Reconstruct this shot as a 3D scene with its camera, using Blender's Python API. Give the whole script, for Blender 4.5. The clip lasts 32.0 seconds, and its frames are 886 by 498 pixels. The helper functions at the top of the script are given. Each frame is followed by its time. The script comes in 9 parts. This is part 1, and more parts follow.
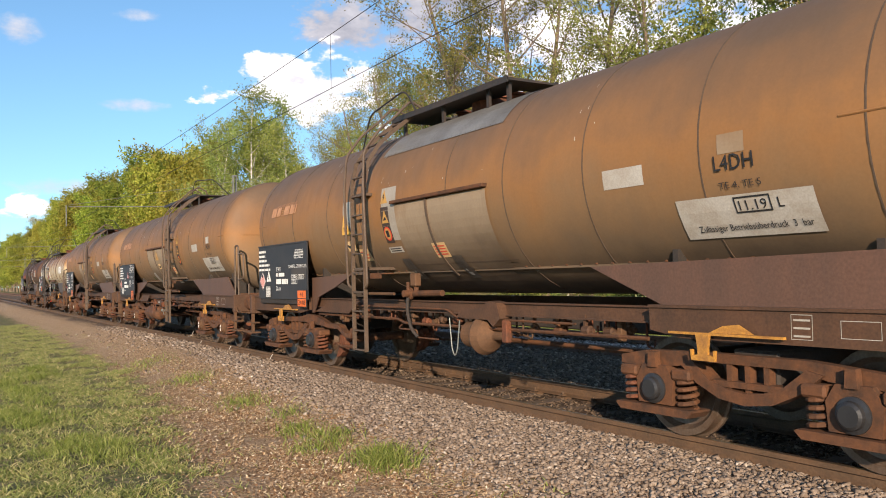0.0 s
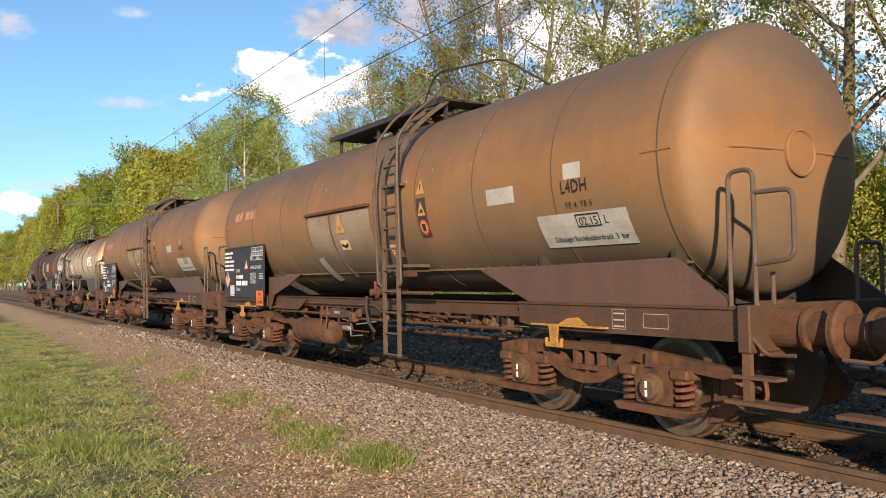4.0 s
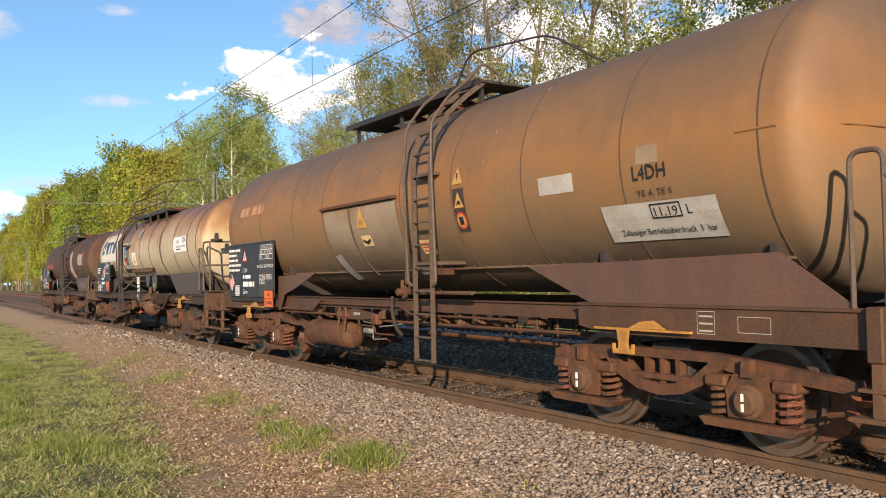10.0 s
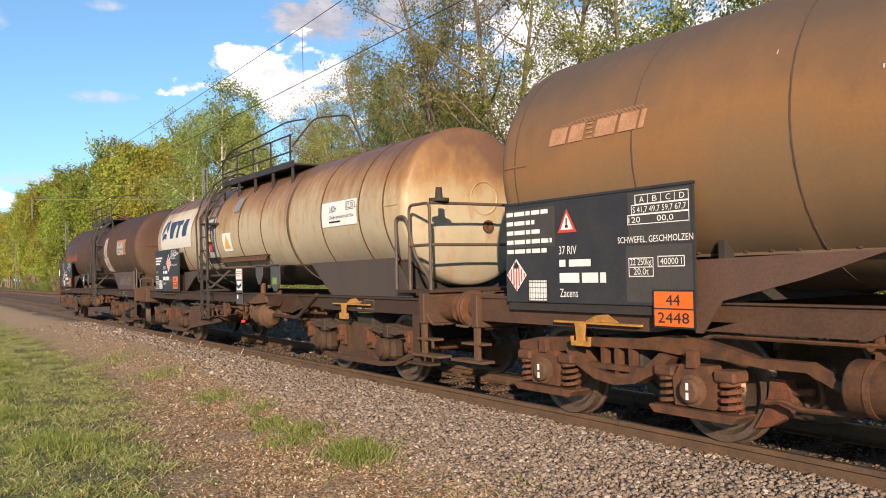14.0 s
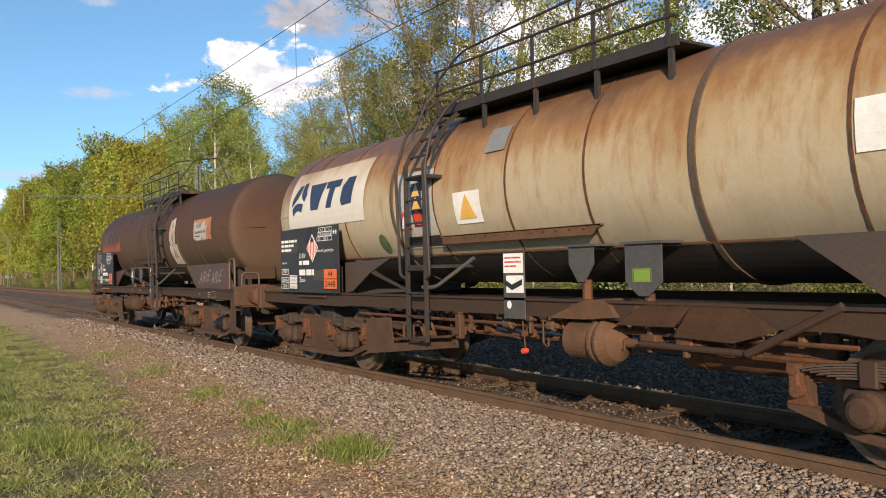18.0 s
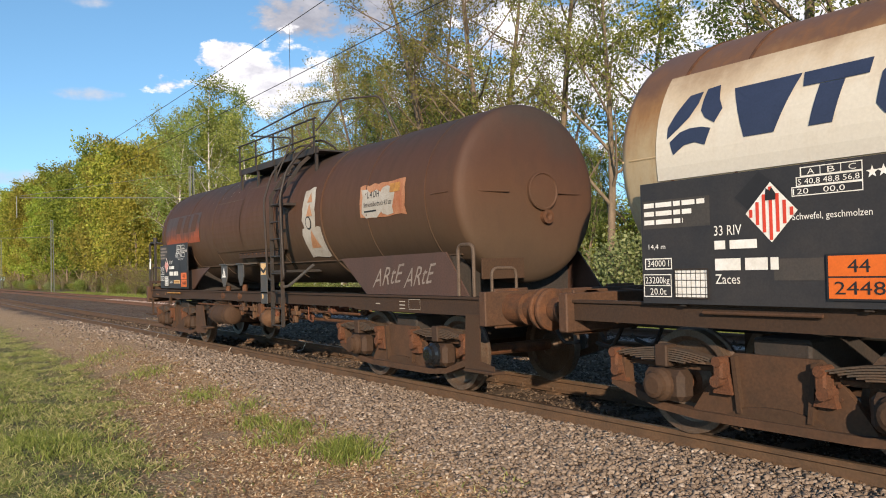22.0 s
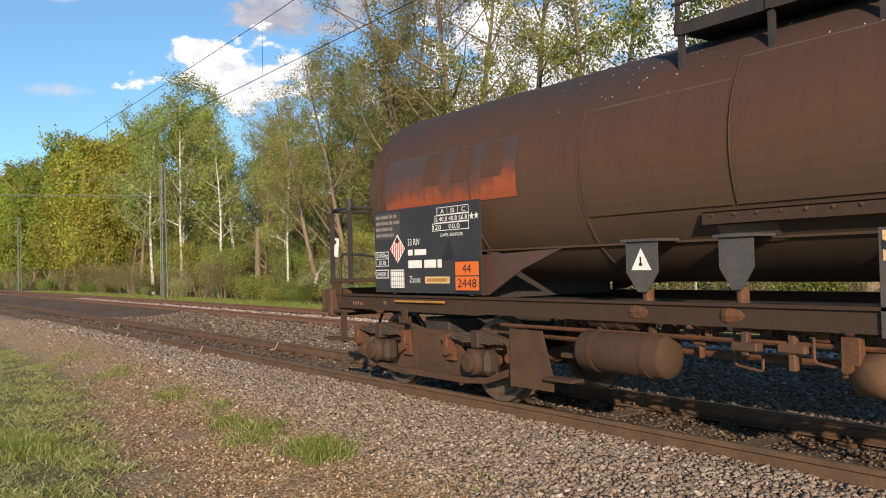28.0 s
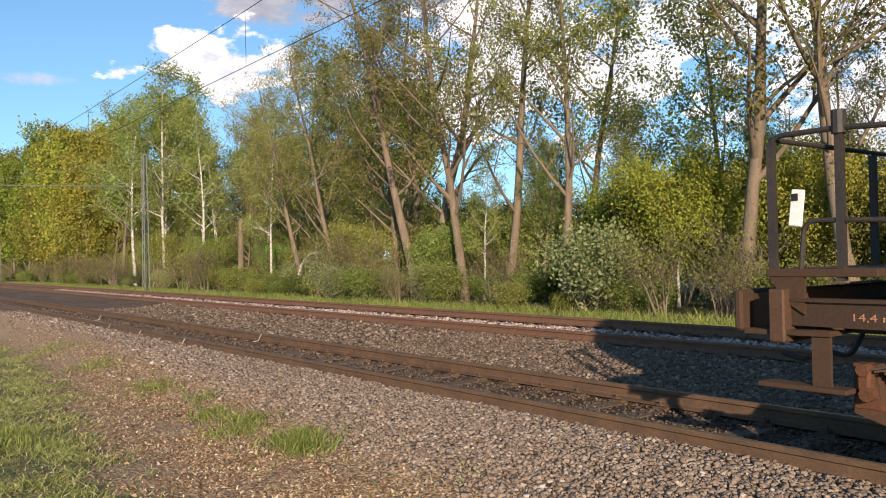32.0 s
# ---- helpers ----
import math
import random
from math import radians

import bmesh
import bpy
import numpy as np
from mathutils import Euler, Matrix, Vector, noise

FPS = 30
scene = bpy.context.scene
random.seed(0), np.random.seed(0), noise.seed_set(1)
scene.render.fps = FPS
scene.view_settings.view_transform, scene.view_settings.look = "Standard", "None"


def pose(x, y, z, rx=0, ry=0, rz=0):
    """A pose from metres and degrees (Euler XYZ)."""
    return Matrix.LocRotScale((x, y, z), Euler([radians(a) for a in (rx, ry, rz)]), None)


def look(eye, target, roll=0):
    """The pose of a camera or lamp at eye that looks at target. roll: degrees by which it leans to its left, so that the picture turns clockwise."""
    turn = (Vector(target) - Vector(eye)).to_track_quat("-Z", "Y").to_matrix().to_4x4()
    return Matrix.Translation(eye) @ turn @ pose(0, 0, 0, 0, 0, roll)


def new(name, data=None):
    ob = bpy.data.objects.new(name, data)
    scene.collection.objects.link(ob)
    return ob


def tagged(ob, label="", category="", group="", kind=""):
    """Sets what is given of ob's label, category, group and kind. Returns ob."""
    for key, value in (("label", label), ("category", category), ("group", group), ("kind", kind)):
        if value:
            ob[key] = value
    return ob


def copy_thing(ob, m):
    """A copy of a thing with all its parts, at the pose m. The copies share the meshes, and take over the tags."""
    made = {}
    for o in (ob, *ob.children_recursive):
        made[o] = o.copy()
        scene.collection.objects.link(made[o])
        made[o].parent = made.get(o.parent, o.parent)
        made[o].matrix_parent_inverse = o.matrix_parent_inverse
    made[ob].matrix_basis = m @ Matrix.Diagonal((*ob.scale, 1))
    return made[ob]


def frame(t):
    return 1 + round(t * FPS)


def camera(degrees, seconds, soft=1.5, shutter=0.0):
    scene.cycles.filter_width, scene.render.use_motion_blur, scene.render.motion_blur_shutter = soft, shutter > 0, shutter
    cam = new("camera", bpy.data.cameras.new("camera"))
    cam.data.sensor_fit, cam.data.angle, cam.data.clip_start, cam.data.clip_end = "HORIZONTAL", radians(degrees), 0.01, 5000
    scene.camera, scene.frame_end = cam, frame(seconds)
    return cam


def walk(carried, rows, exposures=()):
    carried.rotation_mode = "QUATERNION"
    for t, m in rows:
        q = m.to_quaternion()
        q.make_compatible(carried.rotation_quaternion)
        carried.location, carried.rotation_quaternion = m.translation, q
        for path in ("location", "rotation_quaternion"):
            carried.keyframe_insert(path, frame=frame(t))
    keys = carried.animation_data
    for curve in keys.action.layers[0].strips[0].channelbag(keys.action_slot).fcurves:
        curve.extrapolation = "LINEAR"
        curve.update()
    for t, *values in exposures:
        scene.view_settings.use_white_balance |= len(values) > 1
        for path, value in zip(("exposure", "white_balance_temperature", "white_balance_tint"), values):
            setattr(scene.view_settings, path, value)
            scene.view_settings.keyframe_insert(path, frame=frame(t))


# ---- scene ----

# ---- camera: a hand-held camera on the grass beside the line, turning slowly to the right ----
# x runs along the track (the train goes towards +x), y away from the camera, z = 0 at the top of the rails
EYE_Y, EYE_Z = -5.887, 1.509
cam = camera(57.26, 32.0, soft=1.0)
TURNS = [  # seconds, turn to the left of +y, upward tilt, roll (degrees)
    (0.0, 58.485, 2.032, -1.281), (0.5, 58.425, 2.071, -1.255), (1.0, 58.350, 2.089, -1.233), (1.5, 58.254, 2.024, -1.195), (2.0, 58.159, 1.914, -1.167),
    (2.5, 58.101, 1.865, -1.119), (3.0, 58.085, 1.879, -1.092), (3.5, 58.064, 1.915, -1.075), (4.0, 58.003, 1.956, -1.086), (4.5, 57.925, 1.995, -1.120),
    (5.0, 57.847, 2.033, -1.185), (5.5, 57.774, 2.077, -1.245), (6.0, 57.708, 2.115, -1.313), (6.5, 57.636, 2.130, -1.356), (7.0, 57.566, 2.142, -1.319),
    (7.5, 57.516, 2.168, -1.273), (8.0, 57.466, 2.167, -1.235), (8.5, 57.391, 2.088, -1.199), (9.0, 57.300, 1.974, -1.144), (9.5, 57.218, 1.905, -1.143),
    (10.0, 57.159, 1.889, -1.134), (10.5, 57.109, 1.909, -1.115), (11.0, 57.054, 1.935, -1.090), (11.5, 56.989, 1.936, -1.123), (12.0, 56.901, 1.880, -1.185),
    (12.5, 56.797, 1.784, -1.245), (13.0, 56.701, 1.712, -1.273), (13.5, 56.621, 1.658, -1.267), (14.0, 56.548, 1.590, -1.239), (14.5, 56.483, 1.522, -1.198),
    (15.0, 56.423, 1.475, -1.167), (15.5, 56.363, 1.443, -1.166), (16.0, 56.303, 1.410, -1.177), (16.5, 56.234, 1.381, -1.196), (17.0, 56.163, 1.361, -1.204),
    (17.5, 56.120, 1.345, -1.222), (18.0, 56.102, 1.337, -1.265), (18.5, 56.085, 1.350, -1.318), (19.0, 56.062, 1.370, -1.369), (19.5, 56.029, 1.378, -1.442),
    (20.0, 55.972, 1.373, -1.483), (20.5, 55.901, 1.362, -1.513), (21.0, 55.836, 1.352, -1.508), (21.5, 55.771, 1.356, -1.493), (22.0, 55.703, 1.379, -1.436),
    (22.5, 55.637, 1.406, -1.396), (23.0, 55.569, 1.423, -1.335), (23.5, 55.471, 1.429, -1.336), (24.0, 55.332, 1.433, -1.328), (24.5, 55.205, 1.436, -1.370),
    (25.0, 55.108, 1.412, -1.407), (25.5, 54.978, 1.368, -1.438), (26.0, 54.782, 1.336, -1.430), (26.5, 54.556, 1.317, -1.423), (27.0, 54.329, 1.297, -1.393),
    (27.5, 54.097, 1.280, -1.372), (28.0, 53.843, 1.258, -1.381), (28.5, 53.612, 1.215, -1.399), (29.0, 53.466, 1.140, -1.432), (29.5, 53.361, 1.047, -1.447),
    (30.0, 53.249, 0.956, -1.458), (30.5, 53.149, 0.872, -1.429), (31.0, 53.053, 0.790, -1.365), (31.5, 52.918, 0.720, -1.295), (32.0, 52.728, 0.667, -1.241),
]
walk(cam, [(t, pose(0, EYE_Y, EYE_Z, 90 + tilt, 0, turn) @ pose(0, 0, 0, 0, 0, roll)) for t, turn, tilt, roll in TURNS],
     exposures=[(0.0, 0.56, 6500, 17), (13.0, 0.57, 6500, 18), (18.0, 0.34, 6450, 16), (26.0, 0.35, 6400, 15), (32.0, 0.44, 6400, 17)])

# ---- light: a low warm sun behind the camera to the right, bright spring sky with clouds ----
SUN_EL, SUN_ROT = 16.5, 125.5
world = bpy.data.worlds.new("sky_world")
scene.world = world
world.use_nodes = True
wt = world.node_tree
wt.nodes.clear()


def sky_nodes():
    n, l = wt.nodes, wt.links
    out, bg = n.new("ShaderNodeOutputWorld"), n.new("ShaderNodeBackground")
    sky = n.new("ShaderNodeTexSky")
    sky.sky_type, sky.sun_disc = "NISHITA", False
    sky.sun_elevation, sky.sun_rotation = radians(SUN_EL), radians(SUN_ROT)
    sky.air_density, sky.dust_density, sky.ozone_density = 0.9, 0.25, 1.3
    co = n.new("ShaderNodeTexCoord")
    mp = n.new("ShaderNodeMapping")
    mp.inputs["Scale"].default_value = (1.0, 1.0, 1.9)
    mp.inputs["Location"].default_value = (0.37, 0.12, 0.05)
    big = n.new("ShaderNodeTexNoise")
    big.inputs["Scale"].default_value, big.inputs["Detail"].default_value, big.inputs["Roughness"].default_value = 7.0, 10, 0.56

    def calc(op, a, b):
        m = n.new("ShaderNodeMath")
        m.operation = op
        for i, v in enumerate((a, b)):
            if isinstance(v, (int, float)):
                m.inputs[i].default_value = v
            else:
                l.new(v, m.inputs[i])
        return m.outputs[0]

    fine = n.new("ShaderNodeTexNoise")
    fine.inputs["Scale"].default_value, fine.inputs["Detail"].default_value, fine.inputs["Roughness"].default_value = 24.0, 8, 0.6
    l.new(co.outputs["Generated"], mp.inputs["Vector"])
    for tex in (big, fine):
        l.new(mp.outputs["Vector"], tex.inputs["Vector"])

    def bank(clouds):
        """Elliptical banks of cloud: direction, half width and half height in degrees; positive inside."""
        best = -1.6
        for way, wide, high in clouds:
            c = Vector(way).normalized()
            side = Vector((0, 0, 1)).cross(c).normalized()
            parts = []
            for axis, size in ((side, wide), (c.cross(side), high)):
                dot = n.new("ShaderNodeVectorMath")
                dot.operation = "DOT_PRODUCT"
                dot.inputs[1].default_value = axis / math.sin(radians(size))
                l.new(co.outputs["Generated"], dot.inputs[0])
                off = calc("SUBTRACT", dot.outputs["Value"], axis.dot(c) / math.sin(radians(size)))
                parts.append(calc("MULTIPLY", off, off))
            best = calc("MAXIMUM", best, calc("SUBTRACT", 1.0, calc("ADD", parts[0], parts[1])))
        return best

    def cover(clouds, thick, ragged, lo, hi):
        body = calc("MULTIPLY", bank(clouds), thick)
        rough = calc("ADD", calc("MULTIPLY", calc("SUBTRACT", big.outputs["Fac"], 0.5), ragged), calc("MULTIPLY", calc("SUBTRACT", fine.outputs["Fac"], 0.5), ragged * 0.8))
        mr = n.new("ShaderNodeMapRange")
        mr.interpolation_type = "SMOOTHSTEP"
        mr.inputs["From Min"].default_value, mr.inputs["From Max"].default_value = lo, hi
        l.new(calc("ADD", body, rough), mr.inputs["Value"])
        return mr.outputs["Result"]

    white = cover((((-0.909, 0.330, 0.255), 2.5, 0.95), ((-0.940, 0.261, 0.219), 1.8, 0.8), ((-0.885, 0.390, 0.238), 4.6, 2.2), ((-0.80, 0.55, 0.22), 7.0, 3.6),
                   ((-0.66, 0.70, 0.22), 13.0, 6.0), ((-0.40, 0.87, 0.26), 20.0, 9.0), ((-0.994, 0.071, 0.084), 2.4, 0.9)), 0.42, 2.6, -0.02, 0.26)
    grey = cover((((-0.850, 0.430, 0.318), 6.4, 3.3), ((-0.76, 0.56, 0.36), 10.0, 5.0), ((-0.55, 0.75, 0.38), 20.0, 9.0)), 0.45, 2.2, -0.02, 0.42)
    wisp = cover((((-0.962, 0.182, 0.204), 2.6, 0.5), ((-0.936, 0.184, 0.300), 1.8, 0.5), ((-0.959, 0.067, 0.275), 1.3, 0.9), ((-0.985, 0.12, 0.11), 4.0, 0.7)), 0.5, 1.8, 0.0, 0.9)

    def tone(dark, light, at):
        r = n.new("ShaderNodeValToRGB")
        r.color_ramp.elements[0].position, r.color_ramp.elements[1].position = at
        r.color_ramp.elements[0].color, r.color_ramp.elements[1].color = (*dark, 1), (*light, 1)
        l.new(fine.outputs["Fac"], r.inputs["Fac"])
        return r.outputs["Color"]

    def over(fac, under, top):
        m = n.new("ShaderNodeMix")
        m.data_type = "RGBA"
        l.new(fac, m.inputs["Factor"])
        l.new(under, m.inputs["A"])
        l.new(top, m.inputs["B"])
        return m.outputs["Result"]

    high = n.new("ShaderNodeVectorMath")
    high.operation = "ADD"
    high.inputs[1].default_value = (0, 0, 0.10)
    l.new(co.outputs["Generated"], high.inputs[0])
    l.new(high.outputs["Vector"], sky.inputs["Vector"])
    hue = n.new("ShaderNodeHueSaturation")
    hue.inputs["Saturation"].default_value, hue.inputs["Value"].default_value = 1.12, 2.1
    l.new(sky.outputs["Color"], hue.inputs["Color"])
    clear = n.new("ShaderNodeMix")
    clear.data_type, clear.blend_type = "RGBA", "MULTIPLY"
    clear.inputs["Factor"].default_value = 1.0
    clear.inputs["B"].default_value = (0.90, 1.05, 1.0, 1)
    l.new(hue.outputs["Color"], clear.inputs["A"])
    col = over(wisp, clear.outputs["Result"], tone((6.0, 6.4, 7.0), (8.0, 8.2, 8.5), (0.3, 0.7)))
    col = over(grey, col, tone((3.8, 4.0, 4.6), (6.4, 6.5, 6.9), (0.36, 0.66)))
    col = over(white, col, tone((8.0, 8.0, 8.4), (12.5, 12.4, 12.2), (0.34, 0.56)))
    l.new(col, bg.inputs["Color"])
    bg.inputs["Strength"].default_value = 0.075
    l.new(bg.outputs["Background"], out.inputs["Surface"])


sky_nodes()
sun = new("sun", bpy.data.lights.new("sun", "SUN"))
sun.data.energy, sun.data.angle, sun.data.color = 5.0, radians(0.6), (1.0, 0.83, 0.60)
sun_dir = Vector((math.sin(radians(SUN_ROT)) * math.cos(radians(SUN_EL)), math.cos(radians(SUN_ROT)) * math.cos(radians(SUN_EL)), math.sin(radians(SUN_EL))))
sun.matrix_basis = look(sun_dir * 60, (0, 0, 0))

# ---- building tools ----
def link_mesh(name, bm, mat, smooth=False):
    me = bpy.data.meshes.new(name)
    bm.normal_update()
    bm.to_mesh(me)
    bm.free()
    if smooth:
        me.polygons.foreach_set("use_smooth", [True] * len(me.polygons))
    me.materials.append(mat)
    return me


def part(name, bm, mat, parent, label="", smooth=False):
    ob = new(name, link_mesh(name, bm, mat, smooth))
    ob.parent = parent
    if label:
        tagged(ob, label)
    return ob


def empty(name, m=None):
    ob = new(name)
    ob.empty_display_size = 0.3
    if m is not None:
        ob.matrix_basis = m
    return ob


def box(bm, x0, x1, y0, y1, z0, z1, bev=0.0, m=None):
    vs = [bm.verts.new((x, y, z)) for x in (x0, x1) for y in (y0, y1) for z in (z0, z1)]
    fs = [bm.faces.new([vs[i] for i in f]) for f in ((0, 1, 3, 2), (4, 6, 7, 5), (0, 4, 5, 1), (2, 3, 7, 6), (0, 2, 6, 4), (1, 5, 7, 3))]
    if bev:
        es = list({e for f in fs for e in f.edges})
        r = bmesh.ops.bevel(bm, geom=es, offset=bev, segments=1, affect="EDGES", profile=0.5)
        vs = list({v for f in r["faces"] for v in f.verts})
    if m is not None:
        bmesh.ops.transform(bm, matrix=m, verts=vs)
    return bm


def cyl(bm, p0, p1, r, seg=12, r1=None, cap=True):
    p0, p1 = Vector(p0), Vector(p1)
    q = (p1 - p0).to_track_quat("Z", "Y")
    r1 = r if r1 is None else r1
    rings = []
    for p, rr in ((p0, r), (p1, r1)):
        rings.append([bm.verts.new(p + q @ Vector((rr * math.cos(2 * math.pi * i / seg), rr * math.sin(2 * math.pi * i / seg), 0))) for i in range(seg)])
    for i in range(seg):
        j = (i + 1) % seg
        bm.faces.new((rings[0][i], rings[0][j], rings[1][j], rings[1][i]))
    if cap:
        bm.faces.new(rings[0][::-1])
        bm.faces.new(rings[1])
    return bm


def turned(bm, axis_p, axis_d, profile, seg=24):
    """A body of revolution: profile of (along, radius) about the axis."""
    p, q = Vector(axis_p), Vector(axis_d).to_track_quat("Z", "Y")
    rings = []
    for a, r in profile:
        if r < 1e-4:
            rings.append([bm.verts.new(p + q @ Vector((0, 0, a)))])
        else:
            rings.append([bm.verts.new(p + q @ Vector((r * math.cos(2 * math.pi * i / seg), r * math.sin(2 * math.pi * i / seg), a))) for i in range(seg)])
    for a, b in zip(rings, rings[1:]):
        for i in range(seg):
            j = (i + 1) % seg
            if len(a) == 1 and len(b) == 1:
                continue
            if len(a) == 1:
                bm.faces.new((a[0], b[j], b[i]))
            elif len(b) == 1:
                bm.faces.new((a[i], a[j], b[0]))
            else:
                bm.faces.new((a[i], a[j], b[j], b[i]))
    if len(rings[0]) > 1:
        bm.faces.new(rings[0][::-1])
    if len(rings[-1]) > 1:
        bm.faces.new(rings[-1])
    return bm


def tube(bm, pts, r, seg=8):
    """A bent pipe through the points, with mitred joints."""
    pts = [Vector(p) for p in pts]
    rings, up = [], None
    for i, p in enumerate(pts):
        d0 = (p - pts[i - 1]).normalized() if i else None
        d1 = (pts[i + 1] - p).normalized() if i + 1 < len(pts) else None
        d = ((d0 or d1) + (d1 or d0)).normalized()
        if up is None:
            up = Vector((0, 0, 1)) if abs(d.z) < 0.9 else Vector((0, 1, 0))
        s = d.cross(up).normalized()
        u = s.cross(d).normalized()
        up = u
        rings.append([bm.verts.new(p + r * (s * math.cos(2 * math.pi * k / seg) + u * math.sin(2 * math.pi * k / seg))) for k in range(seg)])
    for a, b in zip(rings, rings[1:]):
        for k in range(seg):
            bm.faces.new((a[k], a[(k + 1) % seg], b[(k + 1) % seg], b[k]))
    bm.faces.new(rings[0][::-1])
    bm.faces.new(rings[-1])
    return bm


def rounded(pts, r=0.08, n=4):
    """Round the corners of a line of points."""
    pts = [Vector(p) for p in pts]
    out = [pts[0]]
    for a, b, c in zip(pts, pts[1:], pts[2:]):
        k = min(r, (a - b).length * 0.49, (c - b).length * 0.49)
        s, e = b + (a - b).normalized() * k, b + (c - b).normalized() * k
        for i in range(n + 1):
            t = i / n
            out.append(s.lerp(b, t).lerp(b.lerp(e, t), t))
    return out + [pts[-1]]


def slab(bm, outline, y0, y1):
    """A plate cut to an outline of (x, z), between two y."""
    a = [bm.verts.new((x, y0, z)) for x, z in outline]
    b = [bm.verts.new((x, y1, z)) for x, z in outline]
    n = len(outline)
    bm.faces.new(a)
    bm.faces.new(b[::-1])
    for i in range(n):
        bm.faces.new((a[i], b[i], b[(i + 1) % n], a[(i + 1) % n]))
    bmesh.ops.recalc_face_normals(bm, faces=bm.faces)
    return bm


def words(text, height, wide=None):
    """The flat outline of a line of writing as vertices and faces, from x = 0, baseline at 0, capitals of that height."""
    cu = bpy.data.curves.new("letters", "FONT")
    cu.body, cu.size, cu.resolution_u = text, height / 0.69, 2
    ob = bpy.data.objects.new("letters", cu)
    scene.collection.objects.link(ob)
    bpy.context.view_layer.update()
    me = bpy.data.meshes.new_from_object(ob.evaluated_get(bpy.context.evaluated_depsgraph_get()))
    vs, fs = [v.co.copy() for v in me.vertices], [list(p.vertices) for p in me.polygons]
    bpy.data.objects.remove(ob)
    bpy.data.meshes.remove(me)
    bpy.data.curves.remove(cu)
    if wide and vs:
        x0, x1 = min(v.x for v in vs), max(v.x for v in vs)
        k = wide / max(x1 - x0, 1e-6)
        for v in vs:
            v.x = (v.x - x0) * k
    return vs, fs


def add_faces(bm, vs, fs, place):
    made = [bm.verts.new(place(v)) for v in vs]
    for f in fs:
        try:
            bm.faces.new([made[i] for i in f])
        except ValueError:
            pass
    return bm

# ---- materials ----
def material(name, base, rough=0.6, metal=0.0, spread=0.25, scale=6.0, fine=60.0, bump=0.15, tint=None, tint_amount=0.5, streak=False, spec=0.4, random_amount=0.0):
    """A worn surface: base colour with large patches of a second colour, fine grain and relief."""
    mat = bpy.data.materials.new(name)
    mat.use_nodes = True
    n, l = mat.node_tree.nodes, mat.node_tree.links
    b = n["Principled BSDF"]
    co = n.new("ShaderNodeTexCoord")
    vec = co.outputs["Object"]
    mp = n.new("ShaderNodeMapping")
    mp.inputs["Scale"].default_value = (1, 1, 0.22 if streak else 1)
    l.new(vec, mp.inputs["Vector"])
    a = n.new("ShaderNodeTexNoise")
    a.inputs["Scale"].default_value, a.inputs["Detail"].default_value, a.inputs["Roughness"].default_value = scale, 6, 0.62
    l.new(mp.outputs["Vector"], a.inputs["Vector"])
    f = n.new("ShaderNodeTexNoise")
    f.inputs["Scale"].default_value, f.inputs["Detail"].default_value = fine, 3
    l.new(vec, f.inputs["Vector"])
    r = n.new("ShaderNodeValToRGB")
    r.color_ramp.elements[0].position, r.color_ramp.elements[1].position = 0.38, 0.68
    second = tint or tuple(c * (1 - spread) for c in base)
    k = tint_amount if tint else 1.0
    r.color_ramp.elements[0].color = (*base, 1)
    r.color_ramp.elements[1].color = (*[u * (1 - k) + v * k for u, v in zip(base, second)], 1)
    l.new(a.outputs["Fac"], r.inputs["Fac"])
    g = n.new("ShaderNodeMapRange")
    g.inputs["From Min"].default_value, g.inputs["From Max"].default_value = 0.3, 0.7
    g.inputs["To Min"].default_value, g.inputs["To Max"].default_value = 1 - spread * 0.6, 1 + spread * 0.6
    l.new(f.outputs["Fac"], g.inputs["Value"])
    m = n.new("ShaderNodeMix")
    m.data_type, m.blend_type = "RGBA", "MULTIPLY"
    m.inputs["Factor"].default_value = 1.0
    l.new(r.outputs["Color"], m.inputs["A"])
    l.new(g.outputs["Result"], m.inputs["B"])
    last = m.outputs["Result"]
    if random_amount:
        oi = n.new("ShaderNodeObjectInfo")
        rr = n.new("ShaderNodeMapRange")
        rr.inputs["To Min"].default_value, rr.inputs["To Max"].default_value = 1 - random_amount, 1 + random_amount
        l.new(oi.outputs["Random"], rr.inputs["Value"])
        m2 = n.new("ShaderNodeMix")
        m2.data_type, m2.blend_type = "RGBA", "MULTIPLY"
        m2.inputs["Factor"].default_value = 1.0
        l.new(last, m2.inputs["A"])
        l.new(rr.outputs["Result"], m2.inputs["B"])
        last = m2.outputs["Result"]
    l.new(last, b.inputs["Base Color"])
    b.inputs["Roughness"].default_value, b.inputs["Metallic"].default_value = rough, metal
    b.inputs["Specular IOR Level"].default_value = spec
    if bump:
        bp = n.new("ShaderNodeBump")
        bp.inputs["Strength"].default_value, bp.inputs["Distance"].default_value = bump, 0.01
        l.new(f.outputs["Fac"], bp.inputs["Height"])
        l.new(bp.outputs["Normal"], b.inputs["Normal"])
    return mat


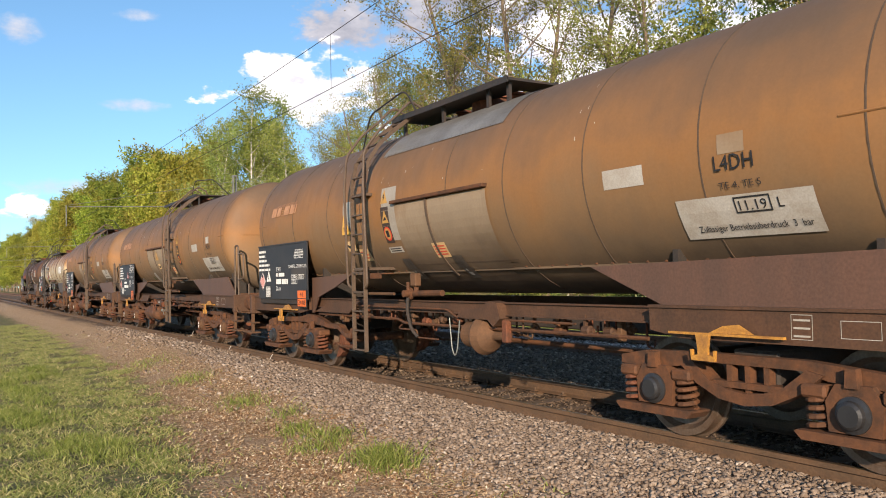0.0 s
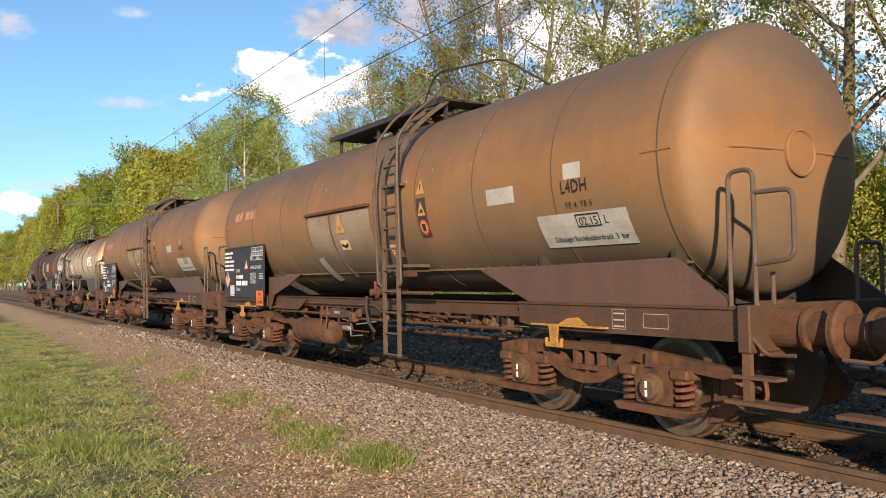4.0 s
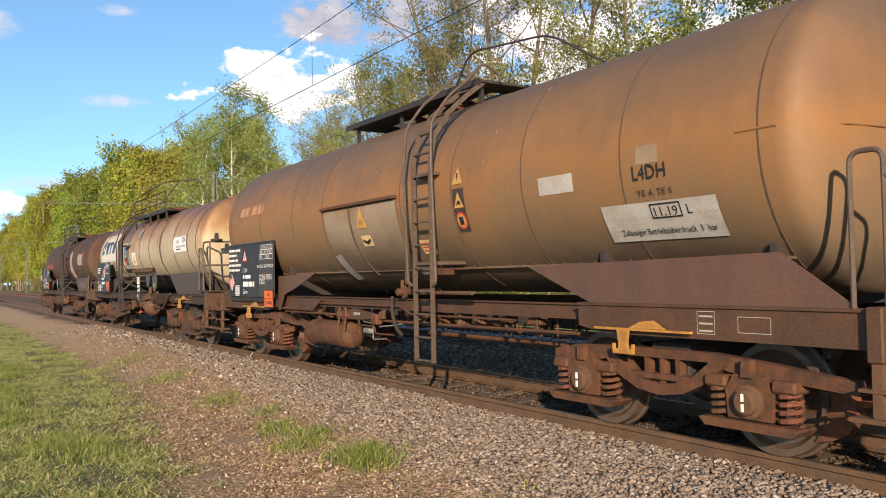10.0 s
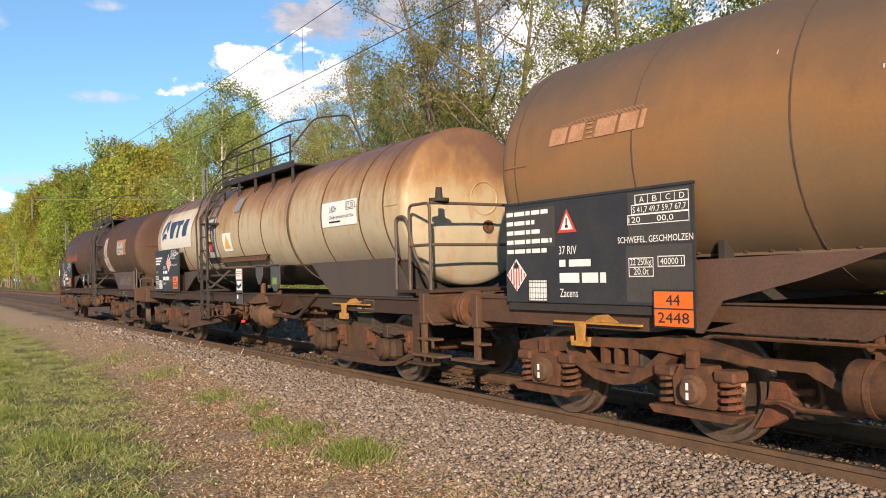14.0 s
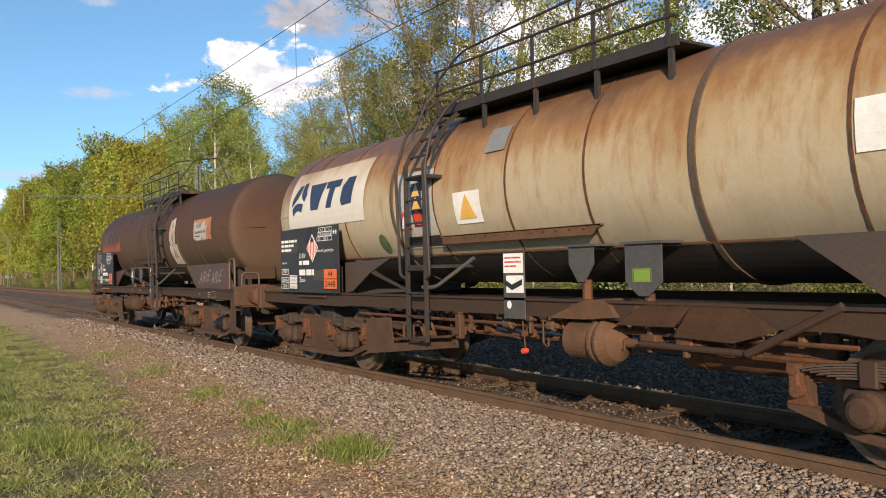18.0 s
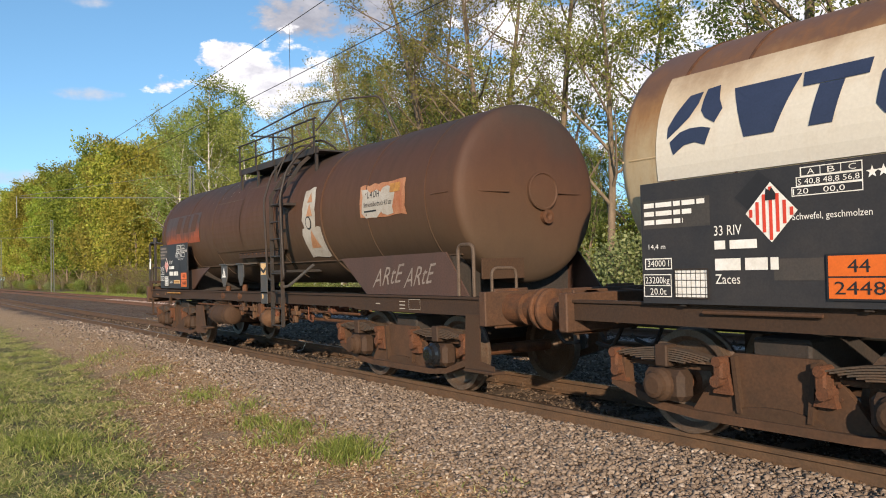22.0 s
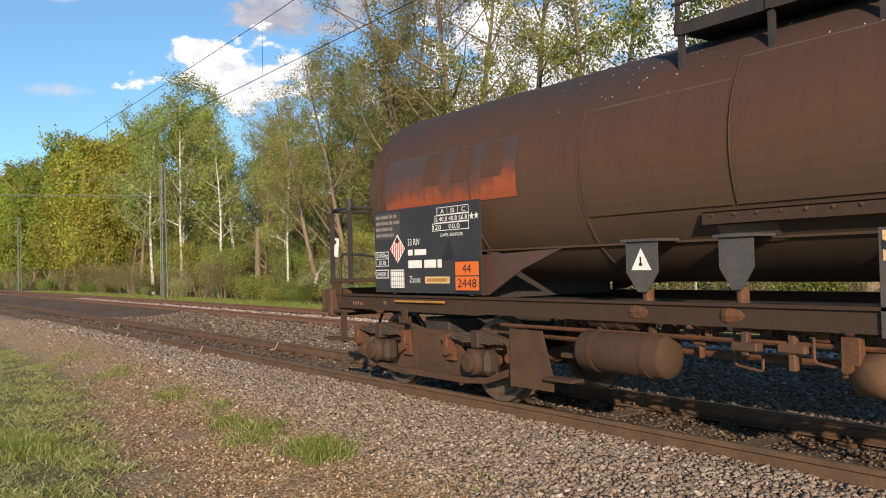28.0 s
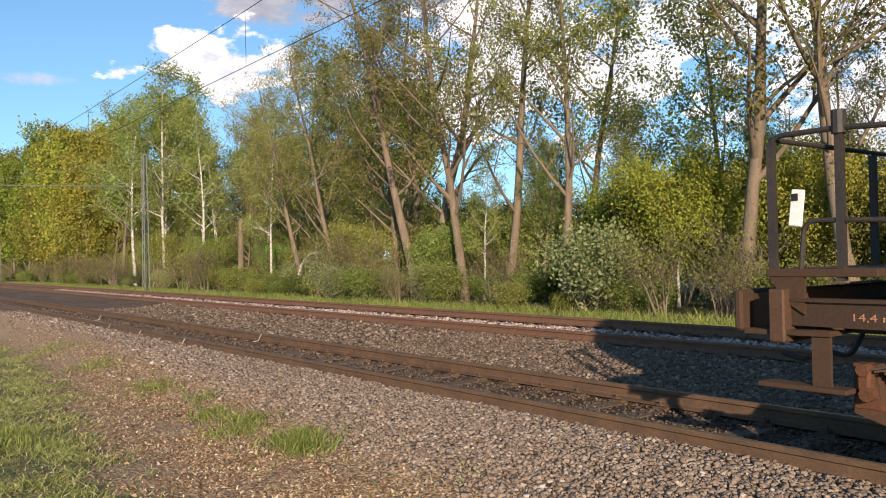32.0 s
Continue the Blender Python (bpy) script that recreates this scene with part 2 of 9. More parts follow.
RUST = material("rusty_steel", (0.118, 0.0475, 0.0195), 0.8, 0, 0.2, 7, 45, 0.35, (0.046, 0.0245, 0.0145), 0.9)
RUST_RED = material("red_rust", (0.1582, 0.05171, 0.02312), 0.85, 0, 0.4, 9, 60, 0.4, (0.06692, 0.03346, 0.02129), 0.8)
FRAME = material("grimy_frame_paint", (0.08571, 0.04156, 0.02161), 0.72, 0, 0.3, 3, 40, 0.2, (0.0508, 0.02857, 0.01745), 0.8)
DARK = material("black_grime", (0.028, 0.024, 0.021), 0.8, 0, 0.3, 4, 40, 0.3, (0.06, 0.04, 0.03), 0.5)
WALK = material("dark_walkway_steel", (0.035, 0.032, 0.03), 0.6, 0.2, 0.3, 4, 40, 0.2, (0.08, 0.05, 0.035), 0.5)
LADDER = material("brown_grey_ladder_paint", (0.1061, 0.0732, 0.05164), 0.6, 0, 0.3, 7, 60, 0.15, (0.0663, 0.0427, 0.02718), 0.7)
YELLOW = material("grimy_yellow_paint", (0.44, 0.2106, 0.0375), 0.55, 0, 0.3, 8, 60, 0.1, (0.2, 0.0936, 0.0375), 0.7)
BOARD = material("matt_black_board_paint", (0.026, 0.026, 0.029), 0.6, 0, 0.2, 3, 60, 0.05, (0.045, 0.04, 0.038), 0.7)
BOARD_GREY = material("greyed_board_paint", (0.05, 0.046, 0.043), 0.65, 0, 0.2, 3, 60, 0.05, (0.075, 0.06, 0.05), 0.7)
WHITE = material("white_sign_paint", (0.78, 0.76, 0.72), 0.6, 0, 0.1, 5, 60, 0.03, (0.6, 0.56, 0.48), 0.6)
DIRTYWHITE = material("dirty_white_patch", (0.425, 0.3995, 0.357), 0.65, 0, 0.18, 4, 60, 0.04, (0.306, 0.255, 0.1955), 0.7)
INK = material("black_lettering", (0.02, 0.02, 0.022), 0.6, 0, 0.1, 5, 60, 0.0)
NAVY = material("dark_blue_logo_paint", (0.03, 0.042, 0.085), 0.5, 0, 0.15, 5, 60, 0.0)
ORANGE = material("orange_hazard_plate", (0.68, 0.14, 0.018), 0.45, 0, 0.1, 5, 60, 0.0)
FADED = material("faded_orange_lettering", (0.4464, 0.2304, 0.1224), 0.7, 0, 0.25, 6, 60, 0.0, (0.3024, 0.144, 0.0648), 0.8)
SIGNY = material("yellow_warning_sign", (0.75, 0.42, 0.09), 0.5, 0, 0.15, 5, 60, 0.0)
RED = material("red_sign_paint", (0.62, 0.06, 0.03), 0.5, 0, 0.15, 5, 60, 0.0)
WHEEL = material("wheel_steel", (0.17, 0.125, 0.092), 0.46, 0.5, 0.3, 5, 50, 0.15, (0.13, 0.07, 0.042), 0.7)
RAILTOP = material("polished_rail_head", (0.15, 0.105, 0.072), 0.42, 0.6, 0.2, 3, 40, 0.05)
RAILWEB = material("rusty_rail_side", (0.125, 0.070, 0.037), 0.8, 0, 0.3, 3, 50, 0.3, (0.065, 0.042, 0.026), 0.8)
RAILORANGE = material("orange_rusty_rail", (0.165, 0.07875, 0.0435), 0.8, 0, 0.25, 4, 50, 0.3, (0.0975, 0.06, 0.04125), 0.8)
SLEEPER = material("weathered_sleeper", (0.114, 0.0765, 0.0525), 0.9, 0, 0.35, 6, 40, 0.4, (0.095, 0.068, 0.045), 0.8)
BIRCHBARK = material("white_birch_bark", (0.62, 0.58, 0.5), 0.8, 0, 0.3, 5, 14, 0.3, (0.1, 0.085, 0.07), 0.9)
BARK = material("grey_brown_bark", (0.21, 0.155, 0.105), 0.9, 0, 0.45, 4, 30, 0.6, (0.11, 0.085, 0.06), 0.8, True)
GREYSTEEL = material("galvanised_mast_steel", (0.22, 0.23, 0.21), 0.6, 0.3, 0.2, 4, 30, 0.1)

# ---- ground: one sheet from the grass beside the line to the wood behind it ----
BED = np.array(((-60, -0.42), (-6, -0.44), (-3.2, -0.46), (-2.2, -0.42), (-1.75, -0.34), (-1.0, -0.17), (-0.6, -0.135), (-0.11, -0.135), (0.1, -0.207), (1.4, -0.207), (1.62, -0.16), (2.4, -0.19), (3.4, -0.24), (4.8, -0.19), (6.35, -0.08), (7.9, -0.03), (9.2, -0.30), (10.4, -0.45), (40, -0.4), (90, -0.3)))


def ground_height(x, y):
    """The bed's section across the tracks, with small unevenness."""
    z = float(np.interp(y, BED[:, 0], BED[:, 1]))
    k = 0.045 if y < -1.8 or y > 9.5 else 0.016
    return z + k * noise.noise(Vector((x * 0.9, y * 0.9, 0.3))) + 0.5 * k * noise.noise(Vector((x * 3.1, y * 3.1, 5.0)))


def ground_material():
    mat = bpy.data.materials.new("ballast_earth_and_grass")
    mat.use_nodes = True
    n, l = mat.node_tree.nodes, mat.node_tree.links
    b = n["Principled BSDF"]
    geo = n.new("ShaderNodeNewGeometry")
    pos = geo.outputs["Position"]
    sep = n.new("ShaderNodeSeparateXYZ")
    l.new(pos, sep.inputs["Vector"])

    def nz(scale, detail=5, rough=0.6):
        t = n.new("ShaderNodeTexNoise")
        t.inputs["Scale"].default_value, t.inputs["Detail"].default_value, t.inputs["Roughness"].default_value = scale, detail, rough
        l.new(pos, t.inputs["Vector"])
        return t.outputs["Fac"]

    def ramp(fac, *stops):
        r = n.new("ShaderNodeValToRGB")
        while len(r.color_ramp.elements) < len(stops):
            r.color_ramp.elements.new(0.5)
        for e, (p, c) in zip(r.color_ramp.elements, stops):
            e.position, e.color = p, (*c, 1)
        l.new(fac, r.inputs["Fac"])
        return r.outputs["Color"]

    def mix(fac, a, c, kind="MIX"):
        m = n.new("ShaderNodeMix")
        m.data_type, m.blend_type = "RGBA", kind
        if isinstance(fac, float):
            m.inputs["Factor"].default_value = fac
        else:
            l.new(fac, m.inputs["Factor"])
        l.new(a, m.inputs["A"])
        l.new(c, m.inputs["B"])
        return m.outputs["Result"]

    def math_node(op, a, c, clamp=False):
        m = n.new("ShaderNodeMath")
        m.operation, m.use_clamp = op, clamp
        for i, v in enumerate((a, c)):
            if isinstance(v, (int, float)):
                m.inputs[i].default_value = v
            else:
                l.new(v, m.inputs[i])
        return m.outputs[0]

    def step(value, lo, hi):
        m = n.new("ShaderNodeMapRange")
        m.inputs["From Min"].default_value, m.inputs["From Max"].default_value = lo, hi
        m.interpolation_type = "SMOOTHSTEP"
        l.new(value, m.inputs["Value"])
        return m.outputs["Result"]

    vo = n.new("ShaderNodeTexVoronoi")
    vo.inputs["Scale"].default_value = 21
    l.new(pos, vo.inputs["Vector"])
    sepc = n.new("ShaderNodeSeparateColor")
    l.new(vo.outputs["Color"], sepc.inputs["Color"])
    stone = ramp(sepc.outputs["Red"], (0.0, (0.12, 0.085, 0.062)), (0.45, (0.195, 0.142, 0.105)), (0.8, (0.26, 0.195, 0.148)), (1.0, (0.34, 0.27, 0.21)))
    gap = ramp(vo.outputs["Distance"], (0.25, (1, 1, 1)), (0.8, (0.42, 0.40, 0.38)))
    stone = mix(1.0, stone, gap, "MULTIPLY")
    stain = ramp(nz(0.8), (0.4, (1, 1, 1)), (0.65, (0.82, 0.68, 0.58)))
    stone = mix(1.0, stone, stain, "MULTIPLY")
    dirt = ramp(nz(20.8, 4.8, 0.56), (0.3, (0.14, 0.085, 0.045)), (0.52, (0.30, 0.195, 0.11)), (0.68, (0.46, 0.33, 0.20)))
    straw = ramp(nz(70, 3), (0.5, (0, 0, 0)), (0.66, (1, 1, 1)))
    leaves = n.new("ShaderNodeRGB")
    leaves.outputs[0].default_value = (0.58, 0.42, 0.28, 1)
    dirt = mix(straw, dirt, leaves.outputs[0])
    green = ramp(nz(7.2, 4.8, 0.56), (0.3, (0.085, 0.08, 0.034)), (0.5, (0.14, 0.135, 0.052)), (0.68, (0.29, 0.22, 0.125)))
    wob = math_node("MULTIPLY", math_node("SUBTRACT", nz(0.9, 4), 0.5), 1.7)
    fine = math_node("MULTIPLY", math_node("SUBTRACT", nz(7, 4), 0.5), 1.1)
    y = math_node("ADD", sep.outputs["Y"], math_node("ADD", wob, fine))
    away = math_node("MULTIPLY", math_node("SUBTRACT", -6.0, sep.outputs["X"]), 0.07)
    shift = math_node("MINIMUM", math_node("MAXIMUM", away, 0.0), 1.0)
    yn = math_node("SUBTRACT", y, shift)
    near_stone = step(yn, -1.85, -1.40)
    turf_shift = math_node("MINIMUM", math_node("MAXIMUM", math_node("MULTIPLY", math_node("SUBTRACT", -6.0, sep.outputs["X"]), 0.13), 0.0), 1.4)
    near_grass = step(math_node("SUBTRACT", y, turf_shift), -3.65, -4.2)
    far_grass = step(y, 8.9, 9.8)
    # bed between the rails darkened for oil and for the shade under the train
    oil = ramp(math_node("ABSOLUTE", math_node("SUBTRACT", sep.outputs["Y"], 0.75), 0.0), (0.62, (0.52, 0.5, 0.48)), (0.85, (1, 1, 1)))
    stone = mix(1.0, stone, oil, "MULTIPLY")
    col = mix(near_stone, dirt, stone)
    col = mix(near_grass, col, green)
    col = mix(far_grass, col, green)
    l.new(col, b.inputs["Base Color"])
    b.inputs["Roughness"].default_value = 0.95
    b.inputs["Specular IOR Level"].default_value = 0.2
    bp = n.new("ShaderNodeBump")
    bp.inputs["Strength"].default_value, bp.inputs["Distance"].default_value = 0.8, 0.03
    hgt = math_node("SUBTRACT", nz(30, 4), vo.outputs["Distance"])
    l.new(hgt, bp.inputs["Height"])
    l.new(bp.outputs["Normal"], b.inputs["Normal"])
    return mat


def build_ground():
    xs = [-2500, -1200, -600, -400] + list(np.arange(-300, -60, 10)) + list(np.arange(-60, -16, 1.0)) + list(np.arange(-16, 4, 0.2)) + list(np.arange(4, 40, 3)) + [60, 120, 300, 800, 2500]
    ys = [-2500, -800, -200, -60, -30, -15] + list(np.arange(-10, -6, 0.5)) + list(np.arange(-6, -1.2, 0.2)) + list(np.arange(-1.2, 2.0, 0.1)) + list(np.arange(2.0, 12, 0.2)) + list(np.arange(12, 40, 2)) + [60, 90, 200, 800, 2500]
    vs = [(x, y, ground_height(x, y)) for x in xs for y in ys]
    m = len(ys)
    fs = [(i * m + j, (i + 1) * m + j, (i + 1) * m + j + 1, i * m + j + 1) for i in range(len(xs) - 1) for j in range(m - 1)]
    me = bpy.data.meshes.new("ground")
    me.from_pydata(vs, [], fs)
    me.polygons.foreach_set("use_smooth", [True] * len(me.polygons))
    me.materials.append(ground_material())
    tagged(new("ground", me), "grey-brown ballast with a strip of dry earth and green grass", "ground", kind="structure")


build_ground()


# ---- tracks ----
def rail_mesh(x0, x1, head_mat, side_mat):
    prof = [(-0.075, -0.172), (0.075, -0.172), (0.075, -0.16), (0.02, -0.14), (0.0085, -0.12), (0.0085, -0.055), (0.036, -0.042), (0.036, -0.008), (0.026, 0.0), (-0.026, 0.0), (-0.036, -0.008), (-0.036, -0.042), (-0.0085, -0.055), (-0.0085, -0.12), (-0.02, -0.14), (-0.075, -0.16)]
    xs = list(np.arange(x0, x1 + 1, 6.0))
    vs = [(x, y, z) for x in xs for y, z in prof]
    k = len(prof)
    fs = [(i * k + j, (i + 1) * k + j, (i + 1) * k + (j + 1) % k, i * k + (j + 1) % k) for i in range(len(xs) - 1) for j in range(k)]
    me = bpy.data.meshes.new("rail")
    me.from_pydata(vs, [], fs)
    me.materials.append(side_mat)
    me.materials.append(head_mat)
    me.polygons.foreach_set("material_index", [1 if i % k == 8 else 0 for i in range(len(fs))])
    me.update()
    bm = bmesh.new()
    bm.from_mesh(me)
    bmesh.ops.recalc_face_normals(bm, faces=bm.faces)
    bm.to_mesh(me)
    bm.free()
    return me


def build_track(name, y_mid, z, cant, head, side, label, clip_step):
    top = empty(name, pose(0, y_mid, z, cant))
    tagged(top, label, "track", kind="structure")
    me = rail_mesh(-420, 60, head, side)
    for s in (-1, 1):
        r = new("rail", me)
        r.parent, r.location = top, (0, s * 0.7525, 0)
    bm = bmesh.new()
    box(bm, -0.13, 0.13, -1.28, 1.28, -0.32, -0.196, 0.012)
    me = link_mesh("sleeper", bm, SLEEPER)
    xs = np.arange(-90, 8, 0.62)
    for x in xs:
        o = new("sleeper", me)
        o.parent, o.location, o.rotation_euler = top, (x, 0, random.uniform(-0.008, 0.004)), (0, 0, random.uniform(-0.012, 0.012))
    bm = bmesh.new()
    for s in (-1, 1):
        box(bm, -0.09, 0.09, s * 0.7525 - 0.15, s * 0.7525 + 0.15, -0.198, -0.168)
        for e in (-1, 1):
            y = s * 0.7525 + e * 0.115
            box(bm, -0.03, 0.03, y - 0.035, y + 0.035, -0.16, -0.135)
            cyl(bm, (0, y, -0.14), (0, y, -0.10), 0.016, 6)
    me = link_mesh("rail_fastening", bm, RAILWEB)
    for x in xs[xs > -22]:
        o = new("rail_fastening", me)
        o.parent, o.location = top, (x, 0, 0)


build_track("track_1", 0.7525, 0.0, 0.0, RAILTOP, RAILWEB, "worn railway track with rusty rails on sleepers in ballast", 1)
build_track("track_2", 6.33, 0.11, 4.2, RAILORANGE, RAILORANGE, "orange rusty railway track in pale ballast", 1)


# ---- loose stones, dead leaves and grass ----
def island_material(name, stops, rough=0.9, trans=0.0):
    mat = bpy.data.materials.new(name)
    mat.use_nodes = True
    n, l = mat.node_tree.nodes, mat.node_tree.links
    b = n["Principled BSDF"]
    geo = n.new("ShaderNodeNewGeometry")
    r = n.new("ShaderNodeValToRGB")
    while len(r.color_ramp.elements) < len(stops):
        r.color_ramp.elements.new(0.5)
    for e, (p, c) in zip(r.color_ramp.elements, stops):
        e.position, e.color = p, (*c, 1)
    l.new(geo.outputs["Random Per Island"], r.inputs["Fac"])
    t = n.new("ShaderNodeTexNoise")
    t.inputs["Scale"].default_value = 55
    l.new(geo.outputs["Position"], t.inputs["Vector"])
    g = n.new("ShaderNodeMapRange")
    g.inputs["To Min"].default_value, g.inputs["To Max"].default_value = 0.72, 1.28
    l.new(t.outputs["Fac"], g.inputs["Value"])
    m = n.new("ShaderNodeMix")
    m.data_type, m.blend_type = "RGBA", "MULTIPLY"
    m.inputs["Factor"].default_value = 1
    l.new(r.outputs["Color"], m.inputs["A"])
    l.new(g.outputs["Result"], m.inputs["B"])
    l.new(m.outputs["Result"], b.inputs["Base Color"])
    b.inputs["Roughness"].default_value = rough
    b.inputs["Specular IOR Level"].default_value = 0.2
    if trans:
        tr = n.new("ShaderNodeBsdfTranslucent")
        l.new(m.outputs["Result"], tr.inputs["Color"])
        mx = n.new("ShaderNodeMixShader")
        mx.inputs["Fac"].default_value = trans
        l.new(b.outputs["BSDF"], mx.inputs[1])
        l.new(tr.outputs["BSDF"], mx.inputs[2])
        l.new(mx.outputs["Shader"], n["Material Output"].inputs["Surface"])
    return mat


STONE = island_material("ballast_stone", ((0.0, (0.15, 0.112, 0.085)), (0.35, (0.20, 0.15, 0.113)), (0.75, (0.25, 0.19, 0.145)), (0.95, (0.32, 0.255, 0.20)), (1.0, (0.44, 0.37, 0.31))))
# ballast colour lowered to deepen the train's shadow behind it
DIMSTONE = island_material("shade_dimmed_ballast_stone", ((0.0, (0.095, 0.068, 0.048)), (0.4, (0.143, 0.102, 0.073)), (0.85, (0.196, 0.143, 0.103)), (1.0, (0.309, 0.239, 0.178))))
# oily stone colour, also lowered to paint in shade beneath the wagons
OIL_SHADE_STONE = island_material("oily_shaded_ballast_stone", ((0.0, (0.06, 0.042, 0.029)), (0.4, (0.095, 0.066, 0.046)), (0.85, (0.135, 0.096, 0.067)), (1.0, (0.20, 0.15, 0.105))))
PALESTONE = island_material("pale_ballast_stone", ((0.0, (0.25, 0.18, 0.1505)), (0.5, (0.37, 0.279, 0.2408)), (1.0, (0.52, 0.423, 0.3698))))
STRAW = island_material("dead_leaf", ((0.0, (0.10, 0.05, 0.025)), (0.3, (0.24, 0.135, 0.07)), (0.6, (0.40, 0.26, 0.145)), (0.85, (0.55, 0.41, 0.25)), (1.0, (0.74, 0.63, 0.47))), 0.85)
BLADE = island_material("grass_blade", ((0.0, (0.132, 0.1708, 0.042)), (0.35, (0.242, 0.2867, 0.07875)), (0.62, (0.363, 0.3721, 0.126)), (0.85, (0.484, 0.4148, 0.189)), (1.0, (0.616, 0.549, 0.2835))), 0.6, 0.35)
LUSH = island_material("lush_grass_blade", ((0.0, (0.1166, 0.161, 0.027)), (0.5, (0.2138, 0.2596, 0.054)), (1.0, (0.3888, 0.3946, 0.126))), 0.6, 0.35)

def level(xs, ys):
    return np.array([ground_height(float(x), float(y)) for x, y in zip(xs, ys)])


def polys_mesh(name, v, corners, mat, label, category):
    count = len(v) // corners
    me = bpy.data.meshes.new(name)
    me.vertices.add(len(v))
    me.vertices.foreach_set("co", v.ravel())
    me.loops.add(len(v))
    me.loops.foreach_set("vertex_index", np.arange(len(v)))
    me.polygons.add(count)
    me.polygons.foreach_set("loop_start", np.arange(count) * corners)
    me.update(calc_edges=True)
    me.materials.append(mat)
    return tagged(new(name, me), label, category, kind="stuff")


def stones(name, rng, boxes, mat, label):
    """Broken stones: little skewed blocks, half sunk into the bed."""
    cube = np.array([(x, y, z) for x in (-1, 1) for y in (-1, 1) for z in (-1, 1)], float)
    quads = np.array([(0, 1, 3, 2), (4, 6, 7, 5), (0, 4, 5, 1), (2, 3, 7, 6), (0, 2, 6, 4), (1, 5, 7, 3)])
    vs = []
    for x0, x1, y0, y1, density, size in boxes:
        n = int((x1 - x0) * (y1 - y0) * density)
        x, y = rng.uniform(x0, x1, n), rng.uniform(y0, y1, n)
        keep = (np.abs(y) > 0.085) & (np.abs(y - 1.505) > 0.085) & (np.abs(y - 5.6) > 0.085) & (np.abs(y - 7.1) > 0.085)
        if y0 < -1.5:
            keep &= rng.random(n) < np.clip((y - np.clip((-6 - x) * 0.07, 0, 1) + 2.05) / 0.6, 0.035, 1)
        x, y = x[keep], y[keep]
        n = len(x)
        c = cube[None] * rng.uniform(0.55, 1.0, (n, 8, 1)) + rng.normal(0, 0.22, (n, 8, 3))
        c *= (size * rng.uniform(0.45, 1.25, (n, 1, 1))) * rng.uniform(0.6, 1.15, (n, 1, 3))
        q = rng.normal(0, 1, (n, 4))
        q /= np.linalg.norm(q, axis=1)[:, None]
        w, a, b, d = q.T
        rot = np.stack([1 - 2 * (b * b + d * d), 2 * (a * b - d * w), 2 * (a * d + b * w), 2 * (a * b + d * w), 1 - 2 * (a * a + d * d), 2 * (b * d - a * w), 2 * (a * d - b * w), 2 * (b * d + a * w), 1 - 2 * (a * a + b * b)], 1).reshape(-1, 3, 3)
        c = np.einsum("nij,nkj->nki", rot, c) * np.array([1.0, 1.0, 0.72])
        z = level(x, y) + rng.uniform(-0.008, 0.018, n)
        vs.append(c + np.stack([x, y, z], 1)[:, None, :])
    v = np.concatenate(vs)
    n = len(v)
    me = bpy.data.meshes.new(name)
    me.vertices.add(n * 8)
    me.vertices.foreach_set("co", v.reshape(-1))
    idx = (quads[None] + (np.arange(n) * 8)[:, None, None]).reshape(-1)
    me.loops.add(len(idx))
    me.loops.foreach_set("vertex_index", idx)
    me.polygons.add(n * 6)
    me.polygons.foreach_set("loop_start", np.arange(n * 6) * 4)
    me.update(calc_edges=True)
    me.materials.append(mat)
    tagged(new(name, me), label, "stones", kind="stuff")


def blades(name, rng, x, y, tall, wide, lean, mat, label):
    n = len(x)
    z = level(x, y)
    a = rng.uniform(0, 2 * np.pi, n)
    h = tall * rng.uniform(0.5, 1.3, n)
    side = np.stack([np.cos(a), np.sin(a), np.zeros(n)], 1) * (wide * rng.uniform(0.6, 1.4, n))[:, None]
    tip = np.stack([rng.normal(0, lean, n) * h, rng.normal(0, lean, n) * h, h], 1)
    p = np.stack([x, y, z - 0.01], 1)
    v = np.stack([p - side, p + side, p + tip * 0.55 + side * 0.6 + rng.normal(0, 0.004, (n, 3)), p + tip * 0.55 - side * 0.6], 1)
    v2 = np.stack([v[:, 3], v[:, 2], p + tip * np.array([1.5, 1.5, 1.0])], 1)
    me_v = np.concatenate([v.reshape(-1, 3), (p + tip * np.array([1.6, 1.6, 1.0]))], 0)
    q = np.arange(n)
    quad = np.stack([q * 4, q * 4 + 1, q * 4 + 2, q * 4 + 3], 1)
    tri = np.stack([q * 4 + 3, q * 4 + 2, n * 4 + q], 1)
    me = bpy.data.meshes.new(name)
    me.vertices.add(len(me_v))
    me.vertices.foreach_set("co", me_v.ravel())
    idx = np.concatenate([quad.ravel(), tri.ravel()])
    me.loops.add(len(idx))
    me.loops.foreach_set("vertex_index", idx)
    me.polygons.add(2 * n)
    me.polygons.foreach_set("loop_start", np.concatenate([q * 4, 4 * n + q * 3]))
    me.update(calc_edges=True)
    me.materials.append(mat)
    tagged(new(name, me), label, "grass", kind="stuff")


def clump(x, y, s, seed):
    return np.array([noise.noise(Vector((float(a) * s, float(b) * s, seed))) for a, b in zip(x, y)])


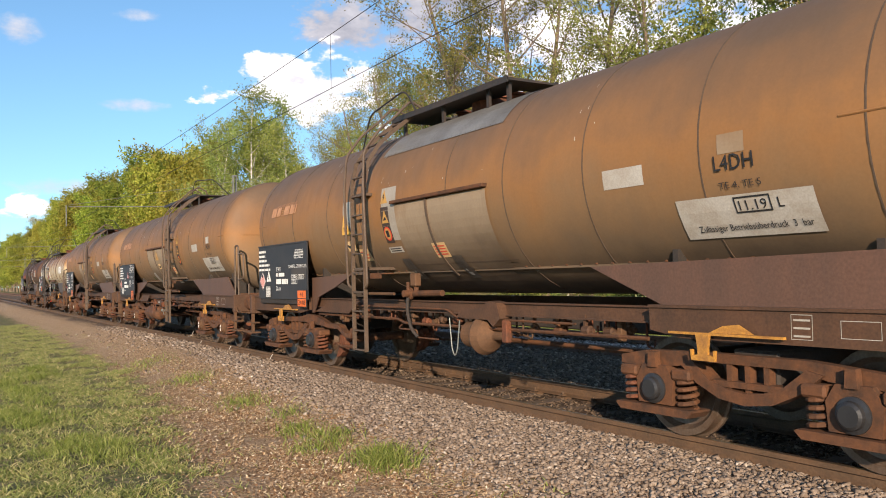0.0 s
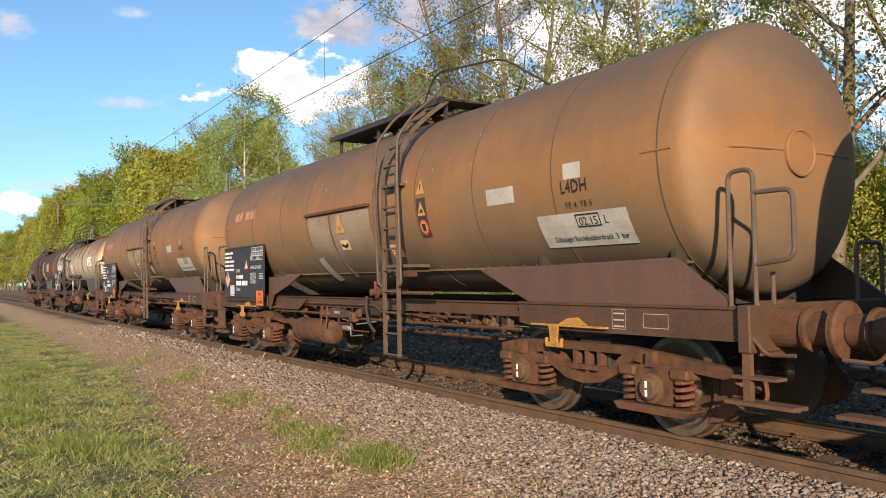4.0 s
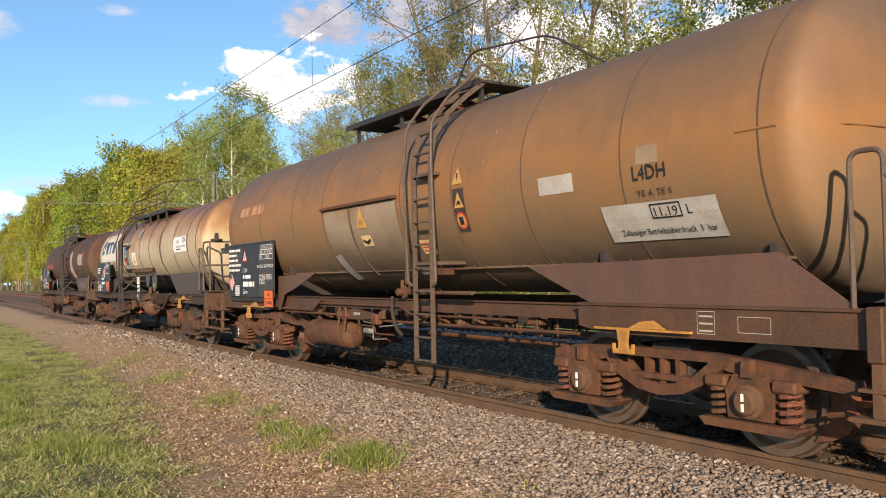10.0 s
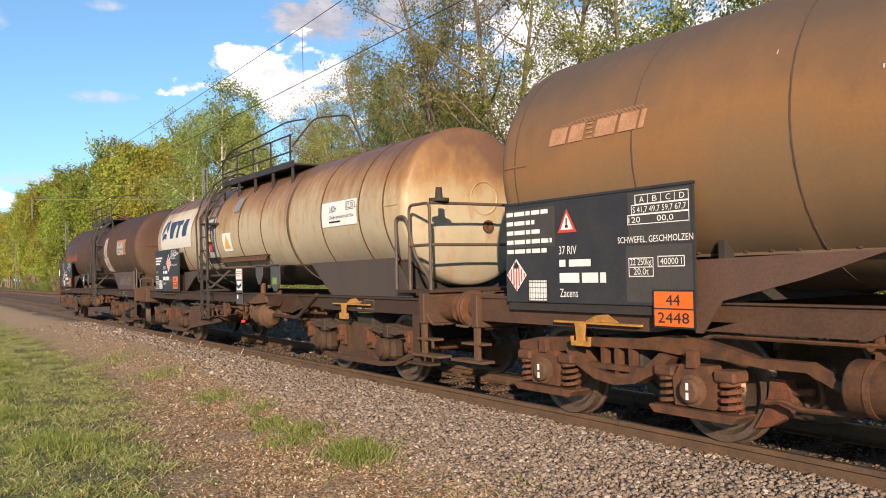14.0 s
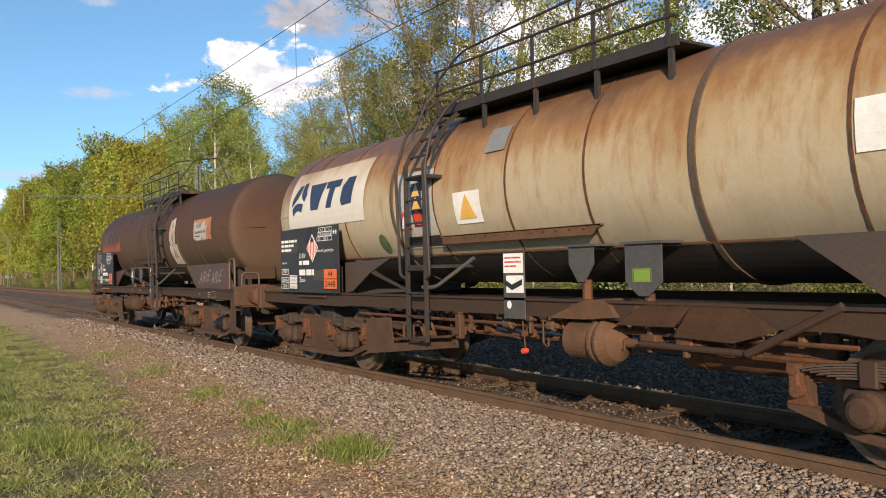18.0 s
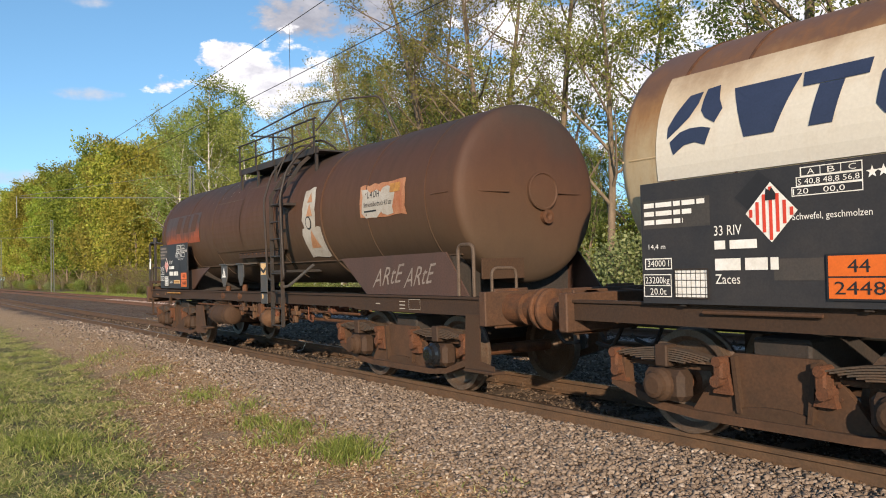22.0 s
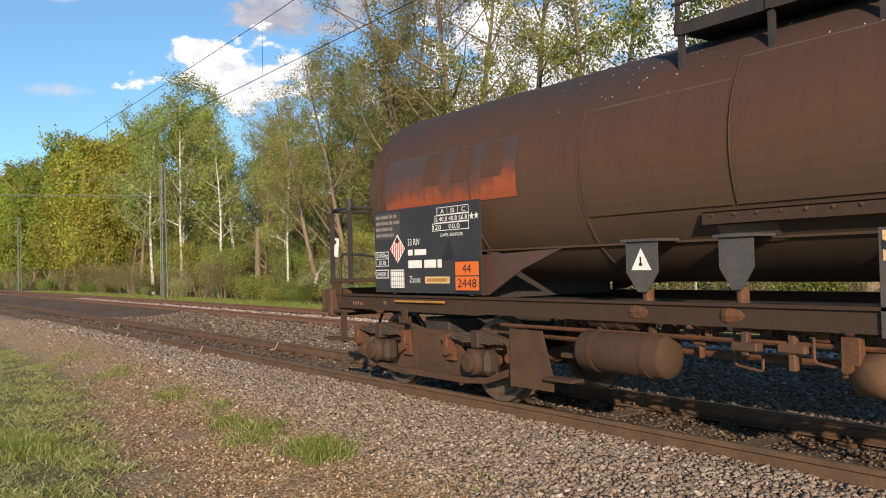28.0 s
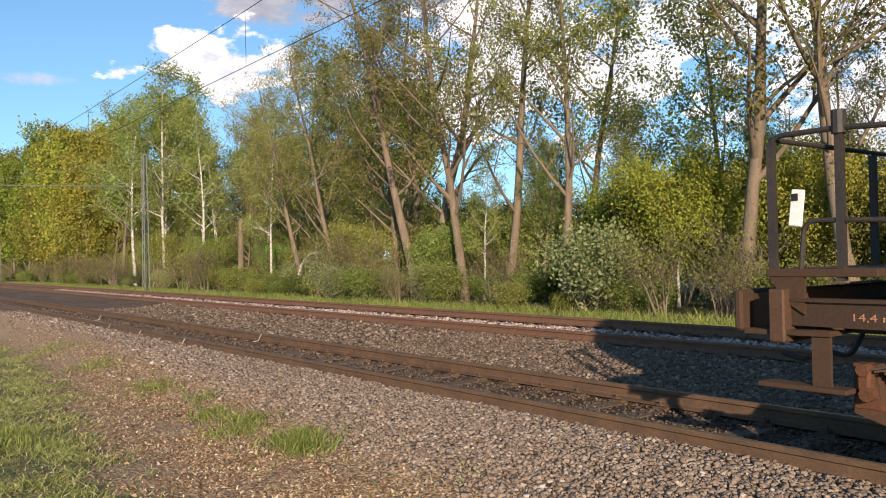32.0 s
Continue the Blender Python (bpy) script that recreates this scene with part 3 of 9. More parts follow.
def build_bed():
    rng = np.random.default_rng(3)
    stones("ballast_stones", rng, ((-8, 1.0, -2.35, -0.08, 1500, 0.0235), (-13, -8, -2.3, -0.08, 1000, 0.026), (-20, -13, -2.2, -0.08, 480, 0.032), (-34, -20, -2.0, -0.08, 150, 0.045), ), STONE, "grey-brown broken ballast stones")
    stones("six_foot_stones", rng, ((-14, 0, 1.6, 5.5, 330, 0.032), (-34, -14, 1.6, 5.5, 85, 0.05)), DIMSTONE, "grey-brown ballast stones between the two tracks, darkened for the train's shade")
    stones("oily_shaded_stones", rng, ((-12, 1, 0.08, 1.42, 300, 0.020), (-24, -12, 0.08, 1.42, 160, 0.028), (-40, -24, 0.08, 1.42, 70, 0.042)), OIL_SHADE_STONE, "dark oil-stained ballast stones between the rails, with painted under-train shade")
    stones("pale_stones", rng, ((-26, -2, 5.7, 7.0, 170, 0.036), (-60, -26, 5.7, 7.0, 50, 0.05), (-24, -2, 7.2, 8.6, 60, 0.045)), PALESTONE, "pale ballast stones between the rusty rails")
    # dead leaves and straw
    n = 74000
    x = -np.abs(rng.normal(0, 9, n)) - 4.6
    y = rng.normal(-2.85, 0.65, n) + np.clip((-6 - x) * 0.10, 0, 1.1)
    ok = (y < -1.1) & (y > -5.8) & (clump(x, y, 1.3, 4.0) + rng.normal(0, 0.25, n) > -0.35)
    x, y = x[ok], y[ok]
    n = len(x)
    a = rng.uniform(0, 6.283, n)
    s = rng.uniform(0.007, 0.028, n)
    u = np.stack([np.cos(a), np.sin(a), rng.normal(0, 0.35, n)], 1) * s[:, None]
    w = np.stack([-np.sin(a), np.cos(a), rng.normal(0, 0.35, n)], 1) * (s * rng.uniform(0.15, 0.6, n))[:, None]
    p = np.stack([x, y, level(x, y) + 0.008], 1)
    polys_mesh("dead_leaves", np.stack([p - u, p - w, p + u, p + w], 1).reshape(-1, 3), 4, STRAW, "scattered dead leaves and straw on bare earth", "dead leaves")
    # short turf, thinning out towards the track
    n = 330000
    x = -5.2 - rng.random(n) ** 1.8 * 42
    y = rng.uniform(-6.4, -1.5, n)
    edge = -3.95 + np.clip((-6 - x) * 0.13, 0, 1.5) + 0.55 * clump(x, y, 0.8, 9.0) + 0.35 * clump(x, y, 3.0, 2.0)
    full = np.clip((edge - y) / 0.55 + 0.4, 0.02, 1) * (0.10 + 0.90 * np.clip(clump(x, y, 1.7, 6.0) * 2.4 + 0.5 + 0.8 * clump(x, y, 5.0, 3.0), 0, 1))
    ok = rng.random(n) < full
    blades("turf", rng, x[ok], y[ok], 0.060, 0.0050, 0.62, BLADE, "short spring grass beside the line")
    n = 60000
    x, y = rng.uniform(-60, 26, n), rng.normal(-8.5, 4.5, n)
    ok = (y < -3.3) & (y > -24) & ((x > -5.2) | (y < -6.2) | (rng.random(n) < 0.1))
    blades("meadow_grass", rng, x[ok], y[ok], 0.06, 0.006, 0.45, BLADE, "short spring meadow grass away from the line")
    # longer green tufts
    xs, ys = [], []
    for cx, cy, r, k in [(-7.6, -2.0, 0.26, 900), (-9.0, -2.0, 0.25, 350), (-9.9, -2.05, 0.22, 260), (-12.5, -1.95, 0.3, 300), (-8.8, -2.4, 0.2, 120), (-16, -1.9, 0.4, 260), (-20, -1.8, 0.5, 260), (-10.9, -1.8, 0.2, 120)] + [(-6.5 - rng.random() * 16, rng.uniform(-5.6, -3.9), rng.uniform(0.12, 0.4), 220) for _ in range(34)]:
        xs.append(cx + rng.normal(0, r, k))
        ys.append(cy + rng.normal(0, r * 0.6, k))
    blades("grass_tufts", rng, np.concatenate(xs), np.concatenate(ys), 0.125, 0.0045, 0.4, LUSH, "longer bright green grass tufts")
    # rank grass along the foot of the wood
    n = 48000
    x, y = -rng.random(n) ** 1.3 * 110 + 2, rng.normal(11.6, 1.1, n)
    ok = (y > 9.4) & (clump(x, y, 0.6, 1.0) > -0.3)
    blades("verge_grass", rng, x[ok], y[ok], 0.34, 0.013, 0.35, LUSH, "rank grass on the verge below the wood")
    # white cable marks beside the rails
    for cx, cy in ((-22.0, 0.02), (-19.3, -0.02), (-16.45, 0.0), (-16.1, 1.52), (-26.3, 0.9)):
        bm = bmesh.new()
        tube(bm, rounded([(cx, cy - 0.045, -0.01), (cx, cy - 0.08, -0.06), (cx + 0.02, cy - 0.13, -0.15), (cx - 0.10, cy - 0.2, -0.17)], 0.04), 0.008, 6)
        tagged(new("cable_end", link_mesh("cable_end", bm, DIRTYWHITE)), "white cable end clipped to the rail", "cable", "white cable ends on the rails")
    bm = bmesh.new()
    tube(bm, rounded([(-16.95, -0.62, -0.18), (-16.9, -0.55, -0.14), (-16.6, -0.5, -0.13), (-16.4, -0.48, -0.18)], 0.05), 0.018, 6)
    tagged(new("cable_scrap", link_mesh("cable_scrap", bm, DIRTYWHITE)), "short piece of white cable lying on the ballast", "cable")


build_bed()

# ---- trees and bushes ----
def leaf_material(name, base, second, trans=0.45):
    mat = bpy.data.materials.new(name)
    mat.use_nodes = True
    n, l = mat.node_tree.nodes, mat.node_tree.links
    b = n["Principled BSDF"]
    out = n["Material Output"]
    geo = n.new("ShaderNodeNewGeometry")
    r = n.new("ShaderNodeValToRGB")
    r.color_ramp.elements[0].color, r.color_ramp.elements[1].color = (*base, 1), (*second, 1)
    l.new(geo.outputs["Random Per Island"], r.inputs["Fac"])
    oi = n.new("ShaderNodeObjectInfo")
    hs = n.new("ShaderNodeHueSaturation")
    mr = n.new("ShaderNodeMapRange")
    mr.inputs["To Min"].default_value, mr.inputs["To Max"].default_value = 0.462, 0.520
    l.new(oi.outputs["Random"], mr.inputs["Value"])
    l.new(mr.outputs["Result"], hs.inputs["Hue"])
    again = n.new("ShaderNodeMath")
    again.operation, again.inputs[1].default_value = "PINGPONG", 0.11
    l.new(oi.outputs["Random"], again.inputs[0])
    tone = n.new("ShaderNodeMapRange")
    tone.inputs["From Max"].default_value = 0.11
    tone.inputs["To Min"].default_value, tone.inputs["To Max"].default_value = 0.70, 1.22
    l.new(again.outputs[0], tone.inputs["Value"])
    l.new(tone.outputs["Result"], hs.inputs["Value"])
    l.new(r.outputs["Color"], hs.inputs["Color"])
    l.new(hs.outputs["Color"], b.inputs["Base Color"])
    b.inputs["Roughness"].default_value = 0.6
    b.inputs["Specular IOR Level"].default_value = 0.25
    tr = n.new("ShaderNodeBsdfTranslucent")
    l.new(hs.outputs["Color"], tr.inputs["Color"])
    mx = n.new("ShaderNodeMixShader")
    mx.inputs["Fac"].default_value = trans
    l.new(b.outputs["BSDF"], mx.inputs[1])
    l.new(tr.outputs["BSDF"], mx.inputs[2])
    l.new(mx.outputs["Shader"], out.inputs["Surface"])
    return mat


LEAF = leaf_material("young_green_leaves", (0.1495, 0.2127, 0.046), (0.3565, 0.3967, 0.1035))
LEAF_OLIVE = leaf_material("olive_budding_leaves", (0.165, 0.175, 0.044), (0.42, 0.42, 0.105))
LEAF_BRIGHT = leaf_material("bright_beech_leaves", (0.1904, 0.2464, 0.0336), (0.4256, 0.4368, 0.0728))
LEAF_BUSH = leaf_material("undergrowth_leaves", (0.10, 0.145, 0.03), (0.28, 0.32, 0.08))
LEAF_PALE = leaf_material("pale_blossoming_leaves", (0.19, 0.24, 0.085), (0.42, 0.43, 0.20))


def grow(rng, height, spread, trunk_r, levels=3, first=0.3, lean=0.0, droop=0.0, limbs=11, multi=1):
    """Branches of a tree as lists of (point, radius), and the tips where leaves stand."""
    lines, tips = [], []

    def limb(p, d, length, r, level):
        pts = [(p.copy(), r)]
        k = 5 if level else 9
        for i in range(k):
            d = (d + Vector(rng.normal(0, 0.10 if level else 0.045, 3)) + Vector((0, 0, 0.10 if level == 1 else (-droop if level > 1 else 0.02)))).normalized()
            p = p + d * (length / k)
            pts.append((p.copy(), max(0.006, r * (1 - (i + 1) / k * 0.86))))
        lines.append(pts)
        if level >= levels - 1:
            tips.extend(q for q, _ in pts[1:])
        if level == levels - 1 and level > 0:
            return
        m = limbs if level == 0 else int(rng.integers(6, 10))
        for j in range(m):
            f = first + (1 - first) * (j + rng.random()) / m if level == 0 else 0.25 + 0.75 * (j + rng.random()) / m
            a = min(int(f * k), k - 1)
            q = pts[a][0].lerp(pts[a + 1][0], f * k - a)
            ang = rng.uniform(0, 6.283)
            out = Vector((math.cos(ang), math.sin(ang), 0))
            if level == 0:
                dd = (out * rng.uniform(0.7, 1.0) + Vector((0, 0, rng.uniform(0.35, 0.95)))).normalized()
                ln = spread * rng.uniform(0.6, 1.0) * (1.15 - 0.65 * f)
            else:
                dd = (d * 0.8 + out * 0.75 + Vector((0, 0, rng.uniform(-0.2, 0.35)))).normalized()
                ln = length * rng.uniform(0.35, 0.6)
            limb(q, dd, ln, pts[a][1] * rng.uniform(0.35, 0.55), level + 1)

    for i in range(multi):
        ang = rng.uniform(0, 6.283)
        tilt = lean + (0.16 if multi > 1 else 0)
        limb(Vector((0.22 * math.cos(ang), 0.22 * math.sin(ang), -0.15)) if multi > 1 else Vector((0, 0, -0.15)), Vector((tilt * math.cos(ang), tilt * math.sin(ang), 1)).normalized(), height * rng.uniform(0.88, 1.0), trunk_r * rng.uniform(0.8, 1.0), 0)
    return lines, tips


def branch_mesh(name, lines, mat):
    vs, fs = [], []
    for pts in lines:
        seg = 8 if pts[0][1] > 0.09 else (5 if pts[0][1] > 0.03 else 3)
        base = len(vs)
        for i, (p, r) in enumerate(pts):
            d = (pts[min(i + 1, len(pts) - 1)][0] - pts[max(i - 1, 0)][0]).normalized()
            s = d.cross(Vector((0.31, 0.95, 0.05))).normalized()
            u = s.cross(d)
            flare = 1 + 0.5 * max(0, 1 - i / 1.0) if r > 0.1 and i == 0 else 1
            for k in range(seg):
                a = 2 * math.pi * k / seg
                vs.append(p + (s * math.cos(a) + u * math.sin(a)) * r * flare)
        for i in range(len(pts) - 1):
            for k in range(seg):
                a, b = base + i * seg + k, base + i * seg + (k + 1) % seg
                fs.append((a, b, b + seg, a + seg))
    me = bpy.data.meshes.new(name)
    me.from_pydata(vs, [], fs)
    me.polygons.foreach_set("use_smooth", [True] * len(me.polygons))
    me.materials.append(mat)
    return me


def leaves_mesh(name, rng, tips, count, size, scatter, mat, keep=1.0):
    tips = np.array([tuple(t) for t in tips])
    tips = tips[rng.random(len(tips)) < keep]
    pick = tips[rng.integers(0, len(tips), count)] + rng.normal(0, scatter, (count, 3))
    a = rng.normal(0, 1, (count, 3))
    a /= np.linalg.norm(a, axis=1)[:, None]
    b = np.cross(a, rng.normal(0, 1, (count, 3)))
    b /= np.linalg.norm(b, axis=1)[:, None]
    sz = size * rng.uniform(0.6, 1.3, (count, 1))
    a, b = a * sz, b * sz * 0.62
    v = np.stack([pick - a, pick - b * 0.9, pick + a, pick + b], 1).reshape(-1, 3)
    me = bpy.data.meshes.new(name)
    me.vertices.add(count * 4)
    me.vertices.foreach_set("co", v.ravel())
    me.loops.add(count * 4)
    me.loops.foreach_set("vertex_index", np.arange(count * 4))
    me.polygons.add(count)
    me.polygons.foreach_set("loop_start", np.arange(count) * 4)
    me.update(calc_edges=True)
    me.materials.append(mat)
    return me


def tree(name, seed, bark, leaf, label, category, leaves, size, scatter, keep=1.0, **shape):
    rng = np.random.default_rng(seed)
    lines, tips = grow(rng, **shape)
    top = empty(name)
    tagged(top, label, category)
    t = new("trunk", branch_mesh("trunk", lines, bark))
    c = new("crown", leaves_mesh("crown", rng, tips, leaves, size, scatter, leaf, keep))
    t.parent = c.parent = top
    return top


def bush(seed, leaf, label, height, radius, count, size):
    rng = np.random.default_rng(seed)
    lines, tips = grow(rng, height=height * 0.8, spread=radius, trunk_r=0.05, levels=3, first=0.08, lean=0.25, limbs=6, multi=5)
    top = empty("bush")
    tagged(top, label, "bush")
    t = new("trunk", branch_mesh("trunk", lines, BARK))
    c = new("crown", leaves_mesh("crown", rng, tips, count, size, 0.30, leaf))
    t.parent = c.parent = top
    return top


KINDS = {
    "birch": [tree("birch", 10 + i, BIRCHBARK, LEAF, "slender white-barked birch with young hanging leaves", "tree", 6800, 0.095, 0.30, keep=0.6, height=17.4, spread=4.3, trunk_r=0.17, first=0.30, droop=0.16, limbs=22) for i in range(3)],
    "oak": [tree("broadleaf_tree", 20 + i, BARK, LEAF_OLIVE, "tall bare-limbed tree just coming into olive leaf", "tree", 11500, 0.068, 0.24, keep=0.45, height=19.5, spread=7.4, trunk_r=0.28, first=0.2, lean=0.10, limbs=17, multi=1 + (i == 1)) for i in range(4)],
    "maple": [tree("broadleaf_tree", 30 + i, BARK, LEAF, "spring tree with light green young foliage", "tree", 11000, 0.085, 0.28, keep=0.5, height=17.0, spread=6.2, trunk_r=0.22, first=0.2, lean=0.05, limbs=18) for i in range(2)],
    "beech": [tree("beech", 40 + i, BARK, LEAF_BRIGHT, "dense bright yellow-green beech in new leaf", "tree", 19000, 0.185, 0.42, height=18.5, spread=7.0, trunk_r=0.22, first=0.05, limbs=30) for i in range(2)],
    "hazel": [bush(50 + i, LEAF_OLIVE if i else LEAF, "tall dense green hazel thicket at the wood's edge", 7.0, 4.0, 18000, 0.085) for i in range(2)] + [bush(55, LEAF_BRIGHT, "dense yellow-green hazel thicket with small leaves", 7.0, 4.0, 34000, 0.062)],
    "bush": [bush(60 + i, LEAF_BUSH if i < 2 else LEAF, "low green undergrowth bush beside the track", 2.2 + 0.5 * i, 1.9, 5600, 0.082) for i in range(3)],
    "pale": [bush(70, LEAF_PALE, "pale blossoming shrub among the undergrowth", 3.0, 2.0, 5200, 0.075)],
    "brush": [bush(80 + i, LEAF_OLIVE, "bare brown brushwood with few buds", 3.4, 2.2, 1100, 0.045) for i in range(2)],
}
USED = {}


def plant(kind, which, x, y, turn, scale=1.0, group=""):
    src = KINDS[kind][which % len(KINDS[kind])]
    m = pose(x, y, ground_height(x, y) - 0.02, 0, 0, turn) 
    if src.name in USED:
        ob = copy_thing(src, m)
    else:
        ob = src
        ob.matrix_basis = m
        USED[src.name] = True
    ob.scale = (scale, scale, scale)
    if group:
        ob["group"] = group
    return ob


def build_wood():
    rng = np.random.default_rng(7)
    edge = "trees along the wood's edge"
    turn = lambda: float(rng.uniform(0, 360))
    for i, (kind, x, y, s) in enumerate((
        ("birch", -77.5, 17, 1.05), ("birch", -73.5, 18.5, 0.98), ("birch", -69.3, 17, 1.05), ("birch", -60.4, 17, 0.86), ("birch", -65.0, 20, 1.0), ("birch", -48.6, 17.0, 0.66),
        ("oak", -56.5, 19.5, 0.80), ("oak", -50.0, 20.5, 0.84), ("maple", -45.5, 18.5, 0.88), ("oak", -43.7, 17.0, 0.72), ("oak", -39.7, 17.0, 0.80), ("maple", -37, 19.0, 0.92), ("oak", -35.0, 19.5, 0.9),
        ("oak", -31.9, 17.0, 1.02), ("oak", -28.6, 17.0, 0.98), ("oak", -26.1, 17.3, 0.95), ("oak", -22.3, 17.0, 0.86), ("maple", -24.0, 20.5, 0.95), ("oak", -14.7, 17.0, 1.05),
        ("oak", -11.1, 17.2, 1.0), ("maple", -18.0, 21.5, 0.85), ("oak", -6.5, 17, 1.0), ("oak", -2, 16.5, 1.0), ("maple", 3, 18, 1.0),
        ("maple", -83, 17.5, 1.12), ("beech", -90, 18.5, 0.88), ("beech", -97, 17.5, 0.84), ("beech", -105, 18.5, 0.90), ("beech", -86, 23, 0.95))):
        plant(kind, i, x, y, turn(), s, edge)
    for i in range(46):
        x = -112 - i * 9.0
        plant("beech", i, x, 17 + rng.uniform(0, 4), turn(), float(rng.uniform(0.92, 1.12)), edge)
        plant(("maple", "beech")[i % 2], i, x + 4, 22 + rng.uniform(0, 4), turn(), float(rng.uniform(1.0, 1.2)), edge)
    for i in range(36):
        x = -82 + i * 2.6
        plant(("oak", "maple", "birch", "oak")[i % 4], i + 1, x, 25 + rng.uniform(-2, 8), turn(), float(rng.uniform(0.32, 0.5) if x > -48 else rng.uniform(0.7, 0.9)), edge)
    for i, x in enumerate(np.concatenate([np.arange(-260, -98, 6.0), np.arange(-98, 8, 3.2)])):
        plant("hazel", i % 2, x + rng.uniform(-1, 1), 23.5 + rng.uniform(-3.0, 4), turn(), float(rng.uniform(0.5, 0.8)), "thicket in the wood")
    for i, x in enumerate(np.arange(-150, 10, 5.0)):
        plant("hazel", i % 2, x + rng.uniform(-1.5, 1.5), 29 + rng.uniform(-2, 5), turn(), float(rng.uniform(0.55, 0.85) if x > -55 else rng.uniform(0.9, 1.35)), "thicket in the wood")
    for i, x in enumerate(np.arange(-200, 10, 9.0)):
        plant(("maple", "beech")[i % 2], i, x + rng.uniform(-2, 2), 36 + rng.uniform(-3, 6), turn(), float(rng.uniform(0.3, 0.42) if x > -60 else rng.uniform(0.75, 1.0)), edge)
    for x, y, s in ((-21.0, 20.5, 0.8), (-18.4, 19.0, 0.85), (-15.6, 19.6, 0.95), (-12.4, 19.5, 0.8), (-7, 19, 0.9)):
        plant("hazel", 2, x, y, x * 40, s, "thicket in the wood")
    for i, x in enumerate(np.arange(-200, 6, 0.95)):
        k = ("bush", "bush", "bush", "brush", "pale", "brush", "bush", "bush")[int(rng.integers(0, 8))]
        if x < -100 and i % 2:
            continue
        plant(k, int(rng.integers(0, 3)), x + rng.uniform(-0.6, 0.6), 15.6 + rng.uniform(-2.2, 3.4), turn(), float(rng.uniform(0.25, 0.62) * (1.9 if k == "brush" else 1.0)), "undergrowth beside the track")
    for i, x in enumerate(np.arange(-96, 4, 2.3)):
        plant(("maple", "birch", "oak", "maple")[int(rng.integers(0, 4))], i, x + rng.uniform(-0.8, 0.8), 19.5 + rng.uniform(-1.5, 2.5), turn(), float(rng.uniform(0.26, 0.5)), edge)
    for i, x in enumerate(np.arange(-95, 2, 3.6)):
        plant("hazel", i % 2, x + rng.uniform(-1, 1), 18.6 + rng.uniform(-1.2, 1.8), turn(), float(rng.uniform(0.4, 0.72)), "thicket in the wood")
    plant("pale", 0, -19.6, 15.4, 30, 1.0, "undergrowth beside the track")
    plant("pale", 0, -38.5, 15.4, 130, 0.8, "undergrowth beside the track")
    # broken birch stub and dead bough
    bm = bmesh.new()
    cyl(bm, (-53.3, 17.0, -0.5), (-53.1, 17.0, 4.6), 0.22, 10, 0.15)
    tagged(new("tree_stub", link_mesh("tree_stub", bm, BARK)), "snapped-off dead tree stub", "tree stump")
    bm = bmesh.new()
    tube(bm, [(-41.2, 15.0, 0.0), (-40.4, 15.0, 1.3), (-39.4, 15.0, 1.9), (-38.6, 15.1, 2.0)], 0.07, 6)
    tagged(new("dead_bough", link_mesh("dead_bough", bm, BIRCHBARK)), "pale dead bough leaning in the undergrowth", "branch")


build_wood()


# ---- a shed behind the trees ----
def build_shed():
    top = empty("shed", pose(-34.2, 29.0, -0.4))
    tagged(top, "small brick shed with a blue tarpaulin behind the trees", "shed")
    bm = bmesh.new()
    box(bm, -1.6, 1.6, -1.2, 1.2, 0, 2.0)
    part("wall", bm, material("red_brick_shed", (0.16, 0.075, 0.05), 0.85, 0, 0.3, 3, 30, 0.3), top)
    bm = bmesh.new()
    slab(bm, [(-1.9, 1.95), (0, 2.7), (1.9, 1.95), (1.9, 2.05), (0, 2.82), (-1.9, 2.05)], -1.4, 1.4)
    part("roof", bm, RUST_RED, top)
    bm = bmesh.new()
    box(bm, 0.4, 2.6, -1.45, -1.3, 0.9, 2.0, 0.03)
    part("tarpaulin", bm, material("blue_tarpaulin", (0.05, 0.08, 0.15), 0.6, 0, 0.2, 3, 30, 0.2), top)


build_shed()


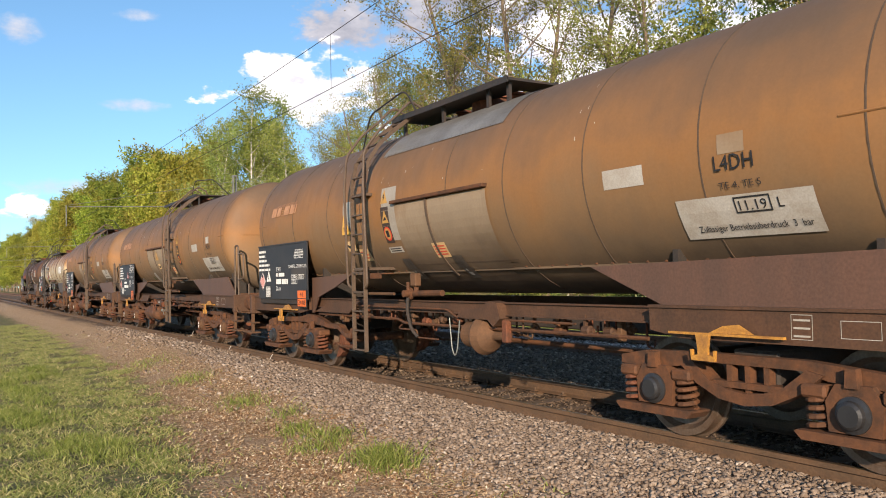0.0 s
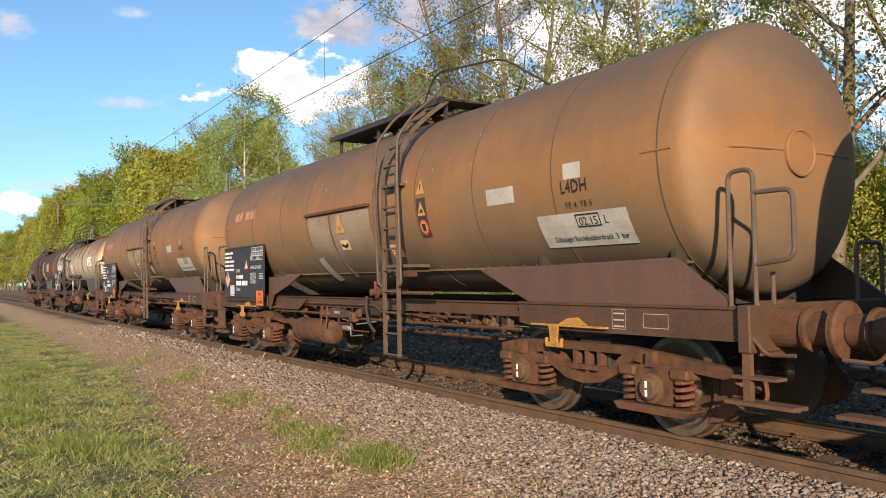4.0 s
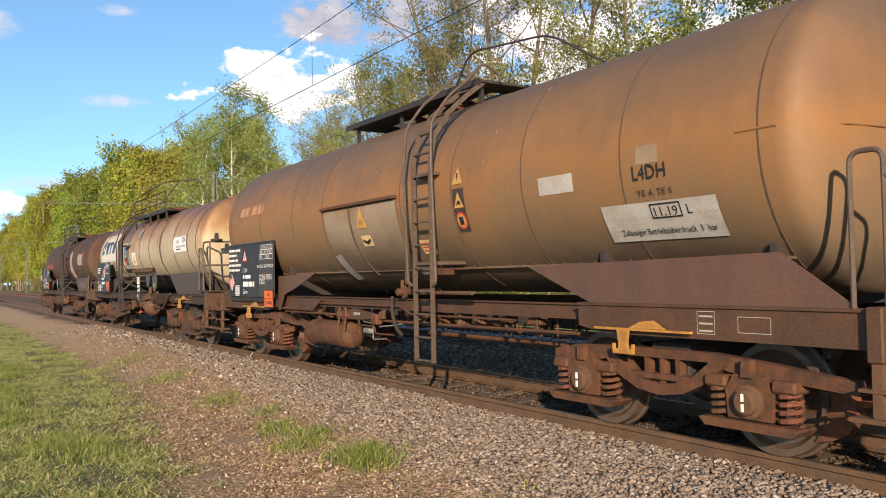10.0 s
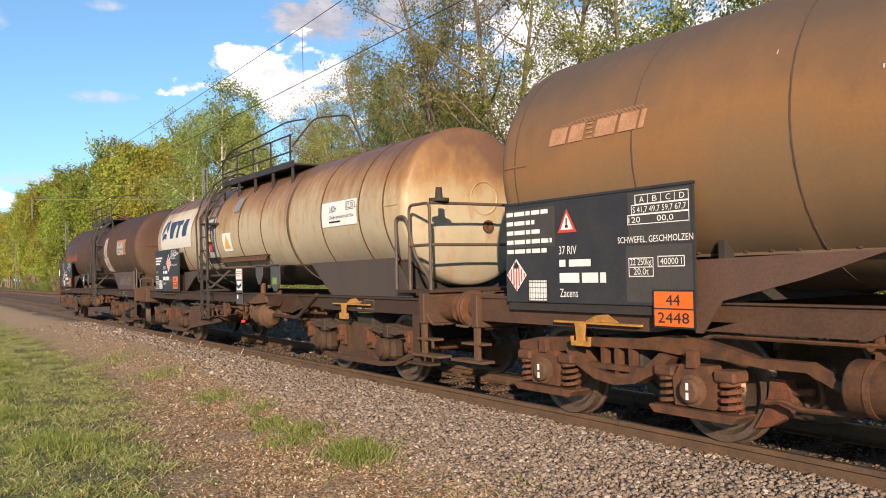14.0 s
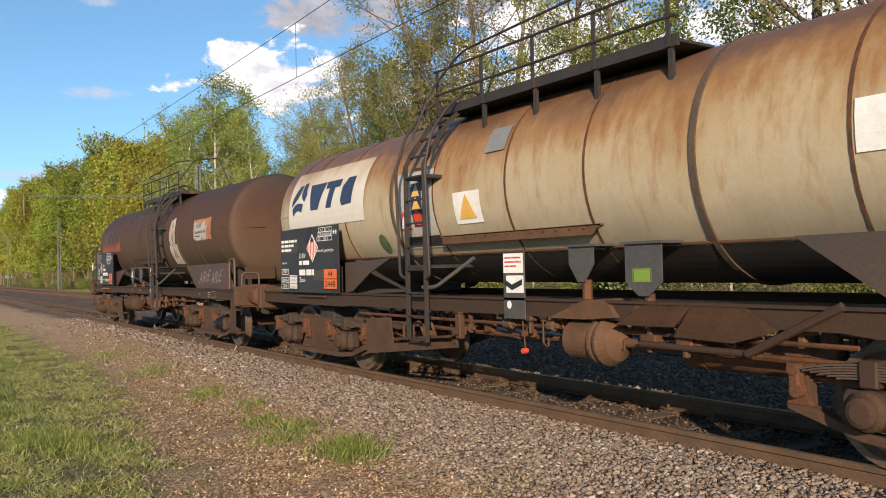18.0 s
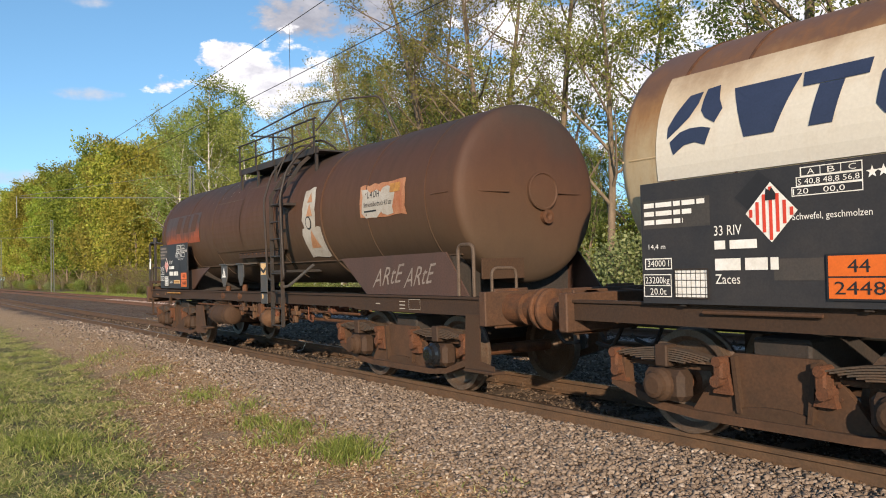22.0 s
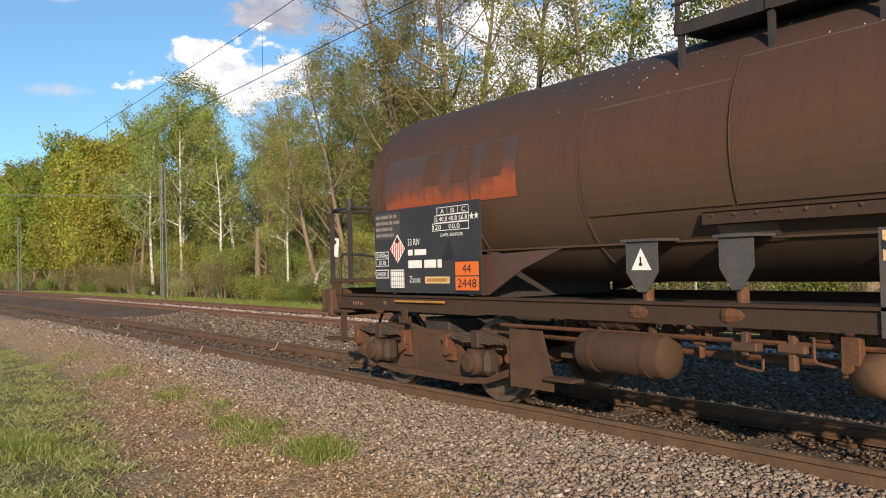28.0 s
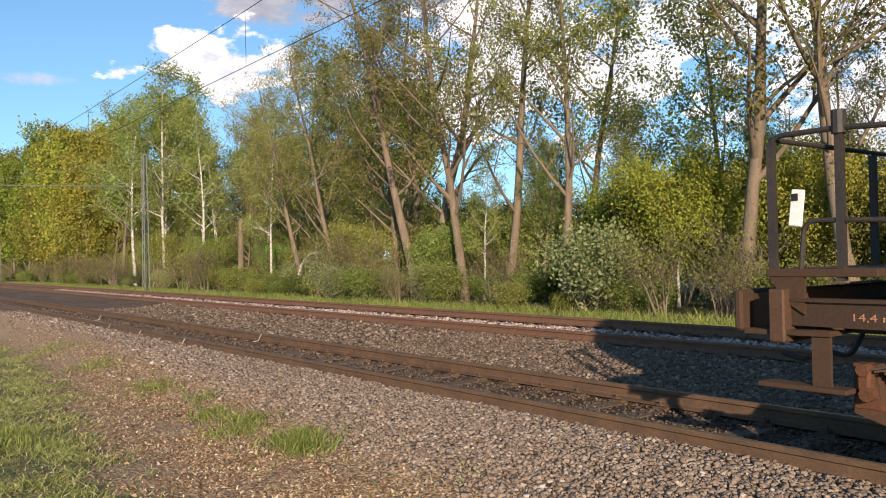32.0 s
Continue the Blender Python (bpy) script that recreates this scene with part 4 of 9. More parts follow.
# ---- overhead line ----
def build_catenary():
    for y, z, sag, name, r in ((0.75, 5.38, 0.0, "contact_wire", 0.008), (0.75, 6.42, 0.35, "messenger_wire", 0.0075)):
        bm = bmesh.new()
        pts = []
        for x in np.arange(-420, 81, 5.0):
            u = ((x + 57.3) / 60.0) % 1.0
            pts.append((x, y, z + sag * (2 * (u - 0.5)) ** 2))
        tube(bm, pts, r, 5)
        tagged(new(name, link_mesh(name, bm, DARK)), "thin dark overhead wire above the track", "overhead wire", "overhead line wires")
    for x in np.arange(-411, 60, 12.0):
        u = ((x + 57.3) / 60.0) % 1.0
        bm = bmesh.new()
        cyl(bm, (x, 0.75, 5.38), (x, 0.75, 6.42 + 0.35 * (2 * (u - 0.5)) ** 2), 0.005, 5)
        tagged(new("dropper", link_mesh("dropper", bm, DARK)), "thin wire dropper between the overhead wires", "overhead wire", "overhead line droppers")
    for k, x in enumerate((-57.3, -117.3, -177.3, -237.3)):
        top = empty("catenary_mast", pose(x, 11.8, -0.45))
        tagged(top, "slender lattice steel catenary mast", "mast", "catenary masts")
        for sx in (-1, 1):
            for sy in (-1, 1):
                bm = bmesh.new()
                tube(bm, [(sx * 0.24, sy * 0.16, 0), (sx * 0.16, sy * 0.11, 9.6)], 0.032, 5)
                part("mast_leg", bm, GREYSTEEL, top)
        for i in range(16):
            z = 0.3 + i * 0.57
            f, g = 0.24 - 0.08 * z / 9.6, 0.24 - 0.08 * (z + 0.57) / 9.6
            for sy in (-1, 1):
                bm = bmesh.new()
                s = 1 if i % 2 else -1
                tube(bm, [(-s * f, sy * 0.14, z), (s * g, sy * 0.14, z + 0.57)], 0.016, 4)
                part("mast_brace", bm, GREYSTEEL, top)
        bm = bmesh.new()
        box(bm, -0.2, 0.2, -0.14, 0.14, 9.55, 9.65)
        part("mast_cap", bm, GREYSTEEL, top)
        bm = bmesh.new()
        tube(bm, [(0, -0.1, 7.4), (0, -10.9, 7.1)], 0.03, 6)
        part("span_arm", bm, GREYSTEEL, top)
        bm = bmesh.new()
        tube(bm, [(0, -0.1, 9.2), (0, -10.9, 7.2)], 0.012, 5)
        part("span_stay", bm, GREYSTEEL, top)
        bm = bmesh.new()
        tube(bm, [(0, -11.05, 5.83), (0, -11.05, 7.2)], 0.03, 6)
        part("registration_post", bm, GREYSTEEL, top)


build_catenary()

# ---- tank wagons: shared pieces; each wagon stands in its own space, x along the track, y = 0 on the track's middle ----
TRACK_Y = 0.7525


def weathered_tank(name, bands, streaks, rough=0.48, drip=0.5, streaky=0.4, patchy=1.3):
    """Tank paint in long bands by height, for dirt and painted shade, broken up by noise and by runs down the side."""
    mat = bpy.data.materials.new(name)
    mat.use_nodes = True
    n, l = mat.node_tree.nodes, mat.node_tree.links
    b = n["Principled BSDF"]
    co = n.new("ShaderNodeTexCoord")
    sep = n.new("ShaderNodeSeparateXYZ")
    l.new(co.outputs["Object"], sep.inputs["Vector"])
    mp = n.new("ShaderNodeMapping")
    mp.inputs["Scale"].default_value = (1.0, 0.5, 0.25)
    l.new(co.outputs["Object"], mp.inputs["Vector"])

    def nz(vec, scale, detail=6, rgh=0.6):
        t = n.new("ShaderNodeTexNoise")
        t.inputs["Scale"].default_value, t.inputs["Detail"].default_value, t.inputs["Roughness"].default_value = scale, detail, rgh
        l.new(vec, t.inputs["Vector"])
        return t.outputs["Fac"]

    def calc(op, a, c):
        m = n.new("ShaderNodeMath")
        m.operation = op
        for i, v in enumerate((a, c)):
            if isinstance(v, (int, float)):
                m.inputs[i].default_value = v
            else:
                l.new(v, m.inputs[i])
        return m.outputs[0]

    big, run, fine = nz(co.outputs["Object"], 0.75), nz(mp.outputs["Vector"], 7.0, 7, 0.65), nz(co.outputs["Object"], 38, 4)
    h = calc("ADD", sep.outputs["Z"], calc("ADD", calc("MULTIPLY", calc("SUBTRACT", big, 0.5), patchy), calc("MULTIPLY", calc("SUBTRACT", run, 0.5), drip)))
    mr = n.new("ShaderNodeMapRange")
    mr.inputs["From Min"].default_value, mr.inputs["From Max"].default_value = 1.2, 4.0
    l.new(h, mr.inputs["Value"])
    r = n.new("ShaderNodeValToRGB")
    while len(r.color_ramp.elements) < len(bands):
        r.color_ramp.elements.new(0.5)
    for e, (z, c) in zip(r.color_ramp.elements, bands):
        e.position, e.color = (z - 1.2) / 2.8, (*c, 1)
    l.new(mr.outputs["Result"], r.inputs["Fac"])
    rr = n.new("ShaderNodeValToRGB")
    rr.color_ramp.elements[0].position, rr.color_ramp.elements[1].position = 0.52, 0.74
    rr.color_ramp.elements[0].color, rr.color_ramp.elements[1].color = (0, 0, 0, 1), (streaky, streaky, streaky, 1)
    l.new(run, rr.inputs["Fac"])
    m = n.new("ShaderNodeMix")
    m.data_type = "RGBA"
    l.new(rr.outputs["Color"], m.inputs["Factor"])
    l.new(r.outputs["Color"], m.inputs["A"])
    m.inputs["B"].default_value = (*streaks, 1)
    g = n.new("ShaderNodeMapRange")
    g.inputs["From Min"].default_value, g.inputs["From Max"].default_value = 0.3, 0.7
    g.inputs["To Min"].default_value, g.inputs["To Max"].default_value = 0.95, 1.05
    l.new(fine, g.inputs["Value"])
    m2 = n.new("ShaderNodeMix")
    m2.data_type, m2.blend_type = "RGBA", "MULTIPLY"
    m2.inputs["Factor"].default_value = 1
    l.new(m.outputs["Result"], m2.inputs["A"])
    l.new(g.outputs["Result"], m2.inputs["B"])
    l.new(m2.outputs["Result"], b.inputs["Base Color"])
    ro = n.new("ShaderNodeMapRange")
    ro.inputs["To Min"].default_value, ro.inputs["To Max"].default_value = rough - 0.1, rough + 0.22
    l.new(run, ro.inputs["Value"])
    l.new(ro.outputs["Result"], b.inputs["Roughness"])
    b.inputs["Specular IOR Level"].default_value = 0.35
    bp = n.new("ShaderNodeBump")
    bp.inputs["Strength"].default_value, bp.inputs["Distance"].default_value = 0.25, 0.05
    l.new(big, bp.inputs["Height"])
    l.new(bp.outputs["Normal"], b.inputs["Normal"])
    return mat


# soot on the crown; the lowest bands paint in the barrel's own shade
TANK_BROWN = weathered_tank("sooty_cladding_shaded_below", ((1.25, (0.06808, 0.05027, 0.03562)), (1.7, (0.1453, 0.09694, 0.05766)), (2.15, (0.2088, 0.1212, 0.05766)), (2.65, (0.255, 0.122, 0.043)), (3.0, (0.185, 0.098, 0.046)), (3.5, (0.118, 0.076, 0.048))), (0.12, 0.078, 0.047), 0.58, 0.14, 0.12, 1.7)
TANK_CREAM = weathered_tank("rust_streaked_cream_paint", ((1.55, (0.31, 0.26, 0.185)), (2.1, (0.43, 0.355, 0.24)), (2.55, (0.40, 0.295, 0.165)), (2.92, (0.285, 0.15, 0.058)), (3.25, (0.145, 0.075, 0.042))), (0.27, 0.12, 0.042), 0.42, 0.75, 0.62, 1.5)
TANK_MAROON = weathered_tank("dark_maroon_brown_paint", ((1.3, (0.048, 0.032, 0.020)), (1.9, (0.078, 0.046, 0.026)), (2.5, (0.084, 0.040, 0.0215)), (3.0, (0.066, 0.031, 0.020)), (3.5, (0.044, 0.031, 0.026))), (0.04659, 0.03104, 0.0228), 0.66, 0.3, 0.3)
# beige fades to dark below: the shade under the barrel, put into the colour
PANEL = weathered_tank("dusty_beige_cladding_shaded_below", ((1.3, (0.0616, 0.04326, 0.03136)), (1.75, (0.14, 0.1009, 0.06664)), (2.05, (0.2296, 0.17, 0.1127)), (2.4, (0.2856, 0.2142, 0.1421)), (2.8, (0.224, 0.1339, 0.0686))), (0.168, 0.1081, 0.0637), 0.55, 0.25)
FRAME_DARK = material("sooty_brown_frame", (0.04736, 0.02477, 0.01326), 0.75, 0, 0.3, 3, 40, 0.2, (0.03874, 0.02339, 0.01485), 0.8)
MUD_DARK = material("dark_brake_dust", (0.0569, 0.02852, 0.01434), 0.85, 0, 0.25, 5, 40, 0.2, (0.05311, 0.03034, 0.01665), 0.7)
SHACKLE = material("orange_brown_rust", (0.1106, 0.0409, 0.01734), 0.85, 0, 0.4, 9, 60, 0.4, (0.0819, 0.03879, 0.02023), 0.8)
SEAM = material("dirty_seam", (0.075, 0.052, 0.036), 0.75, 0, 0.3, 3, 40, 0.1, (0.12, 0.075, 0.045), 0.6)
BITUMEN = material("black_underside_paint", (0.022, 0.021, 0.021), 0.5, 0, 0.3, 2, 40, 0.1, (0.05, 0.042, 0.036), 0.6)
SADDLE_BROWN = material("brown_saddle_paint", (0.1156, 0.05984, 0.03944), 0.6, 0, 0.25, 2, 40, 0.1, (0.0748, 0.04624, 0.034), 0.8, True)
SADDLE_DARK = material("dark_brown_saddle_paint", (0.085, 0.04565, 0.0336), 0.6, 0, 0.25, 2, 40, 0.1, (0.0595, 0.03818, 0.0304), 0.8, True)
SADDLE_GREY = material("dark_grey_saddle_paint", (0.057, 0.04541, 0.03744), 0.6, 0, 0.25, 2, 40, 0.1, (0.0912, 0.0516, 0.03245), 0.7, True)
GUARD = material("dark_grey_guard_paint", (0.06, 0.06, 0.06), 0.55, 0, 0.25, 4, 40, 0.1, (0.1, 0.075, 0.055), 0.6)
MUD = material("brown_brake_dust_paint", (0.12, 0.060, 0.029), 0.85, 0, 0.18, 4, 40, 0.2, (0.065, 0.036, 0.020), 0.8)
LEAFSTEEL = material("dusty_spring_steel", (0.0825, 0.0615, 0.045), 0.7, 0.2, 0.25, 6, 50, 0.2, (0.15, 0.075, 0.0375), 0.5)
HUBBLACK = material("black_axle_cap", (0.03, 0.03, 0.032), 0.4, 0.1, 0.2, 5, 50, 0.1)
GLOSSBLACK = material("glossy_black_sensor", (0.012, 0.013, 0.015), 0.12, 0.0, 0.1, 5, 50, 0.0)
GREENTAG = material("yellow_green_tag", (0.17, 0.27, 0.04), 0.5, 0, 0.1, 5, 60, 0.0)
BUFFY = material("pale_orange_notice", (0.68, 0.45, 0.22), 0.6, 0, 0.2, 5, 60, 0.0)
GREYPLATE = material("plain_grey_plate", (0.30, 0.29, 0.27), 0.5, 0.3, 0.15, 4, 60, 0.0)
GRAFFITI = material("pale_grey_spray_paint", (0.25, 0.205, 0.175), 0.7, 0, 0.3, 9, 60, 0.0)
DROPS = material("white_bird_droppings", (0.56, 0.544, 0.496), 0.8, 0, 0.1, 9, 60, 0.0)
PRIMER = material("flaked_orange_primer_patch", (0.42, 0.21, 0.11), 0.65, 0, 0.25, 5, 40, 0.0, (0.30, 0.09, 0.035), 0.9, True)
FLAMES = weathered_tank("orange_primer_under_dark_paint", ((2.14, (0.27, 0.065, 0.026)), (2.28, (0.30, 0.07, 0.024)), (2.42, (0.14, 0.05, 0.026)), (2.66, (0.062, 0.044, 0.038))), (0.075, 0.045, 0.034), 0.55, 0.45)
SHEET = material("greyed_sign_sheet", (0.34, 0.31, 0.27), 0.6, 0, 0.15, 3, 60, 0.03, (0.26, 0.22, 0.17), 0.7)
DULLY = material("faded_yellow_sign", (0.50, 0.28, 0.07), 0.6, 0, 0.2, 6, 60, 0.0, (0.36, 0.21, 0.08), 0.7)
LOGOWHITE = weathered_tank("rust_washed_white_panel", ((2.1, (0.60, 0.56, 0.49)), (2.7, (0.62, 0.57, 0.48)), (3.0, (0.52, 0.42, 0.30)), (3.25, (0.34, 0.24, 0.15))), (0.50, 0.42, 0.32), 0.5, 0.3, 0.3)
CROWN = material("bare_grey_roof_sheet", (0.16, 0.145, 0.125), 0.42, 0.25, 0.3, 1.6, 40, 0.1, (0.30, 0.29, 0.27), 0.7)
FLAP = material("dark_riveted_flap", (0.06, 0.055, 0.05), 0.4, 0.3, 0.3, 8, 60, 0.2, (0.13, 0.11, 0.09), 0.6)
BROWNED = material("browned_sign_board", (0.055, 0.036, 0.028), 0.6, 0, 0.2, 5, 60, 0.0)
BOGIEPLATE = material("rusty_bogie_plate", (0.082, 0.040, 0.020), 0.85, 0, 0.25, 4, 40, 0.25, (0.045, 0.026, 0.015), 0.8)
GREENSTAIN = material("green_algae_stain", (0.085, 0.115, 0.05), 0.8, 0, 0.3, 8, 60, 0.0)


class Barrel:
    """The tank's radius and axis height: turns flat drawings into curved ones on its near side."""
    def __init__(self, r, zc):
        self.r, self.zc = r, zc

    def at(self, x, z, lift=0.006):
        th = math.asin(max(-1, min(1, (z - self.zc) / self.r)))
        rr = self.r + lift
        return lambda v: Vector((x + v.x, -rr * math.cos(th + v.y / rr), self.zc + rr * math.sin(th + v.y / rr)))

    def patch(self, bm, x0, x1, z0, z1, lift=0.006, ragged=0.0, seed=1):
        rng = np.random.default_rng(seed)
        t0, t1 = [math.asin(max(-1, min(1, (z - self.zc) / self.r))) for z in (z0, z1)]
        nx, nz = max(2, int((x1 - x0) / 0.12)), max(2, int(abs(t1 - t0) * self.r / 0.10))
        rr = self.r + lift
        rows = []
        for j in range(nz + 1):
            th = t0 + (t1 - t0) * j / nz
            row = []
            for i in range(nx + 1):
                x, a = x0 + (x1 - x0) * i / nx, th
                if ragged and (i in (0, nx) or j in (0, nz)):
                    x += rng.uniform(-ragged, ragged)
                    a += rng.uniform(-ragged, ragged) / self.r
                row.append(bm.verts.new((x, -rr * math.cos(a), self.zc + rr * math.sin(a))))
            rows.append(row)
        for a, b in zip(rows, rows[1:]):
            for i in range(nx):
                bm.faces.new((a[i], a[i + 1], b[i + 1], b[i]))
        return bm

    def letter(self, bm, text, x, z, height, wide=None, lift=0.017, shear=0.0):
        vs, fs = words(text, height, wide)
        for v in vs:
            v.x += shear * v.y
        return add_faces(bm, vs, fs, self.at(x, z, lift))

    def shape(self, bm, pts, x, z, lift=0.009):
        """A flat outline laid on the barrel, cut into triangles from its middle."""
        c = Vector((sum(p[0] for p in pts) / len(pts), sum(p[1] for p in pts) / len(pts), 0))
        out = []
        for a, b in zip(pts, pts[1:] + pts[:1]):
            out += [Vector((a[0] + (b[0] - a[0]) * k / 4, a[1] + (b[1] - a[1]) * k / 4, 0)) for k in range(4)]
        vs = [c] + [c.lerp(p, 0.5) for p in out] + out
        m = len(out)
        fs = [(0, 1 + i, 1 + (i + 1) % m) for i in range(m)] + [(1 + i, 1 + m + i, 1 + m + (i + 1) % m, 1 + (i + 1) % m) for i in range(m)]
        return add_faces(bm, vs, fs, self.at(x, z, lift))


def ring(bm, barrel, x, width, lift, a0=0, a1=360, seg=48):
    """A flat hoop round the barrel."""
    r, z = barrel.r, barrel.zc
    full = a1 - a0 >= 360
    rows = []
    for i in range(seg if full else seg + 1):
        a = radians(a0 + (a1 - a0) * i / seg)
        rows.append([bm.verts.new((x + dx, -rr * math.cos(a), z + rr * math.sin(a))) for dx, rr in ((-width / 2, r - 0.01), (-width / 2, r + lift), (width / 2, r + lift), (width / 2, r - 0.01))])
    for i in range(seg):
        a, b = rows[i], rows[(i + 1) % len(rows)]
        for k in range(3):
            bm.faces.new((a[k], b[k], b[k + 1], a[k + 1]))
    return bm


def flat(bm, x0, x1, z0, z1, y):
    bm.faces.new([bm.verts.new(p) for p in ((x0, y, z0), (x1, y, z0), (x1, y, z1), (x0, y, z1))])
    return bm


def outline(bm, x0, x1, z0, z1, y, w=0.008):
    for a in ((x0, x1, z0, z0 + w), (x0, x1, z1 - w, z1), (x0, x0 + w, z0 + w, z1 - w), (x1 - w, x1, z0 + w, z1 - w)):
        flat(bm, *a, y)
    return bm


def write_flat(bm, text, x, z, height, y, wide=None):
    vs, fs = words(text, height, wide)
    return add_faces(bm, vs, fs, lambda v: Vector((x + v.x, y, z + v.y)))


def lines_flat(bm, x, z, widths, height, gap, y):
    """Unreadable lines of writing as plain bars, from the top down."""
    for i, w in enumerate(widths):
        a, k = 0.0, 0
        while a < w:
            step = min(w - a, (0.11, 0.17, 0.07, 0.13)[(i + k) % 4])
            flat(bm, x + a, x + a + step, z - i * gap - height, z - i * gap, y)
            a, k = a + step + height * 0.45, k + 1
    return bm


def girder(bm, x0, x1, y, half, web, z0, z1, flange):
    """A rolled I-section lying along x."""
    ring_pts = [(-half, z0), (half, z0), (half, z0 + flange), (web, z0 + flange), (web, z1 - flange), (half, z1 - flange), (half, z1), (-half, z1), (-half, z1 - flange), (-web, z1 - flange), (-web, z0 + flange), (-half, z0 + flange)]
    a, b = [[bm.verts.new((x, y + u, z)) for u, z in ring_pts] for x in (x0, x1)]
    n = len(ring_pts)
    for i in range(n):
        bm.faces.new((a[i], b[i], b[(i + 1) % n], a[(i + 1) % n]))
    bm.faces.new(a)
    bm.faces.new(b[::-1])
    bmesh.ops.recalc_face_normals(bm, faces=bm.faces)
    return bm


def poly_flat(bm, pts, y):
    bm.faces.new([bm.verts.new((x, y, z)) for x, z in pts])
    return bm


# ---- running gear ----
def wheelset(wagon, x):
    bm = bmesh.new()
    cyl(bm, (0, -1.05, 0), (0, 1.05, 0), 0.075, 12)
    ax = part("axle", bm, RUST, wagon)
    ax.location = (x, 0, 0.46)
    for s in (-1, 1):
        bm = bmesh.new()
        turned(bm, (0, s * 0.68, 0), (0, s, 0), [(-0.03, 0.10), (0.01, 0.16), (0.045, 0.37), (0.0, 0.40), (0.0, 0.487), (0.03, 0.487), (0.042, 0.463), (0.135, 0.458), (0.135, 0.40), (0.085, 0.36), (0.05, 0.2), (0.11, 0.13), (0.13, 0.0)], 36)
        part("wheel", bm, WHEEL, ax, smooth=False)
    return ax


def coil(bm, x, y, z0, z1, r, wire, turns=4):
    pts = [(x + r * math.cos(2 * math.pi * t), y + r * math.sin(2 * math.pi * t), z0 + (z1 - z0) * t / turns) for t in np.linspace(0, turns, turns * 10 + 1)]
    return tube(bm, pts, wire, 6)


